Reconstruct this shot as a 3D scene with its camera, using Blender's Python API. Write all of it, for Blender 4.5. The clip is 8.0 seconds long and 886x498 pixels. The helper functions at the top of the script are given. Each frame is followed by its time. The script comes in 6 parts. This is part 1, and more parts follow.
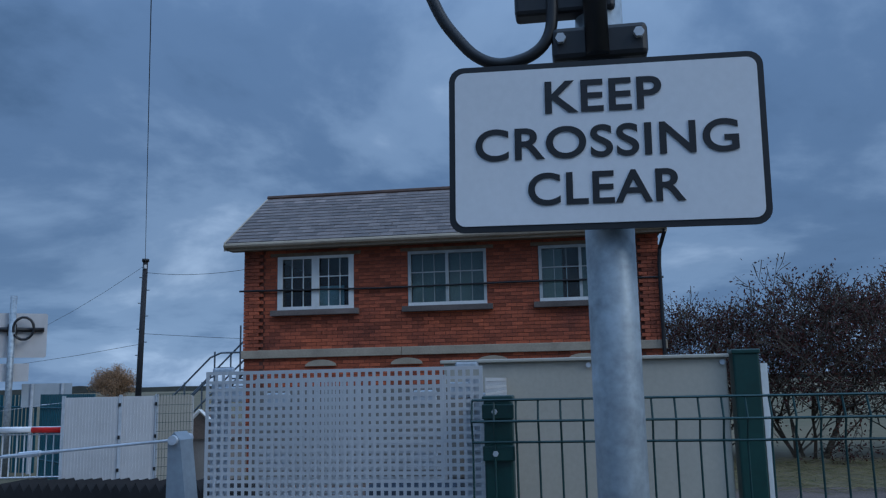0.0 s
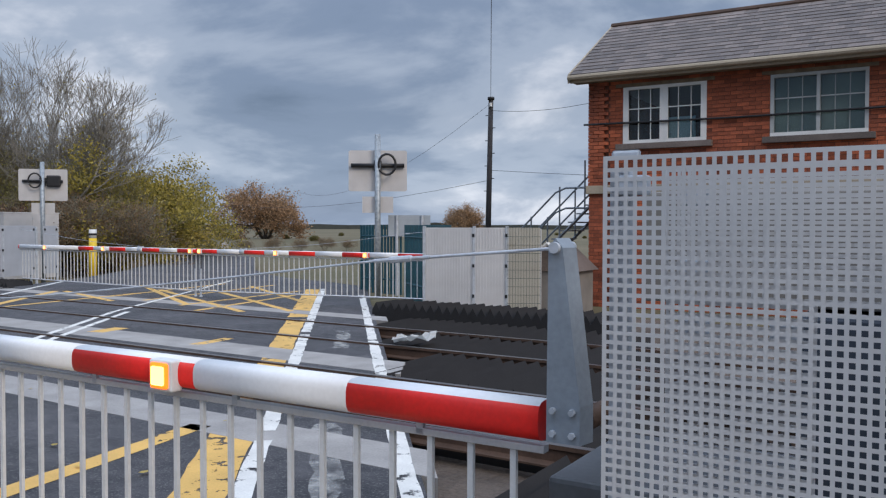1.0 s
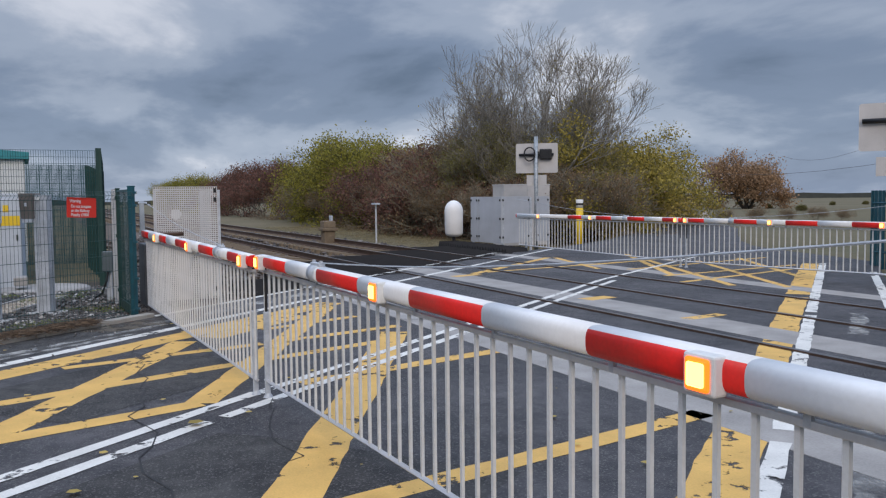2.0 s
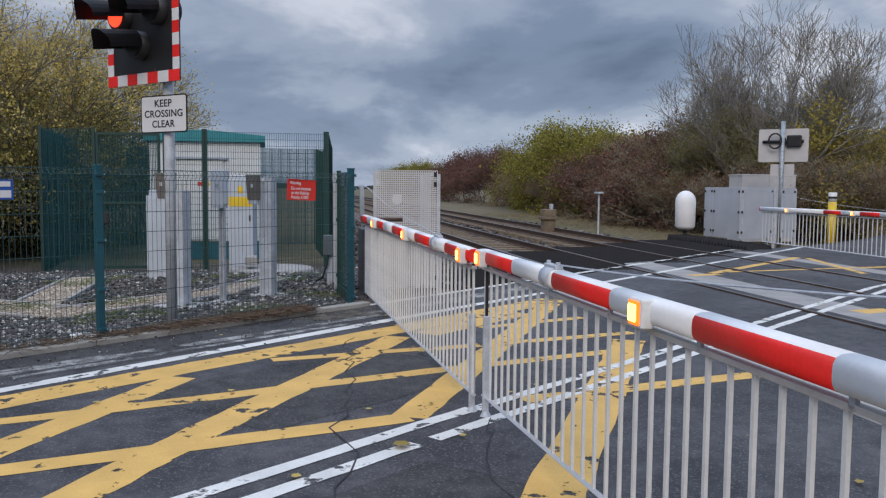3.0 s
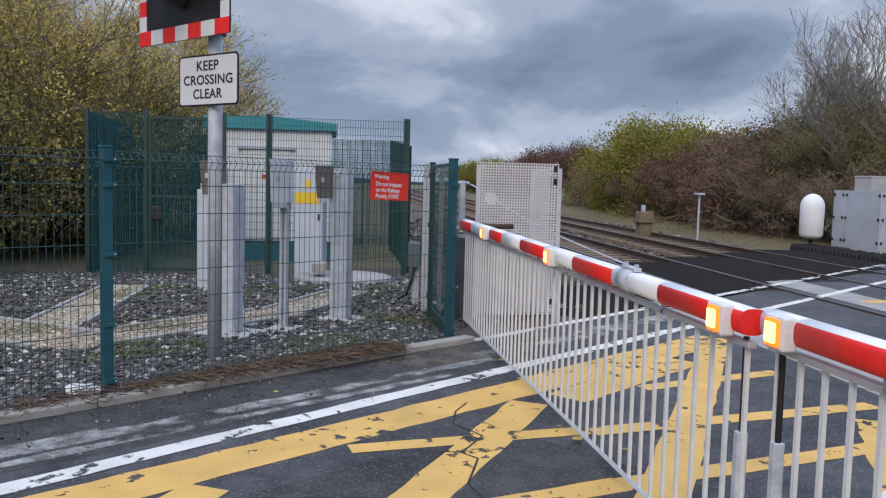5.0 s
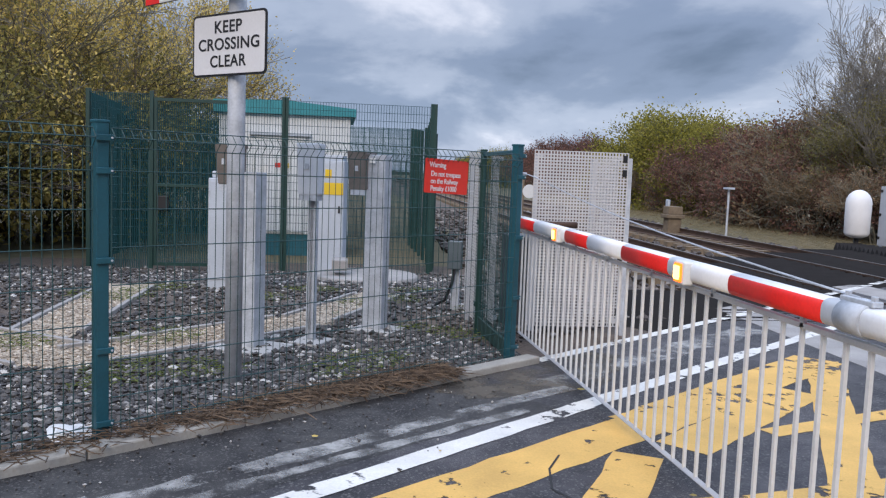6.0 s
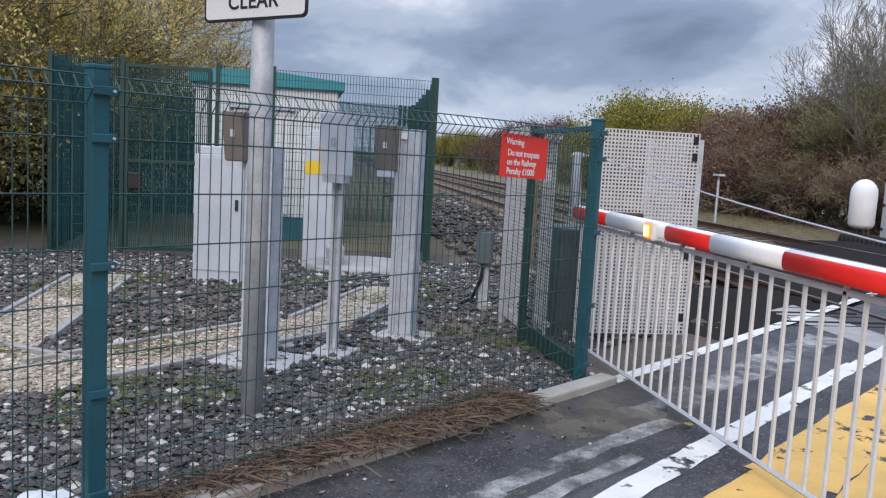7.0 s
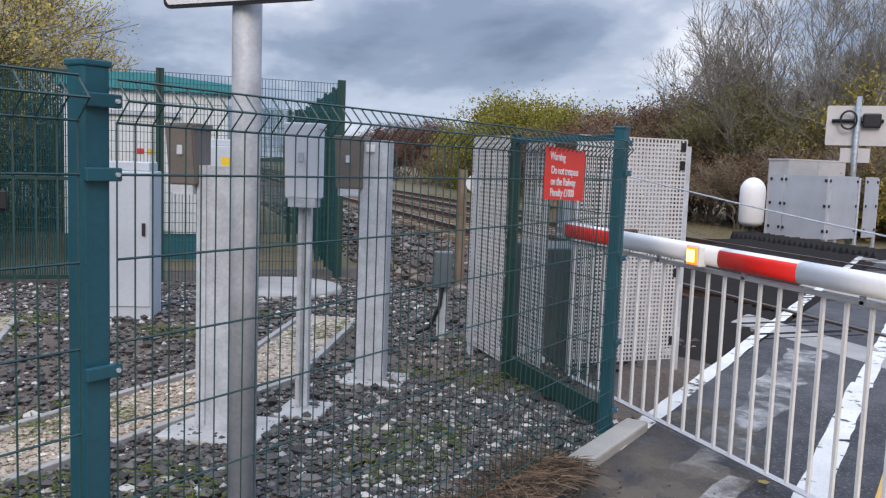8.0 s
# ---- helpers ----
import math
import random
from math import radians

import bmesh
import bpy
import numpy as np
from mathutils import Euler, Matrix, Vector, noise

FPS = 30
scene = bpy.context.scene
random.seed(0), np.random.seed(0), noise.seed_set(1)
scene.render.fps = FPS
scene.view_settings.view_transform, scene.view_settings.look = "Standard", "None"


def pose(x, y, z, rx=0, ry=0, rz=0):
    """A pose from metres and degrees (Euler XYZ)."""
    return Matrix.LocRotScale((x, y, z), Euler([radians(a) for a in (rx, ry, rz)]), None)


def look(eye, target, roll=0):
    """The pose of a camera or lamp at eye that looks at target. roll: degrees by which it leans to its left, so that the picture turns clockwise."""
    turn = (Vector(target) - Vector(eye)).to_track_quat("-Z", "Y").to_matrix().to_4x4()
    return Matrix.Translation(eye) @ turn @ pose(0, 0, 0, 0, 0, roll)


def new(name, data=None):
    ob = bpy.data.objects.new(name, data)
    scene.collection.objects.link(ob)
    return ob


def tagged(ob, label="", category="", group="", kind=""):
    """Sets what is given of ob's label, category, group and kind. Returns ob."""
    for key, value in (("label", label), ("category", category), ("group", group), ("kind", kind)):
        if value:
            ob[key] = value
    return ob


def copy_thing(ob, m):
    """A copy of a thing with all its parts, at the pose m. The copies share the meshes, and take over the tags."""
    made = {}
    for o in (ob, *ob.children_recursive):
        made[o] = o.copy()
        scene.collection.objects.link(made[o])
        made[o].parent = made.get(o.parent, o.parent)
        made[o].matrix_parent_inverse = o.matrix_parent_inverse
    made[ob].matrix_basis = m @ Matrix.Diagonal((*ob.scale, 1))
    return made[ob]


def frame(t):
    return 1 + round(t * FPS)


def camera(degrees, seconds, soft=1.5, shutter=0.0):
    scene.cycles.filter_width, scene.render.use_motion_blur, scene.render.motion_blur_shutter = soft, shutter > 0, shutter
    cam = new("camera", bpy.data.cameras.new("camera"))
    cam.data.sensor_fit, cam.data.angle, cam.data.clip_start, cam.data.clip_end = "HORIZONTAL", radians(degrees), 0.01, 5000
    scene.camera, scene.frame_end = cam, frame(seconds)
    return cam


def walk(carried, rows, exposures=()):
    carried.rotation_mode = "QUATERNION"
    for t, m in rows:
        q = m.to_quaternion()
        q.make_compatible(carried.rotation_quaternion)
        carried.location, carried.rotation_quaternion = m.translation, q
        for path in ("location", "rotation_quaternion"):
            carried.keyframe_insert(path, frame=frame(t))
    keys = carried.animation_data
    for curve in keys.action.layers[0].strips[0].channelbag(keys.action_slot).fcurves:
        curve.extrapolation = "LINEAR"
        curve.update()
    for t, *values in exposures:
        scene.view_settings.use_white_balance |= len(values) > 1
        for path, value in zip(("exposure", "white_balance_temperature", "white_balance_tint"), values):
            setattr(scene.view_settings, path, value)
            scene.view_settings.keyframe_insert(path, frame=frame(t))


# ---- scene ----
cam = camera(55.8, 8.0, soft=1.25)
PATH = [
    (0, (-0.576, 0.304, 1.712), (-0.871, 2.258, 2.025), -1.2),
    (0.2, (-0.64, 0.374, 1.702), (-0.956, 2.34, 1.895), -0.6),
    (0.4, (-0.707, 0.458, 1.671), (-1.108, 2.415, 1.76), 0.1),
    (0.5, (-0.736, 0.508, 1.653), (-1.239, 2.443, 1.694), 0.2),
    (0.6, (-0.772, 0.566, 1.633), (-1.375, 2.473, 1.646), 0.3),
    (0.8, (-0.844, 0.687, 1.616), (-1.669, 2.509, 1.604), 0.3),
    (1, (-0.925, 0.794, 1.607), (-1.968, 2.5, 1.551), 0.1),
    (1.5, (-1.269, 1.02, 1.555), (-2.742, 2.367, 1.435), -0.3),
    (2, (-1.626, 1.167, 1.558), (-3.409, 2.066, 1.436), -0.6),
    (2.2, (-1.813, 1.263, 1.541), (-3.658, 2.023, 1.416), -0.5),
    (3.3, (-3.119, 1.458, 1.544), (-5.081, 1.815, 1.389), 0.9),
    (3.5, (-3.394, 1.485, 1.529), (-5.360, 1.817, 1.374), 1.1),
    (4, (-4.067, 1.477, 1.535), (-6.044, 1.742, 1.382), 1.1),
    (4.5, (-4.774, 1.418, 1.537), (-6.75, 1.684, 1.382), 1.3),
    (6, (-6.802, 1.063, 1.512), (-8.777, 1.316, 1.331), 2.1),
    (6.5, (-7.468, 0.783, 1.488), (-9.439, 1.06, 1.289), 2.8),
    (7, (-8.121, 0.563, 1.465), (-10.078, 0.909, 1.244), 3.2),
    (7.5, (-8.699, 0.302, 1.487), (-10.613, 0.838, 1.267), 3.2),
    (8, (-9.228, -0.022, 1.512), (-11.106, 0.633, 1.311), 2.1),
]
EXPOSURES = [(0.0, -0.56, 5110, 4), (0.25, -0.24, 5560, 6), (0.5, 0.08, 6210, 9), (0.8, 0.14, 6730, 11), (1.0, 0.16, 6880, 12), (1.5, -0.03, 7030, 13), (2.0, -0.02, 6880, 13), (3.5, -0.05, 6780, 13), (4.5, 0.05, 6780, 14), (6.0, 0.36, 6780, 15), (7.0, 0.42, 6880, 15), (8.0, 0.46, 6980, 15)]
walk(cam, [(t, look(eye, target, roll)) for t, eye, target, roll in PATH], EXPOSURES)


# ---- world and sun ----
SUN_EL, SUN_AZ = 30.0, 112.0
world = bpy.data.worlds.new("world")
scene.world = world
world.use_nodes = True
wn, wl = world.node_tree.nodes, world.node_tree.links
wn.clear()
w_out, w_bg = wn.new("ShaderNodeOutputWorld"), wn.new("ShaderNodeBackground")
w_sky = wn.new("ShaderNodeTexSky")
w_sky.sky_type, w_sky.sun_disc = "NISHITA", False
w_sky.sun_elevation, w_sky.sun_rotation = radians(SUN_EL), radians(SUN_AZ)
w_co = wn.new("ShaderNodeTexCoord")
# cloud layer seen as a flat deck: direction divided by its height
w_sep = wn.new("ShaderNodeSeparateXYZ")
wl.new(w_co.outputs["Generated"], w_sep.inputs[0])
w_h = wn.new("ShaderNodeMath"); w_h.operation = "MAXIMUM"; w_h.inputs[1].default_value = 0.0
wl.new(w_sep.outputs["Z"], w_h.inputs[0])
w_h2 = wn.new("ShaderNodeMath"); w_h2.operation = "ADD"; w_h2.inputs[1].default_value = 0.30
wl.new(w_h.outputs[0], w_h2.inputs[0])
w_dx = wn.new("ShaderNodeMath"); w_dx.operation = "DIVIDE"
w_dy = wn.new("ShaderNodeMath"); w_dy.operation = "DIVIDE"
wl.new(w_sep.outputs["X"], w_dx.inputs[0]); wl.new(w_h2.outputs[0], w_dx.inputs[1])
wl.new(w_sep.outputs["Y"], w_dy.inputs[0]); wl.new(w_h2.outputs[0], w_dy.inputs[1])
w_vec = wn.new("ShaderNodeCombineXYZ")
wl.new(w_dx.outputs[0], w_vec.inputs[0]); wl.new(w_dy.outputs[0], w_vec.inputs[1])
w_n1 = wn.new("ShaderNodeTexNoise")
w_n1.inputs["Scale"].default_value, w_n1.inputs["Detail"].default_value = 1.25, 8.0
w_n1.inputs["Roughness"].default_value, w_n1.inputs["Distortion"].default_value = 0.55, 0.25
wl.new(w_vec.outputs[0], w_n1.inputs["Vector"])
w_ramp = wn.new("ShaderNodeValToRGB")
w_ramp.color_ramp.interpolation = "EASE"
for pos, col in ((0.30, (0.130, 0.195, 0.310)), (0.44, (0.220, 0.305, 0.460)), (0.55, (0.375, 0.470, 0.630)), (0.68, (0.72, 0.80, 0.94))):
    e = w_ramp.color_ramp.elements.new(pos)
    e.color = (*col, 1)
w_ramp.color_ramp.elements.remove(w_ramp.color_ramp.elements[0])
w_ramp.color_ramp.elements.remove(w_ramp.color_ramp.elements[-1])
wl.new(w_n1.outputs["Fac"], w_ramp.inputs["Fac"])
w_scale = wn.new("ShaderNodeVectorMath"); w_scale.operation = "SCALE"
w_scale.inputs["Scale"].default_value = 0.10
wl.new(w_sky.outputs[0], w_scale.inputs[0])
w_mix = wn.new("ShaderNodeMix"); w_mix.data_type = "RGBA"
w_mix.inputs["Factor"].default_value = 0.92
wl.new(w_scale.outputs[0], w_mix.inputs["A"]); wl.new(w_ramp.outputs["Color"], w_mix.inputs["B"])
wl.new(w_mix.outputs["Result"], w_bg.inputs["Color"])
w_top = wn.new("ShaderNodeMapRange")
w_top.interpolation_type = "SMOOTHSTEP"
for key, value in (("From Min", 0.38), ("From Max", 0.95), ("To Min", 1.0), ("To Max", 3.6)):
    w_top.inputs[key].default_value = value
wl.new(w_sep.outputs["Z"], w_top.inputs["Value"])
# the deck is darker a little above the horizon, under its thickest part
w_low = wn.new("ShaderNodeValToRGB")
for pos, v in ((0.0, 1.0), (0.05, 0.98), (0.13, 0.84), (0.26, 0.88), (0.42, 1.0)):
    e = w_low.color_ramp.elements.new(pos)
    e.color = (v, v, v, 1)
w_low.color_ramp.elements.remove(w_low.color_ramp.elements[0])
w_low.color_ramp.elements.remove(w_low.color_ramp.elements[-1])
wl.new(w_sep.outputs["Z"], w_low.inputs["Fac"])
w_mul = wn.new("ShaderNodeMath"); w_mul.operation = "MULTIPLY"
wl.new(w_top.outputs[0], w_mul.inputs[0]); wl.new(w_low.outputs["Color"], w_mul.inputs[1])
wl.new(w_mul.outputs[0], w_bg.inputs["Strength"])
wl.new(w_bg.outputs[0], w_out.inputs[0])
sun_data = bpy.data.lights.new("sun", "SUN")
sun_data.energy, sun_data.angle, sun_data.color = 1.3, radians(25), (1.0, 0.90, 0.78)
sun = new("sun", sun_data)
az = radians(SUN_AZ)
sun.matrix_world = look((0, 0, 40), (-40 * math.sin(az) * 0.9, -40 * math.cos(az) * 0.9, 40 - 40 * math.tan(radians(SUN_EL))))


# ---- materials ----
def mat(name, color, rough=0.7, metal=0.0, vary=0.25, scale=6.0, fine=60.0, bump=0.15, dist=0.004, tint=None, spread=0.0):
    """Painted or plain surface with stains at one scale and grain at another; spread varies whole pieces."""
    m = bpy.data.materials.new(name)
    m.use_nodes = True
    n, l = m.node_tree.nodes, m.node_tree.links
    b = n["Principled BSDF"]
    co = n.new("ShaderNodeTexCoord")
    big, small = n.new("ShaderNodeTexNoise"), n.new("ShaderNodeTexNoise")
    big.inputs["Scale"].default_value, big.inputs["Detail"].default_value = scale, 6
    small.inputs["Scale"].default_value, small.inputs["Detail"].default_value = fine, 3
    l.new(co.outputs["Object"], big.inputs["Vector"]); l.new(co.outputs["Object"], small.inputs["Vector"])
    ramp = n.new("ShaderNodeValToRGB")
    dark = tint or tuple(c * (1 - vary) for c in color)
    lite = tuple(min(1, c * (1 + vary * 0.5)) for c in color)
    ramp.color_ramp.elements[0].position, ramp.color_ramp.elements[1].position = 0.32, 0.68
    ramp.color_ramp.elements[0].color, ramp.color_ramp.elements[1].color = (*dark, 1), (*lite, 1)
    mixf = n.new("ShaderNodeMath"); mixf.operation = "MULTIPLY_ADD"
    mixf.inputs[1].default_value, mixf.inputs[2].default_value = 0.35, 0.0
    l.new(small.outputs["Fac"], mixf.inputs[0])
    addf = n.new("ShaderNodeMath"); addf.operation = "MULTIPLY_ADD"
    addf.inputs[1].default_value = 0.65
    l.new(big.outputs["Fac"], addf.inputs[0]); l.new(mixf.outputs[0], addf.inputs[2])
    l.new(addf.outputs[0], ramp.inputs["Fac"])
    out = ramp.outputs["Color"]
    if spread:
        info, hsv = n.new("ShaderNodeObjectInfo"), n.new("ShaderNodeHueSaturation")
        val = n.new("ShaderNodeMapRange")
        val.inputs["To Min"].default_value, val.inputs["To Max"].default_value = 1 - spread, 1 + spread
        l.new(info.outputs["Random"], val.inputs["Value"]); l.new(val.outputs[0], hsv.inputs["Value"])
        l.new(out, hsv.inputs["Color"]); out = hsv.outputs["Color"]
    l.new(out, b.inputs["Base Color"])
    b.inputs["Roughness"].default_value, b.inputs["Metallic"].default_value = rough, metal
    if bump:
        bp = n.new("ShaderNodeBump")
        bp.inputs["Strength"].default_value, bp.inputs["Distance"].default_value = bump, dist
        l.new(small.outputs["Fac"], bp.inputs["Height"]); l.new(bp.outputs[0], b.inputs["Normal"])
    return m


def worn_paint(name, color, wear=0.40, scale=7.0, soft=0.035, most=1.0):
    """Road paint chipped away in irregular patches, so that the surface below shows."""
    m = mat(name, color, 0.7, 0, 0.22, 3.0, 80, 0.3, 0.003)
    n, l = m.node_tree.nodes, m.node_tree.links
    b = n["Principled BSDF"]
    co = n.new("ShaderNodeTexCoord")
    a, c = n.new("ShaderNodeTexNoise"), n.new("ShaderNodeTexNoise")
    a.inputs["Scale"].default_value, a.inputs["Detail"].default_value, a.inputs["Roughness"].default_value = scale, 8, 0.62
    c.inputs["Scale"].default_value, c.inputs["Detail"].default_value = 1.1, 2
    l.new(co.outputs["Object"], a.inputs["Vector"]); l.new(co.outputs["Object"], c.inputs["Vector"])
    s = n.new("ShaderNodeMath"); s.operation = "MULTIPLY_ADD"; s.inputs[1].default_value = 0.45
    l.new(c.outputs["Fac"], s.inputs[0]); l.new(a.outputs["Fac"], s.inputs[2])
    r = n.new("ShaderNodeValToRGB")
    r.color_ramp.elements[0].position, r.color_ramp.elements[1].position = wear + 0.19, wear + 0.19 + soft
    r.color_ramp.elements[1].color = (most, most, most, 1)
    l.new(s.outputs[0], r.inputs["Fac"])
    l.new(r.outputs["Color"], b.inputs["Alpha"])
    return m


def glow(name, color, strength):
    m = bpy.data.materials.new(name)
    m.use_nodes = True
    b = m.node_tree.nodes["Principled BSDF"]
    b.inputs["Base Color"].default_value = (*color, 1)
    b.inputs["Emission Color"].default_value = (*color, 1)
    b.inputs["Emission Strength"].default_value = strength
    return m


def asphalt(name, low, high, stone, rough=0.68):
    """Rolled asphalt: broad stains, streaks, and single pale chippings in the binder."""
    m = mat(name, high, rough, 0, 0.5, 0.55, 150, 0.9, 0.008)
    n, l = m.node_tree.nodes, m.node_tree.links
    b = n["Principled BSDF"]
    co = n.new("ShaderNodeTexCoord")
    stain, blot, chips = n.new("ShaderNodeTexNoise"), n.new("ShaderNodeTexNoise"), n.new("ShaderNodeTexVoronoi")
    stain.inputs["Scale"].default_value, stain.inputs["Detail"].default_value, stain.inputs["Roughness"].default_value = 0.9, 8, 0.62
    blot.inputs["Scale"].default_value, blot.inputs["Detail"].default_value = 6.0, 5
    chips.inputs["Scale"].default_value = 95
    for t_ in (stain, blot, chips):
        l.new(co.outputs["Object"], t_.inputs["Vector"])
    r1, r2, r3 = (n.new("ShaderNodeValToRGB") for _ in range(3))
    for r_, p0_, p1_, c0_, c1_ in ((r1, 0.40, 0.60, low, high), (r2, 0.36, 0.66, (0.62, 0.62, 0.64), (1.28, 1.26, 1.22)), (r3, 0.80, 0.97, (0, 0, 0), (1, 1, 1))):
        e = r_.color_ramp.elements
        e[0].position, e[1].position, e[0].color, e[1].color = p0_, p1_, (*c0_, 1), (*c1_, 1)
    mul, mx = n.new("ShaderNodeMixRGB"), n.new("ShaderNodeMixRGB")
    mul.blend_type, mul.inputs[0].default_value = "MULTIPLY", 1.0
    sep = n.new("ShaderNodeSeparateColor")
    l.new(stain.outputs["Fac"], r1.inputs["Fac"]); l.new(blot.outputs["Fac"], r2.inputs["Fac"])
    l.new(r1.outputs["Color"], mul.inputs[1]); l.new(r2.outputs["Color"], mul.inputs[2])
    l.new(chips.outputs["Color"], sep.inputs[0]); l.new(sep.outputs[0], r3.inputs["Fac"])
    l.new(r3.outputs["Color"], mx.inputs[0]); l.new(mul.outputs[0], mx.inputs[1])
    mx.inputs[2].default_value = (*stone, 1)
    l.new(mx.outputs[0], b.inputs["Base Color"])
    return m


M_ASPHALT = asphalt("asphalt", (0.028, 0.027, 0.031), (0.070, 0.066, 0.072), (0.13, 0.125, 0.12))
M_ASPHALT_PATCH = asphalt("asphalt_patch", (0.026, 0.025, 0.026), (0.054, 0.053, 0.052), (0.11, 0.105, 0.10), 0.82)
M_YELLOW = worn_paint("yellow_road_paint", (0.70, 0.415, 0.110), 0.392)
M_WHITE_LINE = worn_paint("white_road_paint", (0.70, 0.68, 0.63), 0.395, 7.0, 0.06)
M_OLD_LINE = worn_paint("ghost_line", (0.52, 0.51, 0.48), 0.43, 5.0, 0.28, 0.7)
M_CONCRETE = mat("concrete", (0.33, 0.31, 0.29), 0.85, 0, 0.3, 2.5, 60, 0.3, 0.004)
M_KERB = mat("kerb_concrete", (0.36, 0.34, 0.30), 0.85, 0, 0.3, 2.5, 60, 0.3, 0.004)
M_GRASS = mat("field_ground", (0.140, 0.106, 0.060), 0.95, 0, 0.5, 0.05, 3.0, 0.4, 0.05, tint=(0.070, 0.068, 0.028))
M_BALLAST = mat("ballast", (0.125, 0.095, 0.074), 0.9, 0, 0.55, 1.2, 22, 1.0, 0.03, tint=(0.05, 0.037, 0.029))
M_STONE = mat("stone", (0.26, 0.25, 0.24), 0.85, 0, 0.35, 3, 40, 0.3, 0.004, spread=0.6)
M_RAIL = mat("rail_rust", (0.10, 0.060, 0.042), 0.7, 0.3, 0.4, 4, 50, 0.3, 0.003)
M_RAIL_TOP = mat("rail_top", (0.22, 0.20, 0.19), 0.35, 0.9, 0.3, 4, 50, 0.1, 0.002)
M_RUBBER = mat("black_rubber", (0.017, 0.016, 0.017), 0.92, 0, 0.3, 3, 40, 0.3, 0.004)
M_BRICK = mat("red_brick", (0.40, 0.098, 0.038), 0.85, 0, 0.5, 0.9, 30, 0.3, 0.004, tint=(0.12, 0.036, 0.024), spread=0.34)
M_MORTAR = mat("brick_mortar", (0.14, 0.060, 0.040), 0.9, 0, 0.3, 4, 60, 0.3, 0.004)
M_STONE_BAND = mat("band_stone", (0.38, 0.32, 0.24), 0.85, 0, 0.3, 2, 40, 0.3, 0.004)
M_SLATE = mat("slate", (0.165, 0.132, 0.115), 0.66, 0, 0.5, 1.2, 40, 0.2, 0.003, spread=0.30)
M_WHITE = mat("white_paint", (0.72, 0.72, 0.70), 0.45, 0, 0.14, 3, 60, 0.08, 0.002)
M_BOOM_WHITE = mat("boom_white", (0.80, 0.795, 0.79), 0.55, 0, 0.10, 3, 60, 0.05, 0.002)
M_BOOM_RED = mat("boom_red", (0.86, 0.020, 0.014), 0.5, 0, 0.2, 3, 60, 0.05, 0.002)
M_ALU = mat("brushed_aluminium", (0.62, 0.62, 0.63), 0.45, 0.5, 0.15, 5, 90, 0.1, 0.002)
M_GALV = mat("galvanised_steel", (0.50, 0.53, 0.57), 0.55, 0.10, 0.3, 9, 60, 0.1, 0.002)
M_GREY_PAINT = mat("grey_paint", (0.34, 0.38, 0.42), 0.5, 0, 0.2, 3, 60, 0.1, 0.002)
M_PALE_GREY = mat("pale_grey_cabinet", (0.47, 0.515, 0.57), 0.5, 0, 0.15, 2, 60, 0.1, 0.002)
M_PANEL = mat("perforated_panel", (0.60, 0.59, 0.585), 0.5, 0.15, 0.12, 3, 60, 0.1, 0.002)
M_BEIGE = mat("beige_sheet", (0.43, 0.40, 0.335), 0.6, 0, 0.15, 2, 60, 0.1, 0.002)
M_GREEN = mat("green_fence_paint", (0.010, 0.088, 0.118), 0.45, 0, 0.3, 4, 60, 0.1, 0.002)
M_GREEN_DARK = mat("dark_green_paint", (0.008, 0.045, 0.038), 0.45, 0, 0.3, 4, 60, 0.1, 0.002)
M_WIRE_DARK = mat("dark_green_wire", (0.006, 0.042, 0.042), 0.5, 0, 0.3, 4, 60, 0.0)
M_WIRE_TEAL = mat("teal_close_mesh", (0.009, 0.072, 0.080), 0.5, 0, 0.3, 4, 60, 0.0)
M_WIRE = mat("green_wire", (0.012, 0.055, 0.055), 0.5, 0, 0.3, 4, 60, 0.0)
M_TEAL = mat("teal_trim", (0.03, 0.26, 0.29), 0.5, 0, 0.2, 3, 60, 0.1, 0.002)
M_TEAL_DARK = mat("dark_teal_base", (0.02, 0.14, 0.18), 0.5, 0, 0.2, 3, 60, 0.1, 0.002)
M_HUT = mat("hut_cladding", (0.68, 0.71, 0.72), 0.5, 0, 0.1, 2, 60, 0.05, 0.002)
M_BLACK = mat("black_plastic", (0.012, 0.012, 0.014), 0.5, 0, 0.3, 5, 60, 0.1, 0.002)
M_SIGN_WHITE = mat("sign_white", (0.70, 0.70, 0.71), 0.4, 0, 0.08, 2, 60, 0.0)
M_SIGN_RED = mat("sign_red", (0.70, 0.035, 0.02), 0.45, 0, 0.12, 3, 60, 0.0)
M_SIGN_BLUE = mat("sign_blue", (0.02, 0.09, 0.36), 0.45, 0, 0.12, 3, 60, 0.0)
M_SIGN_BACK = mat("sign_back", (0.55, 0.53, 0.52), 0.5, 0.1, 0.12, 3, 60, 0.0)
M_YELLOW_TAG = mat("yellow_tag", (0.75, 0.50, 0.02), 0.5, 0, 0.12, 3, 60, 0.0)
M_TIMBER = mat("weathered_timber", (0.20, 0.15, 0.10), 0.9, 0, 0.4, 6, 60, 0.4, 0.004)
M_DARK_POLE = mat("creosoted_pole", (0.03, 0.028, 0.03), 0.85, 0, 0.3, 4, 50, 0.3, 0.003)
M_BARK = mat("bark", (0.085, 0.070, 0.052), 0.9, 0, 0.4, 5, 40, 0.4, 0.004)
M_BARK_PALE = mat("pale_bark", (0.22, 0.20, 0.15), 0.9, 0, 0.4, 5, 40, 0.4, 0.004)
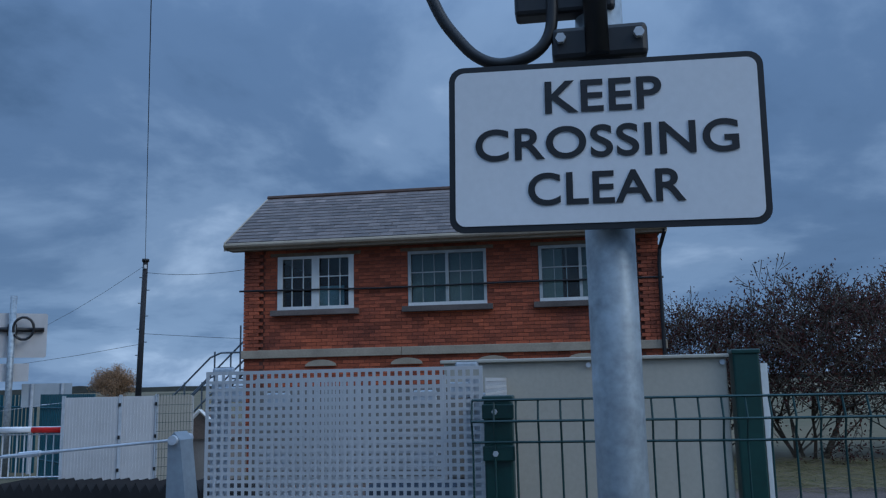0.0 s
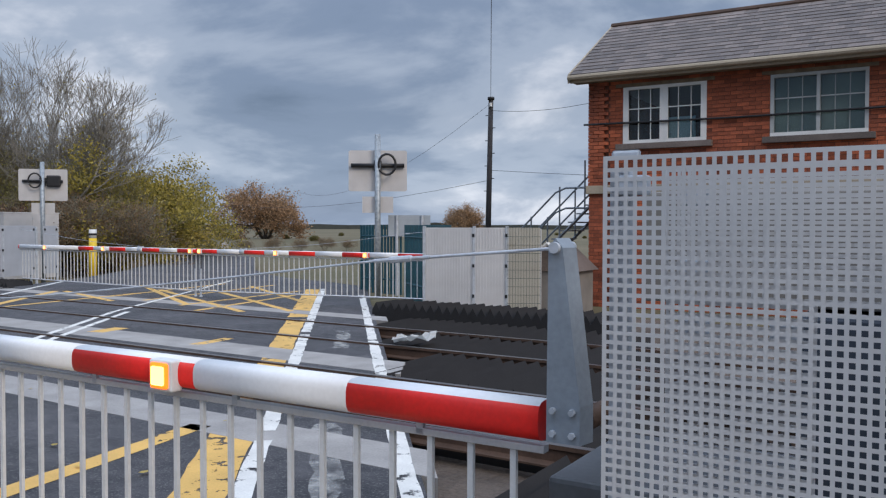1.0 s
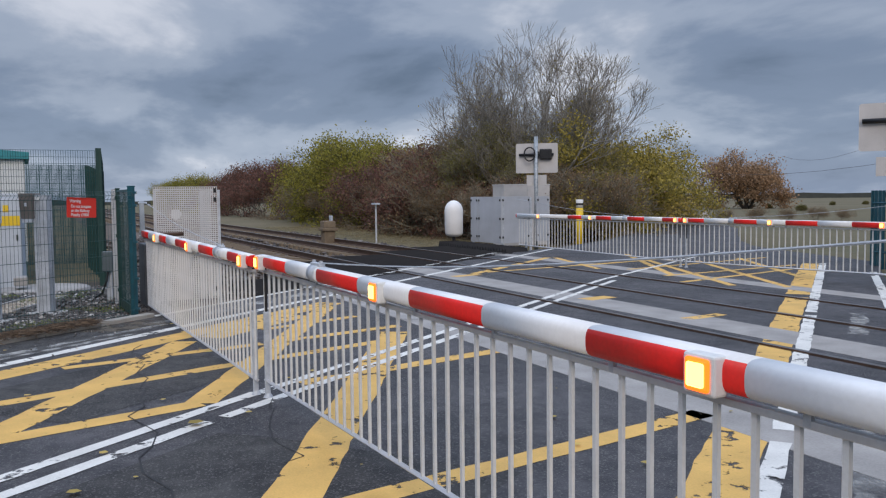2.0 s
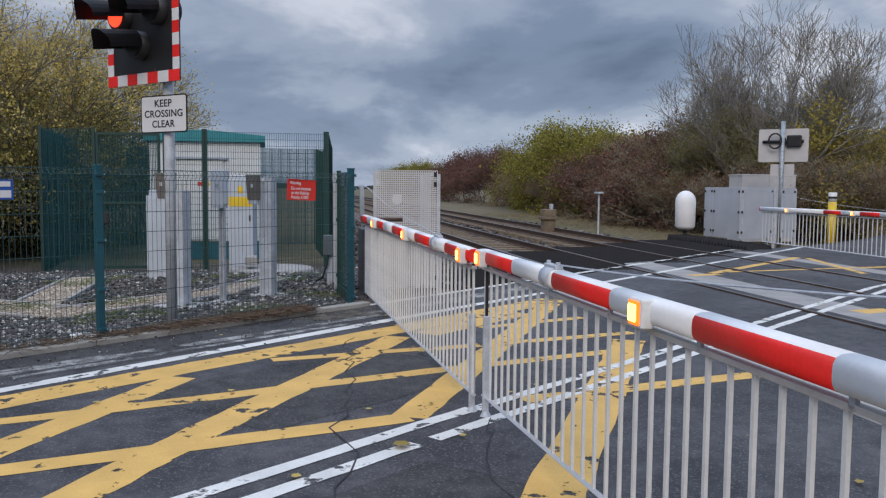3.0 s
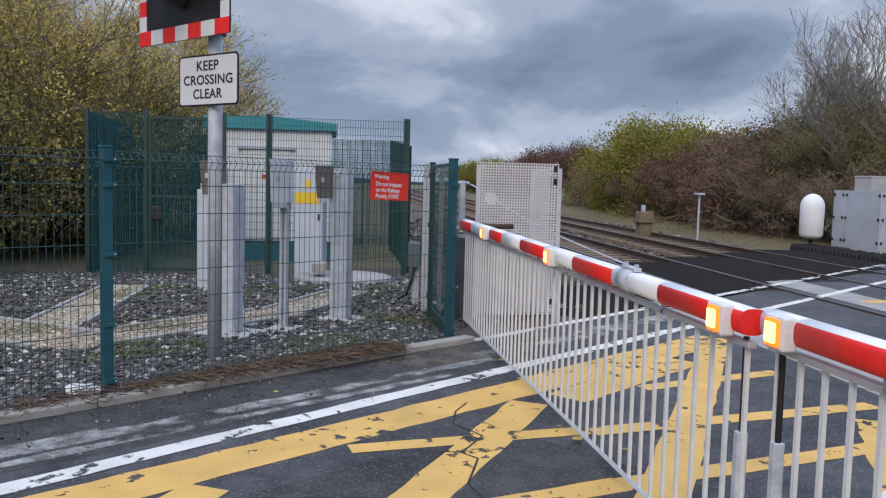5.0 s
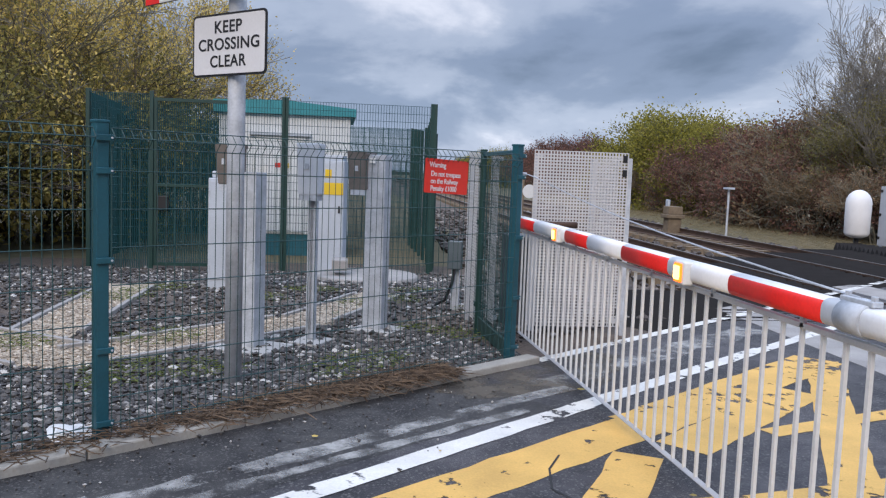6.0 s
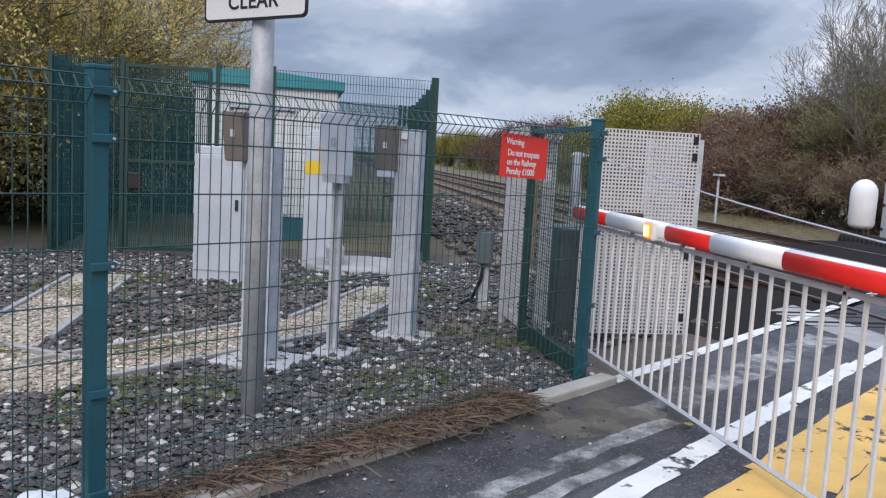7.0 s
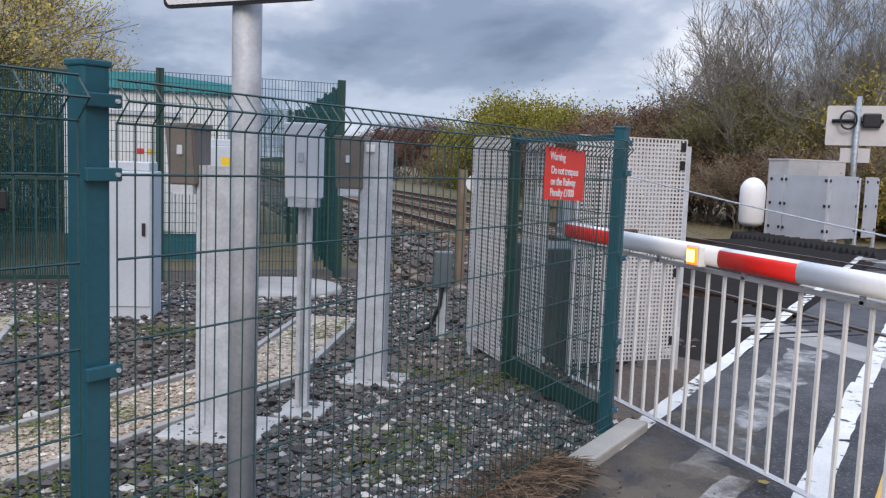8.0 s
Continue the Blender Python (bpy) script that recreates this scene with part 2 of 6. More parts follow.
M_BARK_GREY = mat("grey_bark", (0.23, 0.21, 0.18), 0.9, 0, 0.4, 5, 40, 0.4, 0.004)
M_LAMP = glow("amber_lamp", (1.0, 0.20, 0.015), 1.3)
M_LAMP_CORE = glow("amber_lamp_core", (1.0, 0.66, 0.20), 2.4)
M_SIGNAL_RED = glow("red_signal_lamp", (1.0, 0.05, 0.02), 2.5)
# base colour lightened to hold the sky's reflection in the panes
M_GLASS_DARK = mat("window_glass", (0.15, 0.185, 0.195), 0.10, 0, 0.4, 0.8, 20, 0.0)


def leaf_mat(name, a, b, thin=0.4):
    m = bpy.data.materials.new(name)
    m.use_nodes = True
    n, l = m.node_tree.nodes, m.node_tree.links
    p = n["Principled BSDF"]
    geo, ramp = n.new("ShaderNodeNewGeometry"), n.new("ShaderNodeValToRGB")
    ramp.color_ramp.elements[0].color, ramp.color_ramp.elements[1].color = (*a, 1), (*b, 1)
    l.new(geo.outputs["Random Per Island"], ramp.inputs["Fac"])
    l.new(ramp.outputs["Color"], p.inputs["Base Color"])
    p.inputs["Roughness"].default_value = 0.8
    if thin:
        tr, mx = n.new("ShaderNodeBsdfTranslucent"), n.new("ShaderNodeMixShader")
        mx.inputs[0].default_value = thin
        l.new(ramp.outputs["Color"], tr.inputs["Color"])
        l.new(p.outputs[0], mx.inputs[1]); l.new(tr.outputs[0], mx.inputs[2])
        l.new(mx.outputs[0], n["Material Output"].inputs["Surface"])
    return m


LEAF_OLIVE = leaf_mat("olive_leaves", (0.15, 0.135, 0.034), (0.52, 0.40, 0.085))
LEAF_GREEN = leaf_mat("green_leaves", (0.12, 0.12, 0.022), (0.38, 0.33, 0.055))
LEAF_YELLOW = leaf_mat("yellow_leaves", (0.34, 0.25, 0.065), (0.80, 0.60, 0.18))
LEAF_RUSSET = leaf_mat("russet_leaves", (0.10, 0.05, 0.042), (0.25, 0.12, 0.085))
LEAF_IVY = leaf_mat("ivy_leaves", (0.11, 0.105, 0.034), (0.34, 0.30, 0.095))
LEAF_DEEP = leaf_mat("deep_olive_leaves", (0.10, 0.092, 0.026), (0.37, 0.31, 0.085))
LEAF_BROWN = leaf_mat("brown_leaves", (0.13, 0.090, 0.055), (0.34, 0.22, 0.12))
LEAF_DARK = leaf_mat("dark_leaves", (0.055, 0.058, 0.020), (0.21, 0.175, 0.050))


# ---- building helpers ----
def mesh_ob(name, bm, material, parent=None, smooth=False):
    me = bpy.data.meshes.new(name)
    bm.to_mesh(me)
    bm.free()
    round_bar = any(len(p.vertices) >= 10 for p in me.polygons)
    if smooth or round_bar:
        for p in me.polygons:
            p.use_smooth = len(p.vertices) == 4 or not round_bar
    for mm in material if isinstance(material, (list, tuple)) else (material,):
        me.materials.append(mm)
    ob = new(name, me)
    if parent:
        ob.parent = parent
    return ob


def part(name, bm, material, parent, label="", smooth=False):
    ob = mesh_ob(name, bm, material, parent, smooth)
    if label:
        ob["label"] = label
    return ob


def thing(name, m, label, category, group="", kind=""):
    ob = new(name)
    ob.matrix_world = m
    return tagged(ob, label, category, group, kind)


def add_box(bm, x0, x1, y0, y1, z0, z1, bevel=0.0, m=None):
    vs = [bm.verts.new(p) for p in ((x0, y0, z0), (x1, y0, z0), (x1, y1, z0), (x0, y1, z0), (x0, y0, z1), (x1, y0, z1), (x1, y1, z1), (x0, y1, z1))]
    fs = [bm.faces.new([vs[i] for i in f]) for f in ((3, 2, 1, 0), (4, 5, 6, 7), (0, 1, 5, 4), (1, 2, 6, 5), (2, 3, 7, 6), (3, 0, 4, 7))]
    if bevel:
        edges = list({e for f in fs for e in f.edges})
        got = bmesh.ops.bevel(bm, geom=edges, offset=bevel, segments=2, affect="EDGES", profile=0.5)
        vs = list({v for f in got["faces"] for v in f.verts} | {v for v in vs if v.is_valid})
    if m is not None:
        for v in vs:
            if v.is_valid:
                v.co = m @ v.co
    return vs


def box(x0, x1, y0, y1, z0, z1, bevel=0.0):
    bm = bmesh.new()
    add_box(bm, x0, x1, y0, y1, z0, z1, bevel)
    return bm


def add_tube(bm, points, radii, sides=8, caps=True):
    """A round bar through the points."""
    pts = [Vector(p) for p in points]
    if not isinstance(radii, (list, tuple)):
        radii = [radii] * len(pts)
    rings, last = [], None
    for i, p in enumerate(pts):
        d = (pts[min(i + 1, len(pts) - 1)] - pts[max(i - 1, 0)]).normalized()
        a = last if last is not None else (Vector((0, 0, 1)) if abs(d.z) < 0.9 else Vector((1, 0, 0)))
        s = d.cross(a).normalized()
        t = s.cross(d).normalized()
        last = t
        rings.append([bm.verts.new(p + (s * math.cos(k) + t * math.sin(k)) * radii[i]) for k in (2 * math.pi * j / sides for j in range(sides))])
    for r0, r1 in zip(rings, rings[1:]):
        for j in range(sides):
            bm.faces.new((r0[j], r1[j], r1[(j + 1) % sides], r0[(j + 1) % sides]))
    if caps:
        bm.faces.new(rings[0])
        bm.faces.new(rings[-1][::-1])


def tube(points, radii, sides=8):
    bm = bmesh.new()
    add_tube(bm, points, radii, sides)
    return bm


def add_rounded_plate(bm, w, h, r, y0, y1, cx=0.0, cz=0.0, seg=5):
    """Upright plate with rounded corners, facing -y."""
    ring = []
    for sx, sz, a0 in ((1, 1, 0), (-1, 1, 90), (-1, -1, 180), (1, -1, 270)):
        for k in range(seg + 1):
            a = radians(a0 + 90 * k / seg)
            ring.append((cx + sx * (w / 2 - r) + r * math.cos(a), cz + sz * (h / 2 - r) + r * math.sin(a)))
    f, b = [bm.verts.new((x, y0, z)) for x, z in ring], [bm.verts.new((x, y1, z)) for x, z in ring]
    bm.faces.new(f[::-1] if y0 < y1 else f)
    bm.faces.new(b if y0 < y1 else b[::-1])
    n = len(ring)
    for i in range(n):
        bm.faces.new((f[i], f[(i + 1) % n], b[(i + 1) % n], b[i]))


def text_part(words, size, m, material, parent, thick=0.002, spacing=1.0, squash=1.0, bold=0.0):
    cu = bpy.data.curves.new("lettering", "FONT")
    cu.body, cu.size, cu.align_x, cu.align_y = words, size, "CENTER", "CENTER"
    cu.extrude, cu.space_character, cu.offset = thick, spacing, bold
    tmp = new("lettering", cu)
    me = bpy.data.meshes.new_from_object(tmp.evaluated_get(bpy.context.evaluated_depsgraph_get()))
    bpy.data.objects.remove(tmp)
    me.materials.clear()
    me.materials.append(material)
    ob = new("lettering", me)
    ob.parent = parent
    ob.matrix_local = m @ Matrix.Diagonal((squash, 1, 1, 1))
    return ob


# ---- plan: the road runs askew to the railway ----
D, N = Vector((-0.614, 0.789, 0)), Vector((0.789, 0.614, 0))


def rc(u, c, z=0.0):
    p = D * u + N * c
    return Vector((p.x, p.y, z))


def to_rc(x, y):
    return x * D.x + y * D.y, x * N.x + y * N.y


ROAD_YAW = math.degrees(math.atan2(D.y, D.x)) - 90
SLOPE = -0.028
TRACKS = (7.25, 10.65)


def track_y(y0, x):
    return y0 + SLOPE * (x + 8)


ROAD_L, ROAD_R = -8.93, 0.22


def smooth01(a, b, v):
    v = min(1, max(0, (v - a) / (b - a)))
    return v * v * (3 - 2 * v)


def ground_z(x, y):
    u, c = to_rc(x, y)
    yt = y - SLOPE * (x + 8)
    z = -0.05 - 0.38 * smooth01(-16.5, -23, x)
    rail = smooth01(3.9, 5.0, yt) * (1 - smooth01(12.9, 13.6, yt))
    z = z * (1 - rail) + (-0.26) * rail
    z -= 0.10 * smooth01(16, 26, yt)
    if x > -2:
        z -= 0.05
    d = math.hypot(x + 8, y - 8)
    if d > 25:
        z += 0.10 * noise.noise(Vector((x * 0.05, y * 0.05, 0)))
    inside = -9.6 < c < 0.9 and u < 30
    return min(z, -0.22) if inside and ROAD_L - 0.05 < c < ROAD_R - 0.15 else z


def axis(lo, hi, fine0, fine1, step):
    v = list(np.arange(fine0, fine1 + 1e-6, step))
    s, x = step, fine1
    while x < hi:
        s *= 1.22
        x += s
        v.append(x)
    s, x = step, fine0
    while x > lo:
        s *= 1.22
        x -= s
        v.insert(0, x)
    return v


# ---- ground ----
gx, gy = axis(-900, 700, -30, 3, 0.3), axis(-500, 900, -6, 18, 0.3)
verts = [(x, y, ground_z(x, y)) for y in gy for x in gx]
w = len(gx)
faces = [(j * w + i, j * w + i + 1, (j + 1) * w + i + 1, (j + 1) * w + i) for j in range(len(gy) - 1) for i in range(w - 1)]
me = bpy.data.meshes.new("ground")
me.from_pydata(verts, [], faces)
me.materials.append(M_GRASS)
me.materials.append(M_BALLAST)
for p in me.polygons:
    p.use_smooth = True
    x, y = p.center.x, p.center.y
    yt = y - SLOPE * (x + 8)
    u, c = to_rc(x, y)
    if 4.0 < yt < (15.4 if x > -11 else 13.6) or (x > -24 and x < 2 and -5 < y < 5 and c < -8.5):
        p.material_index = 1
ground = tagged(new("ground", me), "dull autumn grass fields and stony railway ground", "ground", kind="structure")


# ---- road ----
bm = bmesh.new()
rows_ = [(rc(-40 + 2 * i, ROAD_L), rc(-40 + 2 * i, ROAD_R)) for i in range(32)]
# beyond the far booms it narrows to a lane that bends away
for u, cl, cr in ((23.5, -8.9, 0.1), (25, -8.75, -0.7), (27, -8.4, -2.0), (29, -8.2, -2.9), (32, -8.1, -3.6), (37, -8.5, -4.2), (43, -9.1, -4.8), (50, -11.0, -6.6), (60, -14.6, -10.2), (75, -21, -16.6), (95, -31, -26.6), (125, -48, -43.6)):
    rows_.append((rc(u, cl), rc(u, cr)))
prev = None
for a, b in rows_:
    ring = [bm.verts.new((a.x, a.y, -0.3)), bm.verts.new((a.x, a.y, 0)), bm.verts.new((b.x, b.y, 0)), bm.verts.new((b.x, b.y, -0.3))]
    if prev:
        for k in range(4):
            bm.faces.new((prev[k], prev[(k + 1) % 4], ring[(k + 1) % 4], ring[k]))
    prev = ring
bmesh.ops.recalc_face_normals(bm, faces=bm.faces)
road = tagged(mesh_ob("road", bm, M_ASPHALT), "worn dark asphalt road over the level crossing", "road", kind="structure")


def stripe(bm, u0, c0, u1, c1, width, z=0.004, wear=0.0, seed=0):
    """A painted line between two places of the road, with slightly ragged edges."""
    a, b = rc(u0, c0), rc(u1, c1)
    d = (b - a)
    n = max(1, int(d.length / 0.18))
    side = Vector((-d.y, d.x, 0)).normalized() * width / 2
    rnd = random.Random(seed or int((u0 + 60) * 1000 + (c0 + 40) * 77))
    pl = pr = None
    for i in range(n + 1):
        p = a + d * (i / n)
        j0, j1 = (1 + rnd.uniform(-wear, wear * 0.3) for _ in (0, 1))
        l, r = bm.verts.new((*(p + side * j0).xy, z)), bm.verts.new((*(p - side * j1).xy, z))
        if pl:
            bm.faces.new((pl, pr, r, l))
        pl, pr = l, r


YELLOW = [
    # borders beside the footway lines
    (1.5, -7.36, 9.6, -7.40, 0.37), (9.5, -7.40, 12.5, -7.46, 0.44), (9.3, -7.0, 11.2, -7.1, 0.34), (2.0, -1.13, 8.2, -1.13, 0.36), (9.0, -1.13, 15.6, -1.13, 0.33), (16.0, -1.13, 22.4, -1.13, 0.36),
    # criss-cross on the near side
    (3.2, -5.55, 6.5, -7.12, 0.27), (3.4, -4.65, 5.26, -5.51, 0.3), (5.26, -5.51, 9.0, -7.09, 0.29), (6.85, -4.98, 12.5, -7.43, 0.27), (5.2, -3.02, 10.45, -5.24, 0.33), (3.4, -0.95, 5.2, -1.75, 0.2),
    (3.6, -7.45, 5.54, -6.67, 0.17), (5.54, -6.67, 8.1, -5.76, 0.19), (8.1, -5.76, 9.9, -5.04, 0.17), (7.4, -7.12, 8.75, -6.44, 0.16), (8.75, -6.4, 10.87, -5.42, 0.17), (10.0, -6.8, 11.4, -6.35, 0.16),
    (3.6, -6.35, 6.85, -4.98, 0.22), (7.74, -4.68, 9.9, -3.62, 0.2), (4.6, -3.3, 8.05, -1.42, 0.2),
    # remains between the rails
    (12.7, -2.3, 13.3, -1.93, 0.2), (14.2, -4.02, 14.7, -3.75, 0.3), (16.9, -7.45, 17.5, -7.15, 0.25),
    # far side
    (18.4, -3.6, 21.9, -1.4, 0.15), (17.3, -3.1, 21.0, -1.3, 0.15), (19.6, -4.6, 24.0, -2.2, 0.15), (20.6, -5.6, 24.6, -3.6, 0.15), (17.0, -2.2, 22.6, -4.9, 0.15),
    (17.0, -1.3, 22.4, -3.6, 0.15), (18.6, -3.5, 24.2, -5.7, 0.15), (19.0, -1.2, 23.6, -2.8, 0.15), (17.6, -7.3, 22.4, -7.3, 0.2), (18.0, -7.2, 21.5, -5.2, 0.15), (19.5, -5.2, 22.4, -7.1, 0.15),
]
bm = bmesh.new()
for i, (u0, c0, u1, c1, w_) in enumerate(YELLOW):
    stripe(bm, u0, c0, u1, c1, w_, 0.0025 + 0.00005 * i, 0.10, i + 1)
tagged(mesh_ob("yellow_box_marking", bm, M_YELLOW), "worn yellow criss-cross box painted on the asphalt", "road marking", kind="structure")
WHITE = [
    (-6, -7.42, 5.4, -7.72, 0.15), (5.38, -7.72, 9.6, -7.88, 0.16), (9.55, -7.88, 12.5, -7.97, 0.15), (12.4, -7.95, 26, -8.3, 0.13), (9.9, -8.9, 24, -9.3, 0.12),
    (-4, -0.88, 7.5, -0.88, 0.14), (7.8, -0.88, 13.6, -0.88, 0.15), (13.9, -0.88, 22.5, -0.88, 0.15), (5.0, 0.13, 20.5, 0.06, 0.14),
    (-6, -4.90, 7.3, -4.80, 0.12), (-6, -4.64, 6.45, -4.55, 0.12), (6.6, -4.54, 7.4, -4.53, 0.11), (7.3, -4.78, 17.2, -4.56, 0.11), (7.3, -4.52, 17.2, -4.30, 0.11), (17.2, -4.56, 26, -3.6, 0.1),
]
bm = bmesh.new()
for i, (u0, c0, u1, c1, w_) in enumerate(WHITE):
    stripe(bm, u0, c0, u1, c1, w_, 0.0048 + 0.00005 * i, 0.16, 200 + i)
tagged(mesh_ob("white_line_marking", bm, M_WHITE_LINE), "worn white edge and centre lines on the asphalt", "road marking", kind="structure")

# concrete beams across the road beside the rails
for y0, w_ in ((5.65, 0.52), (8.62, 0.68), (12.5, 0.5)):
    bm = bmesh.new()
    xl, xr = y0 * D.x / D.y - 11.9, y0 * D.x / D.y + 0.7
    vs = []
    for z in (-0.25, 0.0035):
        vs.append([bm.verts.new((x, track_y(y0, x) + s * w_ / 2, z)) for x, s in ((xl, -1), (xr, -1), (xr - 0.4, 1), (xl - 0.4, 1))])
    bm.faces.new(vs[0][::-1]); bm.faces.new(vs[1])
    for k in range(4):
        bm.faces.new((vs[0][k], vs[0][(k + 1) % 4], vs[1][(k + 1) % 4], vs[1][k]))
    tagged(mesh_ob("crossing_beam", bm, M_CONCRETE), "weathered grey concrete beam across the road beside the rails", "concrete beam", "crossing beams", "structure")

# ---- rails and sleepers ----
X0, X1 = -260, 60
for y0 in TRACKS:
    for s in (-0.7525, 0.7525):
        prof = [(-0.07, -0.15), (0.07, -0.15), (0.07, -0.135), (0.012, -0.115), (0.012, -0.03), (0.035, -0.02), (0.035, 0.012), (-0.035, 0.012), (-0.035, -0.02), (-0.012, -0.03), (-0.012, -0.115), (-0.07, -0.135)]
        bm = bmesh.new()
        ends = [[bm.verts.new((x, track_y(y0, x) + s + dy, z + 0.012)) for dy, z in prof] for x in (X0, X1)]
        k = len(prof)
        for i in range(k):
            f = bm.faces.new((ends[0][i], ends[0][(i + 1) % k], ends[1][(i + 1) % k], ends[1][i]))
            f.material_index = 1 if i == 6 else 0
        bmesh.ops.recalc_face_normals(bm, faces=bm.faces)
        tagged(mesh_ob("rail", bm, (M_RAIL, M_RAIL_TOP)), "rusty steel running rail with a worn bright top", "rail", "running rails")



# ---- barrier booms ----
def barrier(m, sign, lamps, stripes, length, group, collar, bot0, bot1, arm=1.0, prop=True):
    """Boom along x from its pivot at the origin (sign mirrors it), with a hanging skirt of bars; the origin lies on the boom's axis."""
    th = thing("barrier_boom", m, "red and white striped boom lowered, with barred white skirt", "barrier", group)
    r0, r1 = 0.056, 0.048

    def rad(x):
        return r0 + (r1 - r0) * x / length
    edges = [0.0] + stripes + [length]
    for i, (a, b) in enumerate(zip(edges, edges[1:])):
        bm = tube([(sign * a, 0, 0), (sign * b, 0, 0)], [rad(a), rad(b)], 24)
        for v in bm.verts:
            r_ = math.hypot(v.co.y, v.co.z)
            k = (abs(v.co.y / r_) ** 3.2 + abs(v.co.z / r_) ** 3.2) ** (-1 / 3.2)
            v.co.y, v.co.z = v.co.y * k * 0.97, v.co.z * k * 0.97
        if i % 2 == 0:
            # the upper faces of the red bands are white
            bm.normal_update()
            for f in bm.faces:
                f.material_index = 1 if len(f.verts) == 4 and f.calc_center_median().z > 0.70 * rad(a) else 0
        part("red_band" if i % 2 == 0 else "white_band", bm, (M_BOOM_RED, M_BOOM_WHITE) if i % 2 == 0 else M_BOOM_WHITE, th)
    for x in collar:
        part("collar", tube([(sign * (x - 0.07), 0, 0), (sign * (x + 0.07), 0, 0)], rad(x) + 0.008, 24), M_GALV, th, "grey steel joint collar")
        bm = bmesh.new()
        add_box(bm, sign * x - 0.09, sign * x + 0.09, -0.02, 0.02, rad(x), rad(x) + 0.02, 0.004)
        add_tube(bm, [(sign * x - 0.07, 0, rad(x) + 0.02), (sign * x - 0.07, 0, rad(x) + 0.035)], 0.012, 6)
        add_tube(bm, [(sign * x + 0.07, 0, rad(x) + 0.02), (sign * x + 0.07, 0, rad(x) + 0.035)], 0.012, 6)
        part("stay_bracket", bm, M_GALV, th)
        # stay from the arm's head to the collar
        head, foot = Vector((-sign * 0.045, 0, 0.465 * arm)), Vector((sign * x, 0, rad(x) + 0.02))
        k1, k2 = head.lerp(foot, 0.085), head.lerp(foot, 0.125)
        part("stay_rod", tube([head, k1], 0.0045, 8), M_GALV, th)
        bm = bmesh.new()
        add_tube(bm, [k1, k1.lerp(k2, 0.3), k1.lerp(k2, 0.32), k1.lerp(k2, 0.7), k1.lerp(k2, 0.72), k2], [0.006, 0.006, 0.010, 0.010, 0.006, 0.006], 8)
        part("turnbuckle", bm, M_GALV, th)
        mid = [k2.lerp(foot, i / 8) - Vector((0, 0, 0.05 * math.sin(math.pi * i / 8))) for i in range(9)]
        part("stay_cable", tube(mid, 0.0042, 6), M_GALV, th)
    for x in lamps:
        lamp = part("lamp", box(sign * x - 0.058, sign * x + 0.058, -0.082, -0.03, -0.062, 0.050, 0.008), M_WHITE, th, "amber warning lamp, lit")
        part("lens", box(sign * x - 0.044, sign * x + 0.044, -0.091, -0.080, -0.050, 0.040, 0.008), M_LAMP, lamp)
        part("bulb", box(sign * x - 0.031, sign * x + 0.031, -0.094, -0.090, -0.038, 0.028, 0.006), M_LAMP_CORE, lamp)
    top = -0.076
    lo, hi = min(0, sign * length), max(0, sign * length)
    part("top_rail", box(lo, hi, -0.014, 0.020, top - 0.016, top + 0.006, 0.003), M_ALU, th)
    for i in range(int(length / 0.75)):
        x = sign * (0.4 + 0.75 * i)
        part("hanger", box(x - 0.012, x + 0.012, -0.014, 0.0, top - 0.012, top + 0.03), M_GALV, th)
    part("bottom_rail", tube([(sign * 0.1, 0.008, bot0), (sign * length, 0.008, bot1)], 0.016, 4), M_ALU, th)
    n = int((length - 0.1) / 0.137)
    src = None
    for i in range(n + 1):
        x = 0.1 + (length - 0.14) * i / n
        b = bot0 + (bot1 - bot0) * x / length
        if src is None:
            bm = bmesh.new()
            add_box(bm, -0.009, 0.009, 0.0, 0.014, -1, 0)
            src = part("bar", bm, M_SKIRT, th)
            o = src
        else:
            o = new("bar", src.data)
            o.parent = th
        o.location, o.scale = (sign * x, 0, top - 0.02), (1, 1, top - 0.02 - b)
    if prop:
        x = sign * (length - 0.06)
        part("prop_rod", tube([(x, 0.01, -0.06), (x, 0.01, -0.45)], 0.011, 8), M_BLACK, th, "black steel prop rod")
        bm = bmesh.new()
        add_box(bm, x - 0.016, x + 0.016, -0.012, 0.028, -m.translation.z + 0.03, -0.40, 0.004)
        add_tube(bm, [(x, 0.01, -m.translation.z + 0.004), (x, 0.01, -m.translation.z + 0.04)], [0.04, 0.02], 8)
        part("prop_leg", bm, M_GALV, th)
    return th


M_SKIRT = mat("skirt_white", (0.74, 0.735, 0.72), 0.5, 0.1, 0.15, 5, 60, 0.05, 0.002)
STR_R = [0.642, 1.31, 1.985, 2.68, 3.385, 4.07, 4.785, 5.475, 6.06]
STR_L = [0.75, 1.74, 2.30, 2.99, 3.70, 4.37, 5.07, 5.67]
barrier(pose(-1.86, 2.86, 1.083, 0, 0, 0.1), -1, [1.444, 3.755, 6.12], STR_R, 6.27, "near booms", [4.89], -0.80, -0.95)
barrier(pose(-14.57, 2.79, 1.08), 1, [1.57, 3.92, 6.29], STR_L, 6.42, "near booms", [5.22], -1.04, -0.95)
barrier(pose(-9.3, 13.95, 1.03), -1, [1.4, 3.73, 6.0], STR_R, 6.1, "far booms", [4.72], -0.80, -0.90)
barrier(pose(-22.2, 13.95, 1.03), 1, [1.2, 3.55, 6.6], [0.04, 2.55] + [2.55 + 0.6 * i for i in range(1, 7)], 6.75, "far booms", [4.85], -0.84, -0.90)


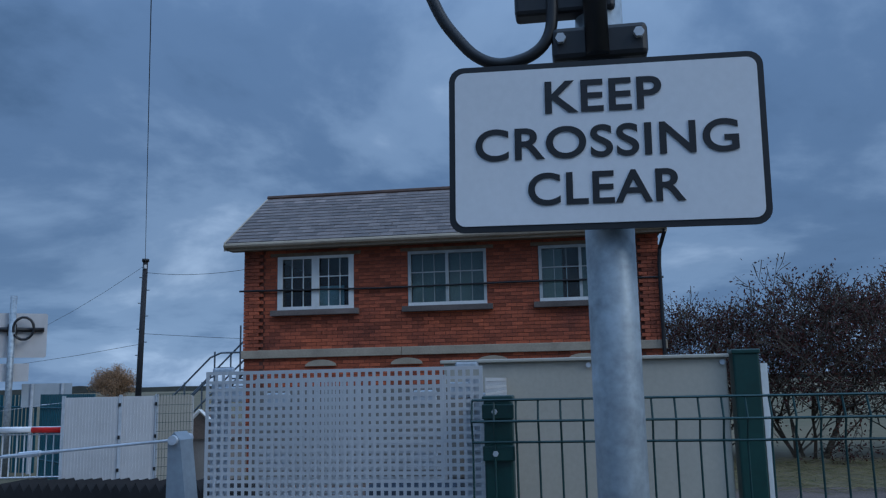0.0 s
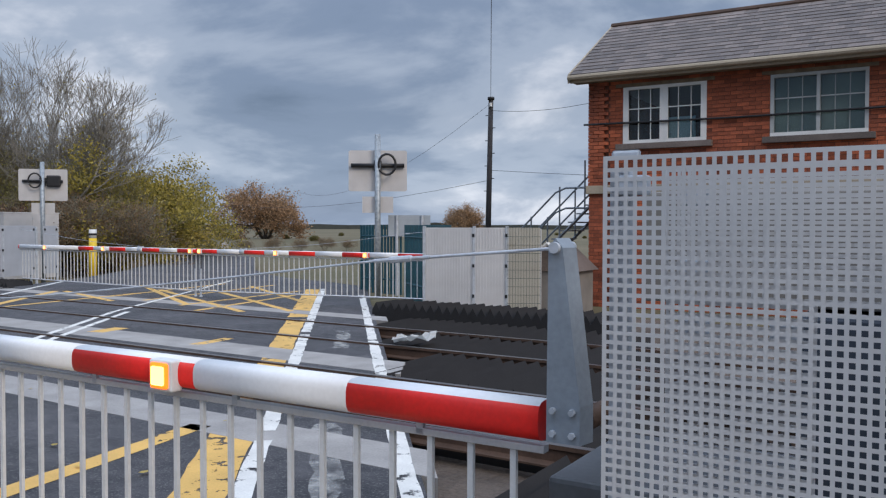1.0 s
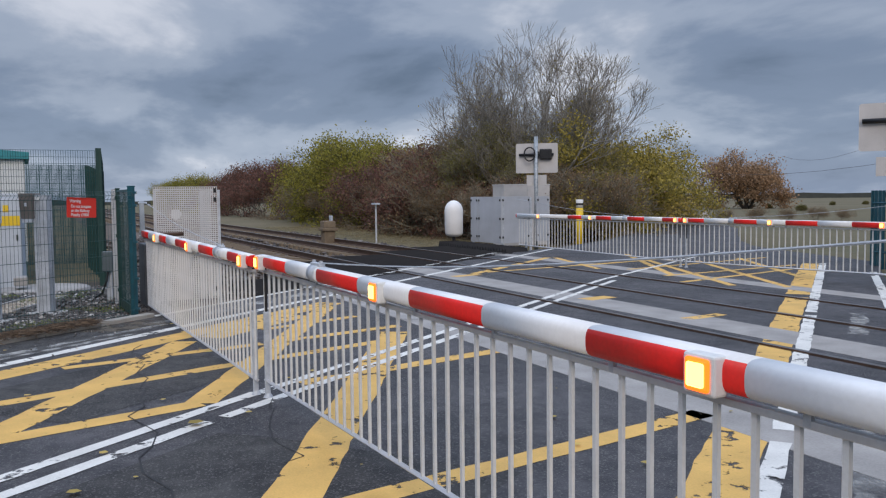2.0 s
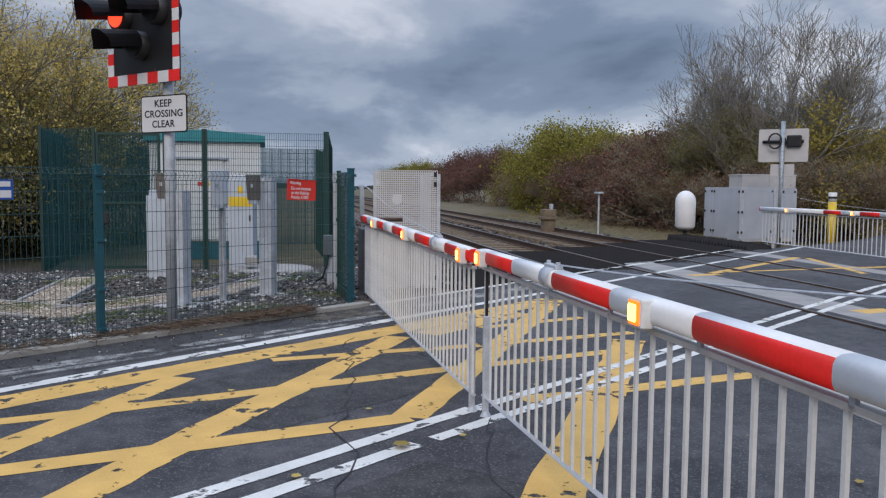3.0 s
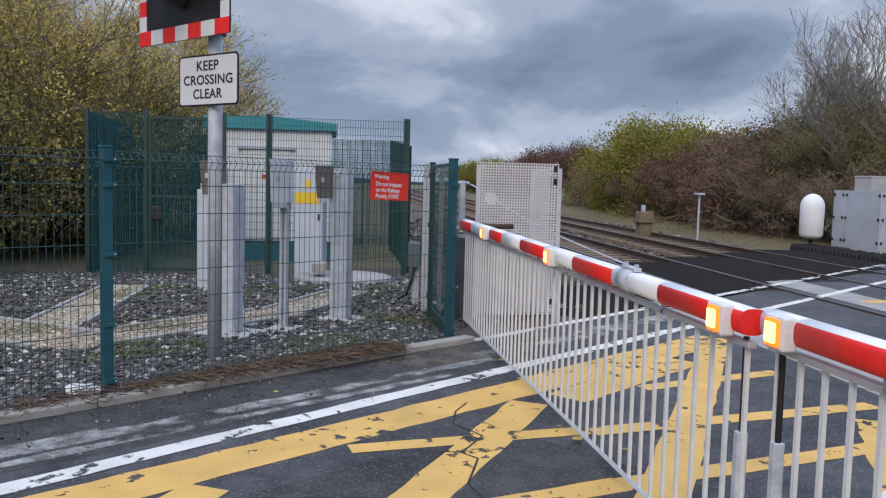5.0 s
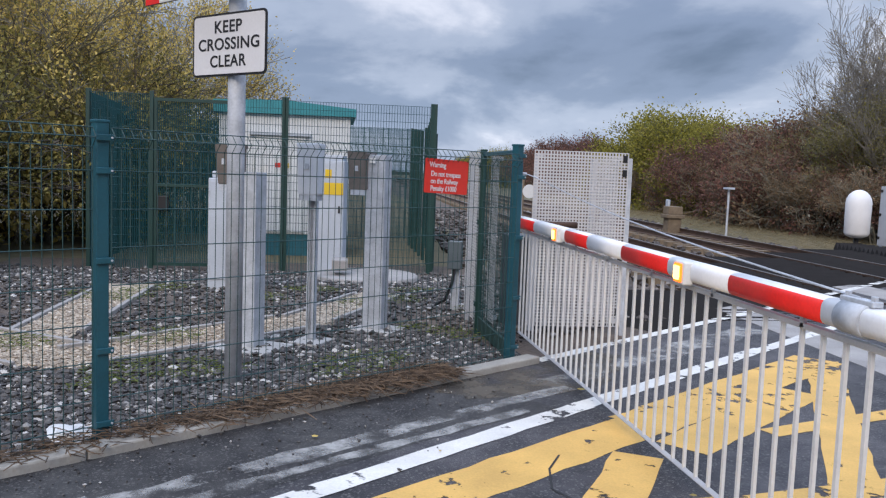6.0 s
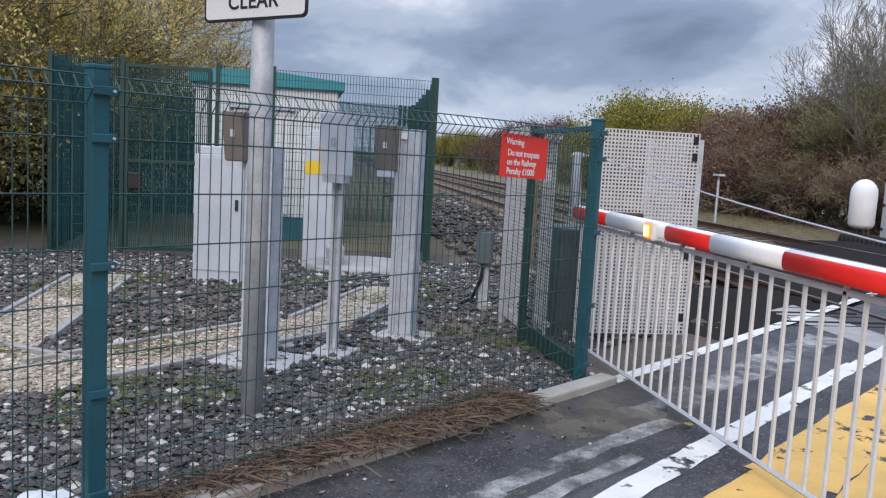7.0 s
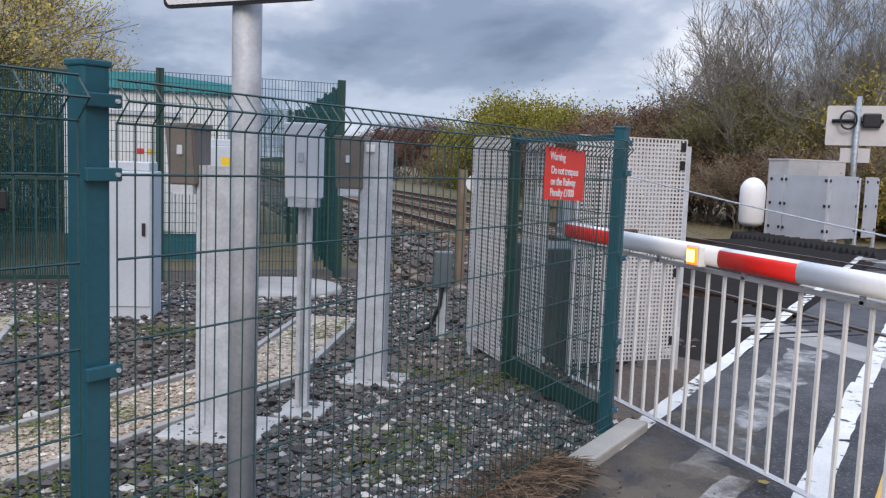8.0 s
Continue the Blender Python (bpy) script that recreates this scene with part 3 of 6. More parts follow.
M_ARM = mat("arm_grey_paint", (0.27, 0.31, 0.35), 0.5, 0.1, 0.25, 6, 60, 0.1, 0.002)
M_MACHINE = mat("dark_machine_paint", (0.075, 0.082, 0.09), 0.6, 0, 0.3, 4, 60, 0.1, 0.002)


def pedestal(m, group):
    th = thing("barrier_machine", m, "grey steel barrier machine with a tapered lifting arm", "barrier machine", group)
    part("housing", box(-0.05, 0.55, 0.03, 0.62, -0.15, 0.90, 0.015), M_MACHINE, th)
    part("plinth", box(-0.12, 0.62, -0.04, 0.7, -0.3, -0.13, 0.01), M_CONCRETE, th)
    for y in (-0.062,):
        bm = bmesh.new()
        prof = ((-0.012, 1.02), (0.082, 1.02), (0.082, 1.12), (0.032, 1.53), (0.012, 1.555), (-0.008, 1.53))
        a, b = [bm.verts.new((x, y, z)) for x, z in prof], [bm.verts.new((x + 0.012, 0.0, z)) for x, z in prof]
        bm.faces.new(a); bm.faces.new(b[::-1])
        for i in range(6):
            bm.faces.new((a[i], b[i], b[(i + 1) % 6], a[(i + 1) % 6]))
        bmesh.ops.recalc_face_normals(bm, faces=bm.faces)
        plate = part("arm_plate", bm, M_ARM, th)
        for x, z in ((0.008, 1.045), (0.062, 1.045), (0.008, 1.105), (0.062, 1.105)):
            part("bolt", tube([(x, y - 0.012, z), (x, y, z)], 0.009, 6), M_GALV, plate)
    part("head_pin", tube([(0.012, -0.075, 1.53), (0.012, 0.045, 1.53)], 0.015, 12), M_GALV, th)
    part("shaft", tube([(0.05, 0.05, 1.06), (0.05, 0.55, 1.06)], 0.03, 12), M_RAIL, th)
    return th


mach = pedestal(pose(-1.82, 2.86, 0.02), "barrier machines")
mach_left = copy_thing(mach, pose(-14.62, 2.79, 0.0, 0, 0, 0))
# the left machine stands inside its panels, on the other side of the arm
for o in mach_left.children:
    if o.name.split(".")[0] in ("housing", "plinth"):
        o.location.x -= 0.95


# ---- perforated guard panels ----
def add_grid_panel(bm, w, h, pitch, bar, margin=0.009):
    """Sheet with square holes, standing on z = 0 from x = 0, facing -y: a frame and a lattice of strips."""
    nx, nz = int((w - 2 * margin) / pitch), int((h - 2 * margin) / pitch)
    for x0, x1 in ((0, margin), (w - margin, w)):
        add_box(bm, x0, x1, -0.002, 0.0, 0, h)
    for z0, z1 in ((0, margin), (h - margin, h)):
        add_box(bm, margin, w - margin, -0.002, 0.0, z0, z1)
    px, pz = (w - 2 * margin) / nx, (h - 2 * margin) / nz
    for i in range(1, nx):
        x = margin + px * i
        add_box(bm, x - bar / 2, x + bar / 2, -0.0018, -0.0002, margin, h - margin)
    for j in range(1, nz):
        z = margin + pz * j
        add_box(bm, margin, w - margin, -0.0015, -0.0005, z - bar / 2, z + bar / 2)


def guard(name_m, w, h, parent, pitch=0.0173, bar=0.0070, hinges=False):
    bm = bmesh.new()
    add_grid_panel(bm, w, h, pitch, bar)
    o = part("perforated_sheet", bm, M_PANEL, parent)
    o["kind"] = "stuff"
    o.matrix_local = name_m
    for z in (0.06, h - 0.06):
        for x in (0.06, w - 0.06):
            c = part("bracket", box(x - 0.03, x + 0.03, 0.0, 0.035, z - 0.02, z + 0.02, 0.004), M_GALV, o)
    if hinges:
        for z in (h - 0.06, h - 0.2, h * 0.4, 0.15):
            part("hinge", box(w - 0.06, w - 0.015, -0.012, -0.002, z - 0.035, z + 0.035, 0.004), M_BLACK, o, "dark steel hinge")
    return o


M_COVER = mat("dull_cover_paint", (0.20, 0.185, 0.165), 0.6, 0, 0.2, 4, 60, 0.1, 0.002)
M_CONTROL = mat("dark_blue_unit", (0.045, 0.06, 0.085), 0.5, 0, 0.25, 4, 60, 0.1, 0.002)
enc = thing("guard_enclosure", pose(0, 0, 0), "grey perforated steel guard panels round the barrier machine", "guard enclosure", "guard enclosures")
guard(pose(-1.546, 2.445, 0.0), 0.742, 1.75, enc, 0.0195, 0.0082)
guard(pose(-0.805, 2.50, 0.05, 0, 0, 90), 0.95, 1.67, enc)
guard(pose(-1.452, 2.56, 1.455), 0.535, 0.275, enc, 0.0208, 0.0070)
guard(pose(-1.452, 2.575, 0.75), 0.30, 0.70, enc, 0.0208, 0.0070)
part("top_cover", box(-1.66, -0.95, 3.05, 3.5, 1.40, 1.70, 0.01), M_COVER, enc, "dull brown-grey sheet steel cover")
part("control_unit", box(-1.25, -0.95, 2.98, 3.45, 0.0, 1.39, 0.01), M_CONTROL, enc, "dark blue control unit")
for x in (-1.50, -0.845):
    part("lug", box(x - 0.03, x + 0.03, 2.447, 2.455, 1.742, 1.762, 0.006), M_GALV, enc)
part("frame_post", box(-1.535, -1.495, 2.455, 2.49, -0.1, 1.72), M_GALV, enc)
part("frame_post", box(-0.855, -0.815, 2.455, 2.49, -0.1, 1.72), M_GALV, enc)

enc = thing("guard_enclosure", pose(0, 0, 0), "grey perforated steel guard panels round the far-left machine", "guard enclosure", "guard enclosures")
enc["label"] = "grey perforated steel guard panels with dark hinges, beside trespass sign"
guard(pose(-14.80, 2.95, 0.04, 0, 0, 90), 0.95, 1.73, enc, 0.031, 0.0146, hinges=True)
guard(pose(-15.62, 2.44, 0.06), 0.72, 1.68, enc, 0.031, 0.0135)
guard(pose(-15.60, 3.8, 0.06), 0.8, 1.66, enc, 0.031, 0.011)
guard(pose(-14.79, 2.53, 0.12, 0, 0, 0), 0.42, 1.60, enc, 0.031, 0.0125)
for x, y in ((-14.82, 3.92), (-15.6, 2.47), (-15.6, 3.8), (-14.82, 2.98)):
    part("frame_post", box(x - 0.02, x + 0.02, y - 0.02, y + 0.02, -0.3, 1.72), M_GALV, enc)

# beige sheet cabinet behind the near fence
cab = thing("beige_cabinet", pose(0, 0, 0), "plain beige sheet steel cabinet behind the green fence", "cabinet")
part("body", box(-1.02, -0.075, 3.20, 3.9, -0.3, 1.772, 0.006), M_BEIGE, cab)
part("lid", box(-1.03, -0.068, 3.185, 3.91, 1.772, 1.784, 0.003), M_BEIGE, cab)
for x in (-0.525, -0.09):
    part("rivet", tube([(x, 3.19, 1.757), (x, 3.20, 1.757)], 0.009, 8), M_GALV, cab)


# ---- wire mesh fences ----
def add_wire(bm, a, b, r):
    a, b = Vector(a), Vector(b)
    d = (b - a).normalized()
    s = d.cross(Vector((0, 1, 0)) if abs(d.y) < 0.9 else Vector((1, 0, 0))).normalized() * r
    t = d.cross(s).normalized() * r
    ra, rb = [bm.verts.new(a + o) for o in (s, t, -s, -t)], [bm.verts.new(b + o) for o in (s, t, -s, -t)]
    for i in range(4):
        bm.faces.new((ra[i], rb[i], rb[(i + 1) % 4], ra[(i + 1) % 4]))


def mesh_panel(length, height, pitch=0.05, step=0.2, r=0.0027, folds=True, z0=0.03, out=0.045):
    """Welded wire panel along +x; the top row is folded forwards into a row of triangles."""
    bm = bmesh.new()
    n = int(length / pitch)
    zt = height - (0.10 if folds else 0)
    for i in range(n + 1):
        x = length * i / n
        if folds:
            add_wire(bm, (x, 0, z0), (x, 0, zt), r)
            add_wire(bm, (x, 0, zt), (x, -out, height - 0.05), r)
            add_wire(bm, (x, -out, height - 0.05), (x, 0, height), r)
        else:
            add_wire(bm, (x, 0, z0), (x, 0, height), r)
    rows = list(np.arange(z0 + 0.03, zt - 0.05, step)) + [zt, height] + ([z0 + 0.09] if folds else [])
    for z in rows:
        add_wire(bm, (0, -0.004, z), (length, -0.004, z), r * 1.15)
    if folds:
        add_wire(bm, (0, -out - 0.002, height - 0.05), (length, -out - 0.002, height - 0.05), r * 1.15)
    return bm


def fence_post(parent, x, y, h, w=0.07, yaw=0.0, clips=True, paint=None):
    paint = paint or M_GREEN
    p = part("post", box(-w / 2, w / 2, -w / 2, w / 2, -0.35, h, 0.006), paint, parent)
    p.matrix_local = pose(x, y, 0, 0, 0, yaw)
    part("cap", box(-w / 2 - 0.004, w / 2 + 0.004, -w / 2 - 0.004, w / 2 + 0.004, h - 0.004, h + 0.012, 0.004), paint, p)
    if clips:
        for z in (h - 0.08, h - 0.25, h * 0.58, h * 0.3, 0.12):
            c = part("clamp", box(-w / 2 - 0.006, w / 2 + 0.02, -w / 2 - 0.018, -w / 2 - 0.002, z - 0.016, z + 0.016, 0.003), paint, p)
            part("bolt", tube([(w / 2 + 0.006, -w / 2 - 0.024, z), (w / 2 + 0.006, -w / 2 - 0.018, z)], 0.006, 6), M_GALV, c)
    return p


fence = thing("mesh_fence", pose(*(rc(6.86, -9.05) + Vector((-0.004, -0.02, 0))), 0, 0, ROAD_YAW + 90), "green welded wire mesh fence along the kerb", "fence", "mesh fences")
# its x axis runs along the road
for x in (-6.6, -3.3, 0.0, 3.36):
    fence_post(fence, x, 0, 1.71 if x < 3 else 1.75, 0.068)
for x, ln in ((-6.56, 3.2), (-3.26, 3.2), (0.04, 3.27)):
    o = tagged(part("wire_panel", mesh_panel(ln, 1.68), M_WIRE, fence), kind="stuff")
    o.location = (x, -0.05, 0)
fence2 = thing("mesh_fence", pose(-13.40, 2.50, 0, 0, 0, 181.8), "green wire mesh fence beside the guard panels", "fence", "mesh fences")
o = tagged(part("wire_panel", mesh_panel(1.42, 1.70, 0.05, 0.2, folds=False), M_WIRE, fence2), kind="stuff")
part("bottom_frame", box(0.03, 1.39, -0.012, 0.012, 0.0, 0.13), M_GREEN_DARK, fence2, "dark green sheet along the foot")
part("top_rail", box(0.03, 1.39, -0.016, 0.016, 1.685, 1.72, 0.003), M_GREEN, fence2)
far_post = fence_post(fence2, 1.42, 0, 1.74, 0.055, clips=False, paint=M_GREEN_DARK)
for z in (1.60, 1.05, 0.25):
    c = part("clamp", box(-0.035, 0.035, 0.029, 0.042, z - 0.025, z + 0.025, 0.003), M_GREEN_DARK, far_post)
    part("bolt", tube([(0, 0.042, z), (0, 0.05, z)], 0.008, 6), M_GALV, c)

fence3 = thing("mesh_fence", pose(-0.763, 2.41, 0), "green wire mesh fence in front of the beige cabinet", "fence", "mesh fences")
for x in (0, 3.3):
    p = part("post", box(x - 0.035, x + 0.035, -0.03, 0.03, -0.35, 1.665, 0.006), M_GREEN_DARK, fence3)
    part("cap", box(x - 0.038, x + 0.038, -0.034, 0.034, 1.663, 1.675, 0.004), M_GREEN_DARK, p)
    for z in (1.637, 1.538, 1.18, 0.65, 0.15):
        c = part("clamp", box(x - 0.037, x + 0.040, -0.046, -0.031, z - 0.018, z + 0.018, 0.003), M_GREEN_DARK, p)
        part("bolt", tube([(x - 0.006, -0.054, z), (x - 0.006, -0.046, z)], 0.007, 6), M_GALV, c)
o = tagged(part("wire_panel", mesh_panel(3.4, 1.665, 0.053, 0.152, 0.0026, out=0.02), M_WIRE_DARK, fence3), kind="stuff")
o.location = (-0.06, -0.05, 0)
fence4 = thing("mesh_fence", pose(-0.018, 3.21, 0), "tall dark green fence post with a white edge strip", "fence", "mesh fences")
fence_post(fence4, 0, 0, 1.785, 0.082, clips=False, paint=M_GREEN_DARK)
part("edge_strip", box(0.044, 0.066, -0.03, 0.03, -0.3, 1.75), M_WHITE, fence4)

# tall close-mesh fence round the hut
def tall_panel(length, h, pitch=0.032, r=0.0084):
    bm = bmesh.new()
    n = int(length / pitch)
    for i in range(n + 1):
        x = length * i / n
        add_wire(bm, (x, 0, 0), (x, 0, h), r)
    for z in np.arange(0, h + 0.01, 0.15):
        add_wire(bm, (0, -0.008, z), (length, -0.008, z), 0.004)
    return bm


TZ, TH = -0.42, 3.15
tall = thing("security_fence", pose(0, 0, TZ), "tall dark green close-mesh security fence around the hut", "fence")


def tall_run(x0, y0, x1, y1, posts):
    d = math.hypot(x1 - x0, y1 - y0)
    yaw = math.degrees(math.atan2(y1 - y0, x1 - x0))
    o = tagged(part("mesh_panel", tall_panel(d, TH, *((0.05, 0.0042) if abs(x1 - x0) < 0.1 and y0 > -1 else (0.032, 0.0084))), M_WIRE_TEAL, tall), kind="stuff")
    o.matrix_local = pose(x0, y0, 0, 0, 0, yaw)
    for i in range(posts + 1):
        t = i / posts
        p = part("post", box(-0.035, 0.035, -0.03, 0.03, -0.2, TH + 0.06, 0.004), M_GREEN_DARK, tall)
        p.matrix_local = pose(x0 + (x1 - x0) * t, y0 + (y1 - y0) * t, 0, 0, 0, yaw)


tall_run(-22.6, 2.86, -31.0, 3.6, 6)
tall_run(-22.6, 0.1, -22.6, 2.8, 1)
tall_run(-22.6, -0.8, -22.6, 0.05, 1)
tall_run(-22.6, -3.4, -22.6, -2.3, 1)
tall_run(-22.7, -3.4, -31.0, -3.9, 6)
tall_run(-31.0, -3.85, -31.0, 3.55, 3)
gate = part("gate", box(0, 0.05, -0.025, 0.025, 0, 3.05), M_GREEN_DARK, tall, "green mesh gate with a latch box")
tagged(part("gate_mesh", tall_panel(1.36, 3.0), M_WIRE_TEAL, gate), kind="stuff")
gate.matrix_local = pose(-22.62, -2.26, 0.05, 0, 0, 90)
for a in ((1.31, 1.36, 0, 3.05), (0.05, 1.31, 2.99, 3.05), (0.05, 1.31, 0, 0.06), (0.05, 1.31, 1.45, 1.50)):
    part("gate_rail", box(a[0], a[1], -0.025, 0.025, a[2], a[3]), M_GREEN_DARK, gate)
part("latch_box", box(0.06, 0.26, -0.06, 0.06, 1.02, 1.28, 0.01), M_BLACK, gate, "black latch box")
# green steel palings behind, seen edge on
for i in range(7):
    x = -23.4 - 0.9 * i
    part("paling_post", box(x - 0.035, x + 0.035, 2.93, 3.0, -0.2, 2.70 + 0.06 * i), M_GREEN_DARK, tall)
    part("paling_post", box(x - 0.05, x + 0.05, -3.52 - 0.05 * i, -3.40 - 0.05 * i, -0.2, 2.9), M_GREEN_DARK, tall)

# ---- equipment hut ----
HX0, HX1, HY0, HY1 = -28.6, -25.45, -1.50, 1.3
hut = thing("equipment_hut", pose(0, 0, -0.45), "white ribbed steel hut with teal roof and base", "hut")
part("base", box(HX0 + 0.03, HX1 - 0.03, HY0 + 0.03, HY1 - 0.03, 0.0, 0.52), M_TEAL_DARK, hut)
part("wall", box(HX0, HX1, HY0, HY1, 0.5, 3.12), M_HUT, hut)
for i in range(21):
    y = HY0 + 0.07 + i * 0.131
    part("rib", box(HX1 + 0.001, HX1 + 0.014, y, y + 0.075, 0.52, 3.1), M_HUT, hut)
bm = bmesh.new()
vs = [bm.verts.new(p) for p in ((HX1 + 0.12, HY0 - 0.12, 3.1), (HX1 + 0.12, HY1 + 0.12, 3.1), (HX1 + 0.12, HY1 + 0.12, 3.27), (HX1 + 0.12, (HY0 + HY1) / 2, 3.40), (HX1 + 0.12, HY0 - 0.12, 3.36),
                                (HX0 - 0.12, HY0 - 0.12, 3.1), (HX0 - 0.12, HY1 + 0.12, 3.1), (HX0 - 0.12, HY1 + 0.12, 3.27), (HX0 - 0.12, (HY0 + HY1) / 2, 3.40), (HX0 - 0.12, HY0 - 0.12, 3.36))]
bm.faces.new(vs[:5]); bm.faces.new(vs[5:][::-1])
for i in range(5):
    bm.faces.new((vs[i], vs[5 + i], vs[5 + (i + 1) % 5], vs[(i + 1) % 5]))
bmesh.ops.recalc_face_normals(bm, faces=bm.faces)
part("roof", bm, M_TEAL, hut, "teal painted roof edge")
door = part("door", box(HX1 + 0.012, HX1 + 0.04, -0.75, 0.35, 0.55, 2.62), M_HUT, hut)
part("door_canopy", box(HX1 + 0.014, HX1 + 0.1, -0.85, 0.45, 2.64, 2.70), M_PALE_GREY, hut)
part("notice", box(HX1 + 0.04, HX1 + 0.045, -0.30, -0.18, 1.95, 2.05), M_SIGN_RED, door)
part("notice", box(HX1 + 0.04, HX1 + 0.045, -0.12, 0.0, 1.95, 2.05), M_YELLOW_TAG, door)
part("notice", box(HX1 + 0.04, HX1 + 0.045, -0.62, -0.45, 1.75, 2.0), M_WHITE, door)

# ---- warning sign on the fence ----
WS = 0.44
wx = thing("trespass_sign", pose(-12.866, 1.826, 1.485, 0, 0, ROAD_YAW + 90) @ pose(0, -0.03, 0, 0, 2, 0), "red enamel trespass warning sign with white words", "sign")
bm = bmesh.new()
add_rounded_plate(bm, WS, 0.245, 0.012, -0.003, 0.003)
part("plate", bm, M_SIGN_RED, wx)
for i, (words, x) in enumerate((("Warning", -0.10), ("Do not trespass", -0.012), ("on the Railway", -0.025), ("Penalty £1000", -0.03))):
    text_part(words, 0.052, pose(x, -0.005, 0.078 - 0.052 * i - (0.012 if i else 0), 90, 0, 0), M_SIGN_WHITE, wx, 0.0008, 0.95, 0.95, 0.0006)

# ---- blue notice on the fence ----
bl = thing("blue_notice", pose(*rc(6.02, -9.005, 1.485), 0, 0, ROAD_YAW + 90), "blue information notice with white panels on fence", "sign")
part("plate", box(-0.40, 0.01, -0.006, 0.0, -0.092, 0.085), M_SIGN_BLUE, bl)
for x0, x1, z0, z1 in ((-0.38, -0.20, -0.075, -0.01), (-0.18, -0.01, -0.075, -0.01), (-0.38, -0.20, 0.01, 0.068), (-0.18, -0.015, 0.022, 0.068)):
    part("white_panel", box(x0, x1, -0.009, -0.006, z0, z1), M_SIGN_WHITE, bl)


# ---- crossing sign and signal heads ----
def kcc(m, group):
    th = thing("crossing_sign", m, "white rectangular sign with black words and black border", "sign", group)
    bm = bmesh.new()
    add_rounded_plate(bm, 0.745, 0.415, 0.035, -0.004, 0.004)
    part("plate", bm, M_BLACK, th, "black border plate")
    bm = bmesh.new()
    add_rounded_plate(bm, 0.715, 0.385, 0.024, -0.0065, -0.0045)
    part("face", bm, M_SIGN_WHITE, th)
    for words, z, w in (("KEEP", 0.118, 0.275), ("CROSSING", 0.005, 0.615), ("CLEAR", -0.108, 0.365)):
        o = text_part(words, 0.103, pose(0, -0.0085, z, 90, 0, 0), M_BLACK, th, 0.0007, 1.06, 1.0, 0.0018)
        me_ = o.data
        xs = [v.co.x for v in me_.vertices]
        zs = [v.co.y for v in me_.vertices]
        k = w / (max(xs) - min(xs))
        h = 0.080 / (max(zs) - min(zs))
        cx_, cy_ = (max(xs) + min(xs)) / 2, (max(zs) + min(zs)) / 2
        for v in me_.vertices:
            v.co.x, v.co.y = (v.co.x - cx_) * k, (v.co.y - cy_) * h
    return th


kcc(pose(-0.493, 1.995, 2.187) @ pose(0, 0, 0, 0, 0.9, 0) @ Matrix.Diagonal((0.859, 0.859, 0.859, 1)), "crossing signs")
kcc(pose(-12.773, 0.300, 2.335, 0, 0, 46) @ Matrix.Diagonal((1.04, 1.03, 1.03, 1)), "crossing signs")

def curved(points, steps=5):
    """Points on a smooth curve through those given."""
    p = [Vector(q) for q in points]
    out = []
    for i in range(len(p) - 1):
        a, b, c, d = p[max(i - 1, 0)], p[i], p[i + 1], p[min(i + 2, len(p) - 1)]
        for k in range(steps):
            t = k / steps
            out.append(0.5 * ((2 * b) + (c - a) * t + (2 * a - 5 * b + 4 * c - d) * t * t + (3 * b - a - 3 * c + d) * t ** 3))
    return out + [p[-1]]


pole = thing("signal_pole", pose(-0.487, 2.074, -0.144) @ Matrix.Diagonal((1.128, 1.128, 1.128, 1)), "mottled galvanised round steel pole by the fence", "pole", "signal poles")
M_POLE = mat("mottled_galvanised", (0.36, 0.40, 0.43), 0.5, 0.35, 0.45, 14, 60, 0.1, 0.002)
part("shaft", tube([(0, 0, -0.3), (0, 0, 3.3)], 0.0455, 32), M_POLE, pole)
part("strap", tube([(0, 0, 1.365), (0, 0, 1.369)], 0.0462, 32), M_BLACK, pole)
part("clamp", box(-0.092, 0.085, -0.062, 0.05, 2.236, 2.30, 0.010), M_BLACK, pole, "black clamp bracket")
for x in (-0.075, 0.068):
    part("bolt", tube([(x, -0.072, 2.275), (x, -0.06, 2.275)], 0.010, 6), M_GALV, pole)
part("conduit", tube([(-0.008, -0.062, 2.24), (-0.012, -0.064, 3.2)], 0.022, 12), M_BLACK, pole)
part("cable_loop", tube(curved([(-0.345, -0.05, 2.45), (-0.306, -0.05, 2.352), (-0.273, -0.05, 2.300), (-0.236, -0.05, 2.259), (-0.19, -0.05, 2.240), (-0.132, -0.05, 2.252), (-0.098, -0.05, 2.287), (-0.088, -0.05, 2.349), (-0.088, -0.05, 2.5)]), 0.0115, 12), M_BLACK, pole, "black ribbed cable loop")
part("arm", box(-0.16, 0.03, -0.05, 0.0, 2.335, 2.385, 0.008), M_BLACK, pole)


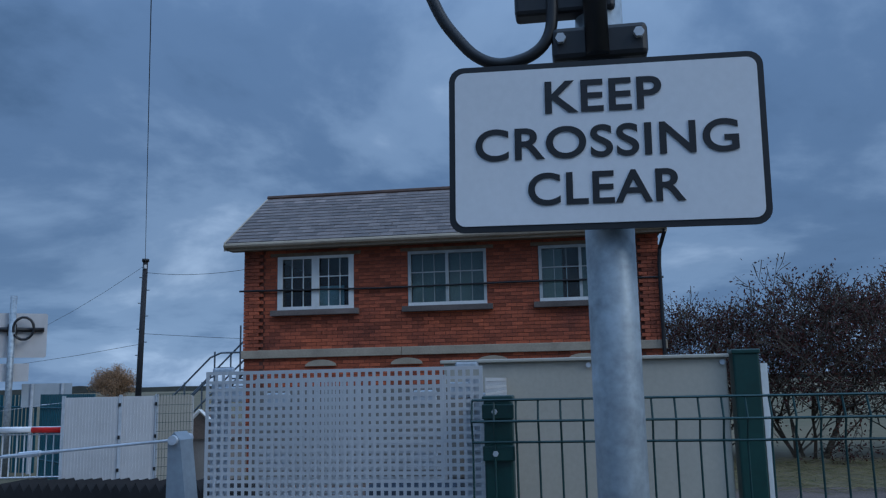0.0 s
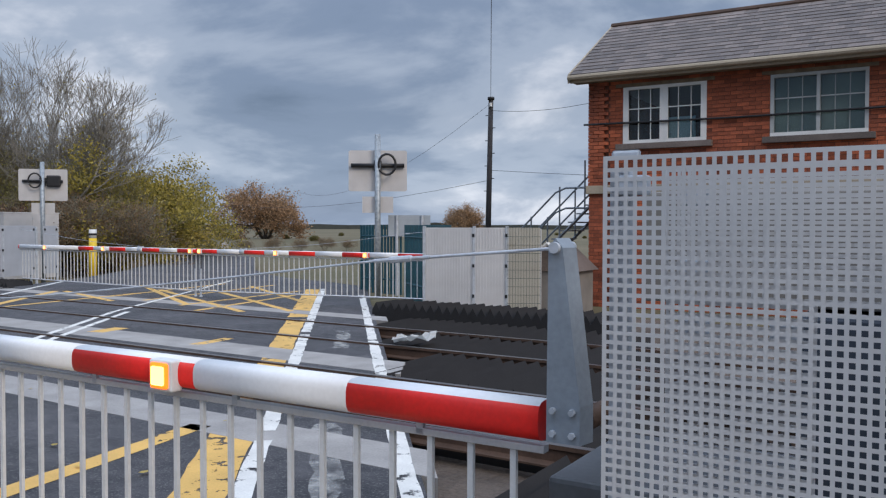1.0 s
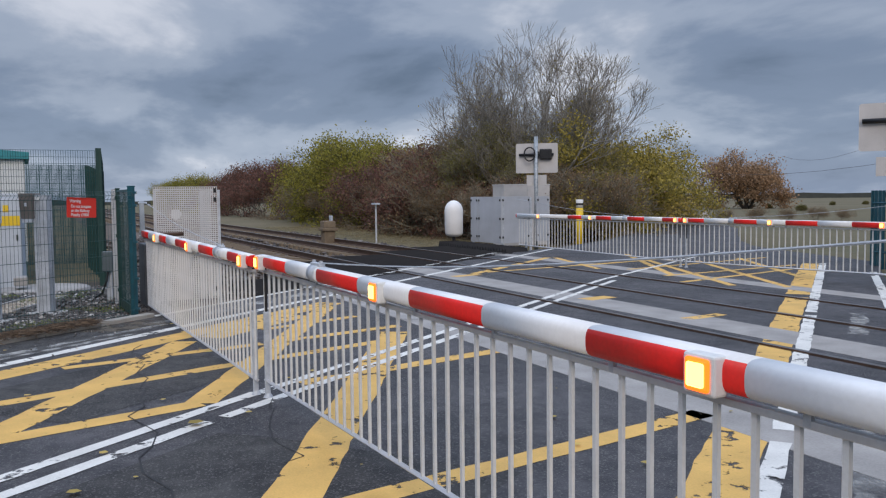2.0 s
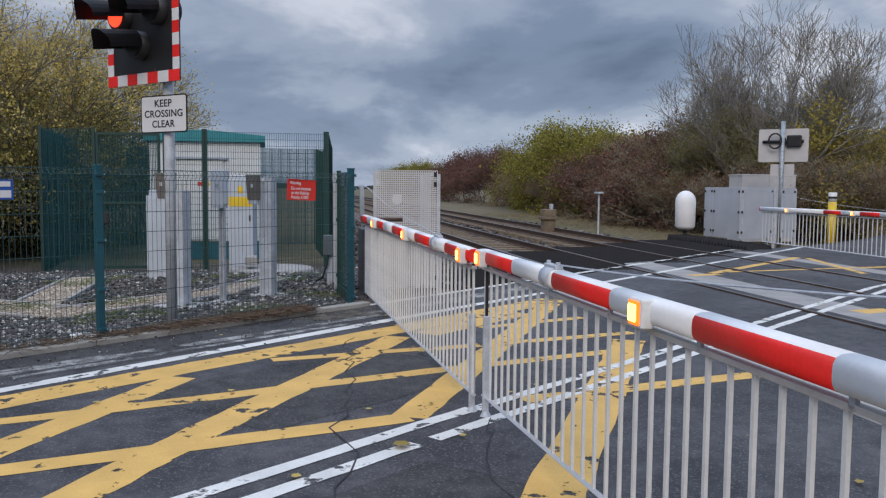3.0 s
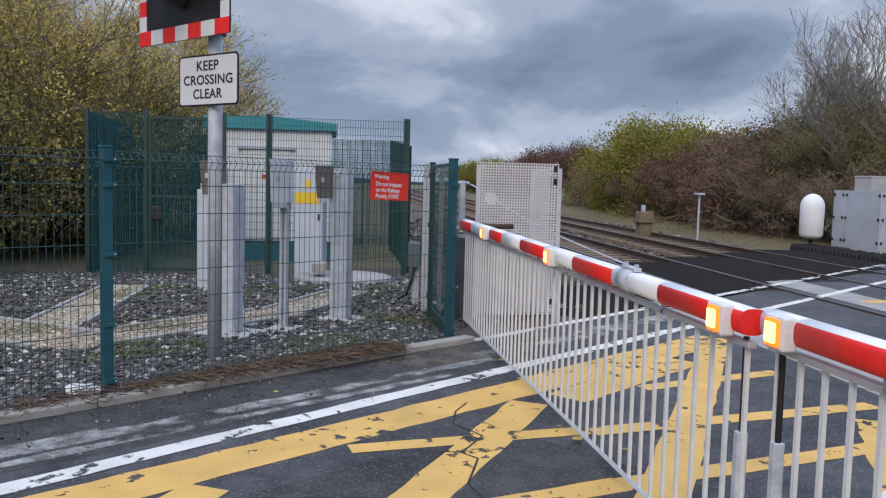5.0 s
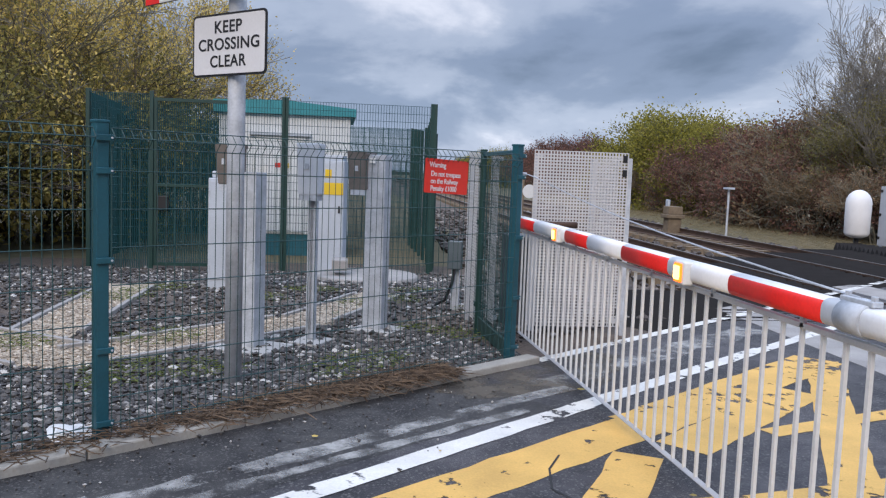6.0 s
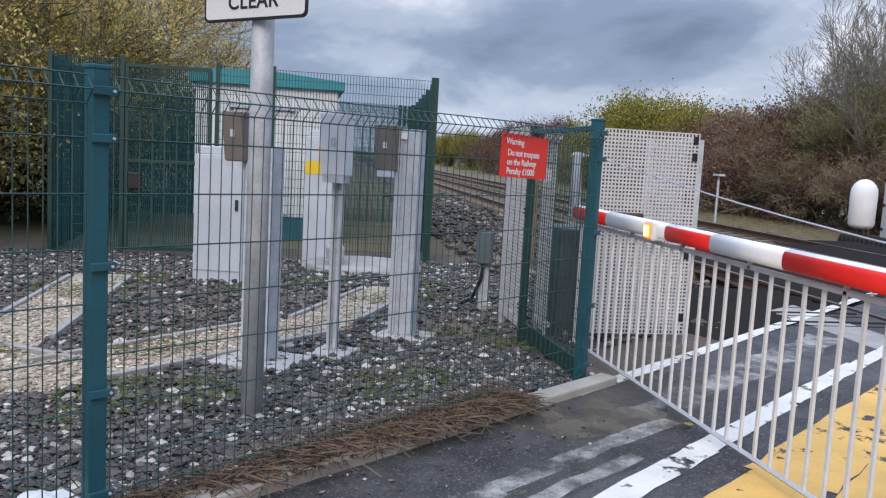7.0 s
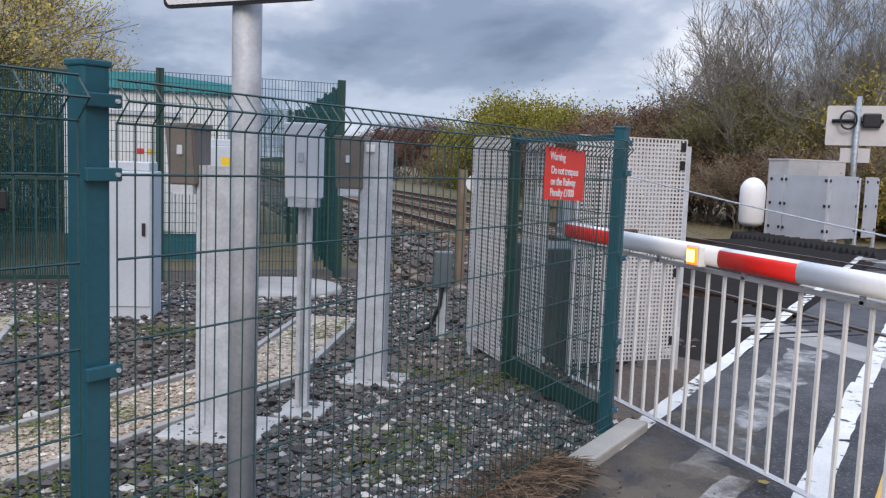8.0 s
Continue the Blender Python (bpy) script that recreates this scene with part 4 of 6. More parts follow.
def wigwag(m, group):
    th = thing("crossing_signal", m, "black road signal head with red and white border", "traffic signal", group)
    part("board", box(-0.56, 0.56, 0.0, 0.012, 0, 0.98), M_BLACK, th)
    n = 7
    for i in range(n):
        a, b = -0.56 + 1.12 * i / n, -0.56 + 1.12 * (i + 1) / n
        for z in (0.0, 0.875):
            part("border_block", box(a, b, -0.006, -0.001, z, z + 0.105), M_BOOM_RED if i % 2 == 0 else M_SIGN_WHITE, th)
    for i in range(7):
        a, b = 0.105 + 0.11 * i, 0.105 + 0.11 * (i + 1)
        for x in (-0.56, 0.465):
            part("border_block", box(x, x + 0.095, -0.006, -0.001, a, b), M_SIGN_WHITE if i % 2 == 0 else M_BOOM_RED, th)
    for x, z, lit in ((-0.27, 0.66, True), (0.27, 0.66, False), (0, 0.36, False)):
        lamp = part("lamp_housing", tube([(x, -0.10, z), (x, 0.15, z)], 0.135, 20), M_BLACK, th)
        part("lens", tube([(x, -0.108, z), (x, -0.10, z)], 0.11, 20), M_SIGNAL_RED if lit else M_BLACK, lamp)
        bm = bmesh.new()
        prev = None
        for k in range(13):
            a = radians(-10 + 200 * k / 12)
            p, q = Vector((x + 0.14 * math.cos(a), -0.10, z + 0.14 * math.sin(a))), Vector((x + 0.14 * math.cos(a), -0.50 + 0.08 * math.cos(a) ** 2, z + 0.14 * math.sin(a) - 0.05))
            cur = [bm.verts.new(v) for v in (p, q)]
            if prev:
                bm.faces.new((prev[0], prev[1], cur[1], cur[0]))
            prev = cur
        bmesh.ops.solidify(bm, geom=bm.faces[:], thickness=0.006)
        part("hood", bm, M_BLACK, lamp)
    return th


pole2 = thing("signal_pole", pose(-12.852, 0.347, 0), "galvanised round steel pole behind the fence", "pole", "signal poles")
part("shaft", tube([(0, 0, -0.3), (0, 0, 3.7)], 0.061, 20), M_GALV, pole2)
part("clamp", box(-0.1, 0.1, -0.14, 0.08, 2.72, 2.84, 0.01), M_BLACK, pole2)
part("sign_clip", tube([(0, 0, 2.28), (0, 0, 2.33)], 0.066, 20), M_GALV, pole2)
wigwag(pose(-12.852, 0.335, 2.68, 0, 0, 41) @ pose(-0.25, -0.15, 0) @ Matrix.Diagonal((1.24, 1.2, 1.2, 1)), "road signals")


def far_signal(x, y, h, board_z, yaw, label, big=1.0, flip=1):
    th = thing("road_signal", pose(x, y, 0, 0, 0, yaw), label, "road signal", "far road signals")
    part("pole", tube([(0, 0, -0.4), (0, 0, h)], 0.07, 14), M_POLE, th)
    bm = bmesh.new()
    add_rounded_plate(bm, 1.36 * big, 0.95 * big, 0.05, 0.12, 0.14, 0, board_z)
    part("board_back", bm, M_SIGN_BACK, th)
    part("cross_arm", tube([(-0.62, 0.06, board_z + 0.12), (0.62, 0.06, board_z + 0.12)], 0.05, 10), M_BLACK, th)
    part("hub", box(-0.09, 0.09, -0.02, 0.12, board_z - 0.02, board_z + 0.24, 0.02), M_BLACK, th)
    if flip < 0:
        part("lamp_back", box(0.12, 0.56, -0.02, 0.115, board_z - 0.06, board_z + 0.32, 0.04), M_BLACK, th, "black back of a lamp unit")
    loop = [(flip * 0.22 + 0.2 * math.cos(a), -0.06, board_z + 0.14 + 0.24 * math.sin(a)) for a in (radians(200 - 25 * k) for k in range(15))]
    part("cable_loop", tube(loop, 0.028, 8), M_BLACK, th)
    part("sign_back", box(-0.36, 0.36, 0.09, 0.10, board_z - 0.98, board_z - 0.60), M_SIGN_BACK, th)
    return th


far_signal(-12.37, 16.6, 3.72, 2.88, ROAD_YAW - 4, "grey back of a road signal on galvanised pole")
far_signal(-26.86, 17.64, 3.70, 2.94, 46, "grey back of a road signal beside pale cabinets", 1.11, -1)
bd = thing("direction_board", pose(-11.95, 17.3, 0, 0, 0, ROAD_YAW), "blue-grey back of a small board on two legs", "sign")
part("board", box(-0.5, 0.5, 0, 0.02, 1.35, 1.85), M_GREY_PAINT, bd)
for x in (-0.3, 0.3):
    part("leg", tube([(x, -0.03, -0.4), (x, -0.03, 1.85)], 0.035, 8), M_GALV, bd)

# ---- yard posts and cabinets ----
def column(m, w, d, h, label):
    th = thing("equipment_post", m, label, "equipment post", "yard posts")
    bm = bmesh.new()
    add_box(bm, -w / 2, w / 2, -d / 2, d / 2, -0.2, h, 0.006)
    part("channel", bm, M_GALV, th)
    part("flange", box(-w / 2 - 0.004, -w / 2 + 0.05, -d / 2 - 0.012, -d / 2 - 0.001, 0.0, h), M_GALV, th)
    part("flange", box(w / 2 - 0.05, w / 2 + 0.004, -d / 2 - 0.012, -d / 2 - 0.001, 0.0, h), M_GALV, th)
    return th


def post_box(parent, x0, x1, y0, y1, z0, z1, material, slope=0.0):
    bm = bmesh.new()
    vs = add_box(bm, x0, x1, y0, y1, z0, z1)
    for v in vs:
        if v.co.z > (z0 + z1) / 2 and v.co.y < (y0 + y1) / 2:
            v.co.y -= slope
    bmesh.ops.bevel(bm, geom=bm.edges[:], offset=0.008, segments=2, affect="EDGES")
    b = part("control_box", bm, material, parent)
    part("lid_rim", box(x0 - 0.008, x1 + 0.008, y0 - slope * 0.5 - 0.004, y1 + 0.006, z1 - 0.03, z1 + 0.004, 0.004), material, b)
    part("latch", box((x0 + x1) / 2 - 0.015, (x0 + x1) / 2 + 0.015, y0 - slope * 0.3 - 0.022, y0 - slope * 0.3 - 0.008, (z0 + z1) / 2, (z0 + z1) / 2 + 0.05), M_GALV, b)
    part("foot_bracket", box(x0 + 0.02, x1 - 0.02, y0, y1, z0 - 0.05, z0), M_GALV, b)
    return b


M_SLAB = mat("pale_slab", (0.42, 0.41, 0.39), 0.85, 0, 0.3, 3.5, 60, 0.3, 0.004)
M_DARK_BOX = mat("brown_grey_box", (0.17, 0.15, 0.135), 0.6, 0, 0.25, 5, 60, 0.1, 0.002)
FACE = 62.0
p1 = column(pose(-14.04, 0.34, 0, 0, 0, FACE), 0.20, 0.16, 1.46, "wide galvanised post carrying a dark box, on concrete")
post_box(p1, -0.25, -0.09, -0.13, 0.06, 1.35, 1.68, M_DARK_BOX, 0.05)
part("base_plate", box(-0.27, 0.30, -0.26, 0.24, -0.14, -0.022, 0.012), M_SLAB, p1, "pale concrete base slab")
p2 = column(pose(-14.3, 0.86, 0, 0, 0, FACE), 0.07, 0.05, 1.32, "thin pale post with a light grey control box")
post_box(p2, -0.09, 0.115, -0.14, -0.03, 1.28, 1.72, mat("white_case", (0.64, 0.67, 0.71), 0.5, 0, 0.12, 3, 60, 0.05, 0.002), 0.03)
part("base_plate", box(-0.13, 0.16, -0.2, 0.15, -0.14, -0.018, 0.012), M_SLAB, p2, "pale concrete base slab")
p3 = column(pose(-14.92, 1.46, 0, 0, 0, FACE), 0.19, 0.15, 1.66, "galvanised post with a dark box on its side")
post_box(p3, -0.27, -0.08, -0.115, 0.08, 1.32, 1.68, M_DARK_BOX, 0.05)
part("base_plate", box(-0.2, 0.24, -0.18, 0.2, -0.14, -0.022, 0.012), M_SLAB, p3, "pale concrete base slab")
part("tag", box(-0.06, 0.0, -0.105, -0.09, 1.58, 1.63), M_WHITE, p3)


def cabinet(m, w, d, h, material, label, step=True, group="yard cabinets", doors=1):
    th = thing("trackside_cabinet", m, label, "cabinet", group)
    part("body", box(-w / 2, w / 2, -d / 2, d / 2, -0.35, h, 0.012), material, th)
    if step:
        part("upper_body", box(-w / 2 + 0.03, w / 2 - 0.03, -d / 2 + 0.05, d / 2 - 0.03, h, h + 0.09, 0.012), material, th)
    else:
        part("roof_cap", box(-w / 2 - 0.02, w / 2 + 0.02, -d / 2 - 0.02, d / 2 + 0.02, h - 0.03, h + 0.02, 0.008), material, th)
    for i in range(doors):
        a, b = -w / 2 + w * i / doors + 0.015, -w / 2 + w * (i + 1) / doors - 0.015
        dr = part("door", box(a, b, -d / 2 - 0.014, -d / 2 - 0.002, 0.06, h - 0.04, 0.003), material, th)
        part("handle", box(b - 0.07, b - 0.04, -d / 2 - 0.035, -d / 2 - 0.014, h * 0.55, h * 0.55 + 0.12), M_BLACK, dr)
        for z in (0.2, h - 0.2):
            part("hinge", box(a - 0.008, a + 0.02, -d / 2 - 0.02, -d / 2 - 0.012, z - 0.04, z + 0.04), M_GALV, dr)
    return th


cabinet(pose(-17.98, -0.26, -0.02, 0, 0, 78), 0.56, 0.45, 1.36, M_PALE_GREY, "pale grey trackside cabinet standing on the stones")
c2 = cabinet(pose(-21.2, 0.95, -0.3, 0, 0, 80), 0.52, 0.45, 1.95, M_PALE_GREY, "pale grey cabinet with a yellow warning band")
part("yellow_band", box(-0.25, 0.25, -0.245, -0.241, 1.38, 1.58), M_YELLOW_TAG, c2)
part("yellow_tag", box(-0.06, 0.05, -0.245, -0.241, 1.66, 1.80), M_YELLOW_TAG, c2)

lid = thing("manhole_slab", pose(-20.4, 1.55, -0.28), "round pale concrete chamber lid on the ground", "chamber lid")
part("slab", tube([(0, 0, -0.2), (0, 0, 0.09), (0, 0, 0.11)], [0.86, 0.86, 0.82], 28), M_CONCRETE, lid)
part("block", box(-0.1, 0.35, -0.55, -0.3, 0.19, 0.36, 0.02), M_CONCRETE, lid)

dv = thing("detector_post", pose(-16.2, 2.42, -0.03, 0, 0, 70), "small grey box on a short post with cable", "detector")
part("post", box(-0.045, 0.045, 0.0, 0.04, -0.2, 0.72), M_GALV, dv)
part("box", box(-0.08, 0.08, -0.1, 0.0, 0.46, 0.78, 0.012), mat("slate_box", (0.10, 0.125, 0.135), 0.5, 0, 0.2, 5, 60, 0.1, 0.002), dv)
part("cable", tube([(0, -0.05, 0.5), (-0.02, -0.08, 0.3), (-0.1, -0.05, 0.1), (-0.22, 0.0, 0.03)], 0.018, 8), M_BLACK, dv)
mk = thing("timber_post", pose(-19.9, 3.95, -0.25), "weathered timber post with a white round plate", "post")
part("post", box(-0.05, 0.05, -0.05, 0.05, -0.2, 1.70, 0.008), M_TIMBER, mk)
part("plate", tube([(0.06, 0.13, 1.52), (0.07, 0.13, 1.52)], 0.11, 16), M_WHITE, mk)

tk = thing("white_capsule", pose(-26.45, 14.1, 0), "white rounded capsule cover on a short stand", "capsule")
bm = bmesh.new()
prof = [(0.22, 0.0), (0.24, 0.0)] + [(0.24 + 0.14 * (1 - math.cos(radians(a))), 0.30 * math.sin(radians(a)) + 0.0) for a in (30, 60, 90)] + [(1.12, 0.31)] + [(1.12 + 0.35 * math.sin(radians(a)), 0.31 * math.cos(radians(a)) + 0.001) for a in (20, 40, 60, 75, 90)]
add_tube(bm, [(0, 0, z) for z, r in prof], [max(r, 0.01) for z, r in prof], 24)
part("cover", bm, M_BOOM_WHITE, tk, smooth=True)
part("stand", tube([(0, 0, -0.35), (0, 0, 0.25)], 0.06, 10), M_BLACK, tk)

cabinet(pose(-30.1, 19.05, 0, 0, 0, 88), 2.1, 0.9, 2.04, M_SIGN_BACK, "tall pale grey equipment cabinet beside the far barrier", False, "far cabinets", 2)


def far_screen():
    """Close-perforated panels round the far machine: one face to the rails, one along the road."""
    th = thing("guard_enclosure", pose(0, 0, 0), "pale grey guard panels with dark hinges round a machine", "guard enclosure", "guard enclosures")
    runs = (((-26.91, 14.99), (-26.45, 15.02)), ((-26.42, 15.02), (-25.06, 15.11)), ((-25.05, 15.13), (-25.53, 16.50)), ((-25.66, 16.88), (-25.88, 17.51)))
    for a, b in runs:
        dx, dy = b[0] - a[0], b[1] - a[1]
        ln, yaw = math.hypot(dx, dy), math.degrees(math.atan2(dy, dx))
        pn = part("panel", box(0.008, ln - 0.008, 0, 0.03, 0.05, 1.58, 0.004), M_SCREEN, th)
        pn.matrix_local = pose(a[0], a[1], 0, 0, 0, yaw)
        for z in (0.25, 0.85, 1.46):
            part("hinge", box(0.02, 0.09, -0.02, -0.002, z - 0.035, z + 0.035, 0.006), M_BLACK, pn, "dark steel hinge")
            part("hinge", box(ln - 0.09, ln - 0.02, -0.02, -0.002, z - 0.035, z + 0.035, 0.006), M_BLACK, pn, "dark steel hinge")
    for x, y in ((-26.9, 15.05), (-25.10, 15.16), (-25.60, 16.55), (-25.92, 17.48), (-26.9, 17.2)):
        part("frame_post", box(x - 0.03, x + 0.03, y + 0.01, y + 0.07, -0.3, 1.55), M_GALV, th)
    part("back_panel", box(-26.96, -26.93, 15.05, 17.2, 0.05, 1.56), M_SCREEN, th)


M_SCREEN = mat("far_screen_panel", (0.46, 0.48, 0.52), 0.5, 0.1, 0.14, 2.0, 60, 0.1, 0.002)
far_screen()

yp = thing("marker_post", pose(-26.4, 19.2, 0), "yellow marker post with white head", "marker post")
part("post", tube([(0, 0, -0.4), (0, 0, 1.15)], 0.13, 12), M_YELLOW_TAG, yp)
part("head", tube([(0, 0, 1.15), (0, 0, 1.45)], 0.13, 12), M_WHITE, yp)
part("band", tube([(0, 0, 1.25), (0, 0, 1.32)], 0.135, 12), M_BLACK, yp)


# far guard panels on the signal box side
fg = thing("guard_enclosure", pose(0, 0, 0), "pale panelled guard screen with a toothed rubber foot", "guard enclosure", "guard enclosures")
SX = [(-9.25, 13.75), (-8.35, 14.02), (-7.8, 14.25), (-7.28, 14.55)]
for i, (a, b) in enumerate(zip(SX, SX[1:])):
    dx, dy = b[0] - a[0], b[1] - a[1]
    ln, yaw = math.hypot(dx, dy), math.degrees(math.atan2(dy, dx))
    pn = part("panel", box(0.01, ln - 0.01, 0, 0.03, -0.12, 1.57), M_PANEL if i < 2 else M_BEIGE, fg)
    pn.matrix_local = pose(a[0], a[1], 0, 0, 0, yaw)
    if i < 2:
        k = int(ln / 0.05)
        for j in range(1, k):
            x = ln * j / k
            part("rib", box(x - 0.008, x + 0.008, -0.008, -0.001, 0.07, 1.55), M_PANEL, pn)
        for z in (0.3, 0.85, 1.4):
            part("hinge", box(ln - 0.03, ln + 0.01, -0.03, -0.01, z, z + 0.06), M_BLACK, pn)
    else:
        o = tagged(part("wire_panel", mesh_panel(ln, 1.6, 0.05, 0.15, 0.003, False), M_WIRE, pn), kind="stuff")
        o.location = (0, -0.05, 0)
    part("frame_post", box(-0.025, 0.025, -0.02, 0.04, -0.3, 1.6), M_GALV, pn)
# further sides of that enclosure
for x0, y0, yaw, ln in ((-9.25, 13.78, 75, 1.5), (-7.28, 14.6, 119, 1.2)):
    pn = part("panel", box(0, ln, 0, 0.03, 0.05, 1.55), M_PANEL, fg)
    pn.matrix_local = pose(x0, y0, 0, 0, 0, yaw)

gf = thing("steel_fence", pose(0, 0, 0), "dark green steel fence beside the far road", "fence")
for (xa, ya), (xb, yb) in (((-13.6, 17.6), (-12.2, 17.3)), ((-11.6, 16.6), (-9.2, 14.6)), ((-13.6, 17.6), (-14.6, 19.4))):
    ln = math.hypot(xb - xa, yb - ya)
    n = int(ln / 0.11)
    for i in range(n + 1):
        p = part("pale", box(-0.03, 0.03, -0.01, 0.01, -0.3, 1.62), M_GREEN, gf)
        p.matrix_local = pose(xa + (xb - xa) * i / n, ya + (yb - ya) * i / n, 0, 0, 0, math.degrees(math.atan2(yb - ya, xb - xa)))
    for z in (0.3, 1.35):
        part("rail", tube([(xa, ya, z), (xb, yb, z)], 0.025, 4), M_GREEN, gf)

# ---- signal box ----
BX0, BX1, BY, BD = -7.37, 1.20, 17.1, 4.2
WINS = ((-6.65, -5.0), (-3.85, -2.23), (-1.17, 0.48))
WZ0, WZ1 = 3.25, 4.38
sbox = thing("signal_box", pose(0, 0, 0), "two-storey red brick signal box with a slate roof", "building")
backing = [(BX0 + 0.01, BX1 - 0.01, BY + 0.012, BY + 0.25, -0.4, WZ0), (BX0 + 0.01, BX1 - 0.01, BY + 0.012, BY + 0.25, WZ1, 4.6)]
xs = [BX0 + 0.01] + [v for w_ in WINS for v in w_] + [BX1 - 0.01]
for a, b in zip(xs[::2], xs[1::2]):
    backing.append((a, b, BY + 0.012, BY + 0.25, WZ0, WZ1))
backing.append((BX0 + 0.01, BX0 + 0.25, BY + 0.25, BY + BD, -0.4, 4.6))
backing.append((BX1 - 0.25, BX1 - 0.01, BY + 0.25, BY + BD, -0.4, 4.6))
backing.append((BX0 + 0.25, BX1 - 0.25, BY + BD - 0.25, BY + BD, -0.4, 4.6))
for q in backing:
    w_part = part("wall", box(*q), M_MORTAR, sbox)
    wall = w_part if q is backing[0] else wall
part("floor_slab", box(BX0 + 0.25, BX1 - 0.25, BY + 0.25, BY + BD - 0.25, 2.3, 2.4), M_TIMBER, sbox)
part("inner_ceiling", box(BX0 + 0.25, BX1 - 0.25, BY + 0.25, BY + BD - 0.25, 4.5, 4.55), M_WHITE, sbox)
part("stone_band", box(BX0 - 0.05, -4.0, BY - 0.06, BY + 0.02, 2.26, 2.43, 0.01), M_STONE_BAND, sbox)
part("stone_band", box(-3.995, BX1 + 0.05, BY - 0.06, BY + 0.02, 2.26, 2.43, 0.01), M_STONE_BAND, sbox)
# corner piers of brick stand proud
PIERS = ((BX0 - 0.02, BX0 + 0.42), (BX1 - 0.42, BX1 + 0.02))
part("gutter", tube([(BX0 - 0.3, BY - 0.42, 4.60), (BX1 + 0.12, BY - 0.42, 4.60)], 0.055, 8), M_STONE_BAND, sbox)
part("fascia", box(BX0 - 0.28, BX1 + 0.1, BY - 0.36, BY - 0.33, 4.50, 4.66), M_STONE_BAND, sbox)
part("soffit", box(BX0 - 0.28, BX1 + 0.1, BY - 0.33, BY + 0.0, 4.52, 4.54), M_TIMBER, sbox)
part("wall_cable", tube([(BX0 - 0.1, BY - 0.05, 3.68), (-4.4, BY - 0.05, 3.64), (-1.7, BY - 0.05, 3.66), (BX1 + 0.05, BY - 0.05, 3.65)], 0.022, 6), M_BLACK, sbox)
part("downpipe", tube([(BX1 + 0.1, BY - 0.4, 4.55), (BX1 + 0.0, BY - 0.12, 4.2), (BX1 - 0.02, BY - 0.1, 3.9), (BX1 - 0.02, BY - 0.1, 0)], 0.04, 8), M_BLACK, sbox)
for x in (-5.7, -3.9, -2.15, -0.35):
    bm = bmesh.new()
    arc = [(x + 0.33 * math.cos(radians(a)), 2.08 + 0.13 * math.sin(radians(a))) for a in range(0, 181, 20)]
    f, b = [bm.verts.new((px, BY - 0.05, pz)) for px, pz in arc], [bm.verts.new((px, BY + 0.02, pz)) for px, pz in arc]
    bm.faces.new(f); bm.faces.new(b[::-1])
    for i in range(len(arc)):
        j = (i + 1) % len(arc)
        bm.faces.new((f[i], b[i], b[j], f[j]))
    bmesh.ops.recalc_face_normals(bm, faces=bm.faces)
    part("arch_head", bm, M_STONE_BAND, sbox, "pale stone arch head")
M_GLASS = bpy.data.materials.new("pane_glass")
M_GLASS.use_nodes = True
gb = M_GLASS.node_tree.nodes["Principled BSDF"]
gb.inputs["Base Color"].default_value, gb.inputs["Roughness"].default_value = (0.55, 0.66, 0.66, 1), 0.03
gb.inputs["Transmission Weight"].default_value, gb.inputs["IOR"].default_value = 1.0, 1.45
M_CURTAIN = mat("pale_blind", (0.30, 0.36, 0.355), 0.9, 0, 0.25, 1.5, 30, 0.1, 0.003)
M_SKYBLUE = mat("pale_blue_screen", (0.34, 0.47, 0.56), 0.6, 0, 0.2, 2, 30, 0.05, 0.002)
M_FRAME = mat("dull_frame_paint", (0.42, 0.44, 0.44), 0.55, 0, 0.2, 4, 60, 0.1, 0.002)
M_FRAME_DARK = mat("thin_bar_paint", (0.30, 0.33, 0.33), 0.55, 0, 0.2, 4, 60, 0.1, 0.002)
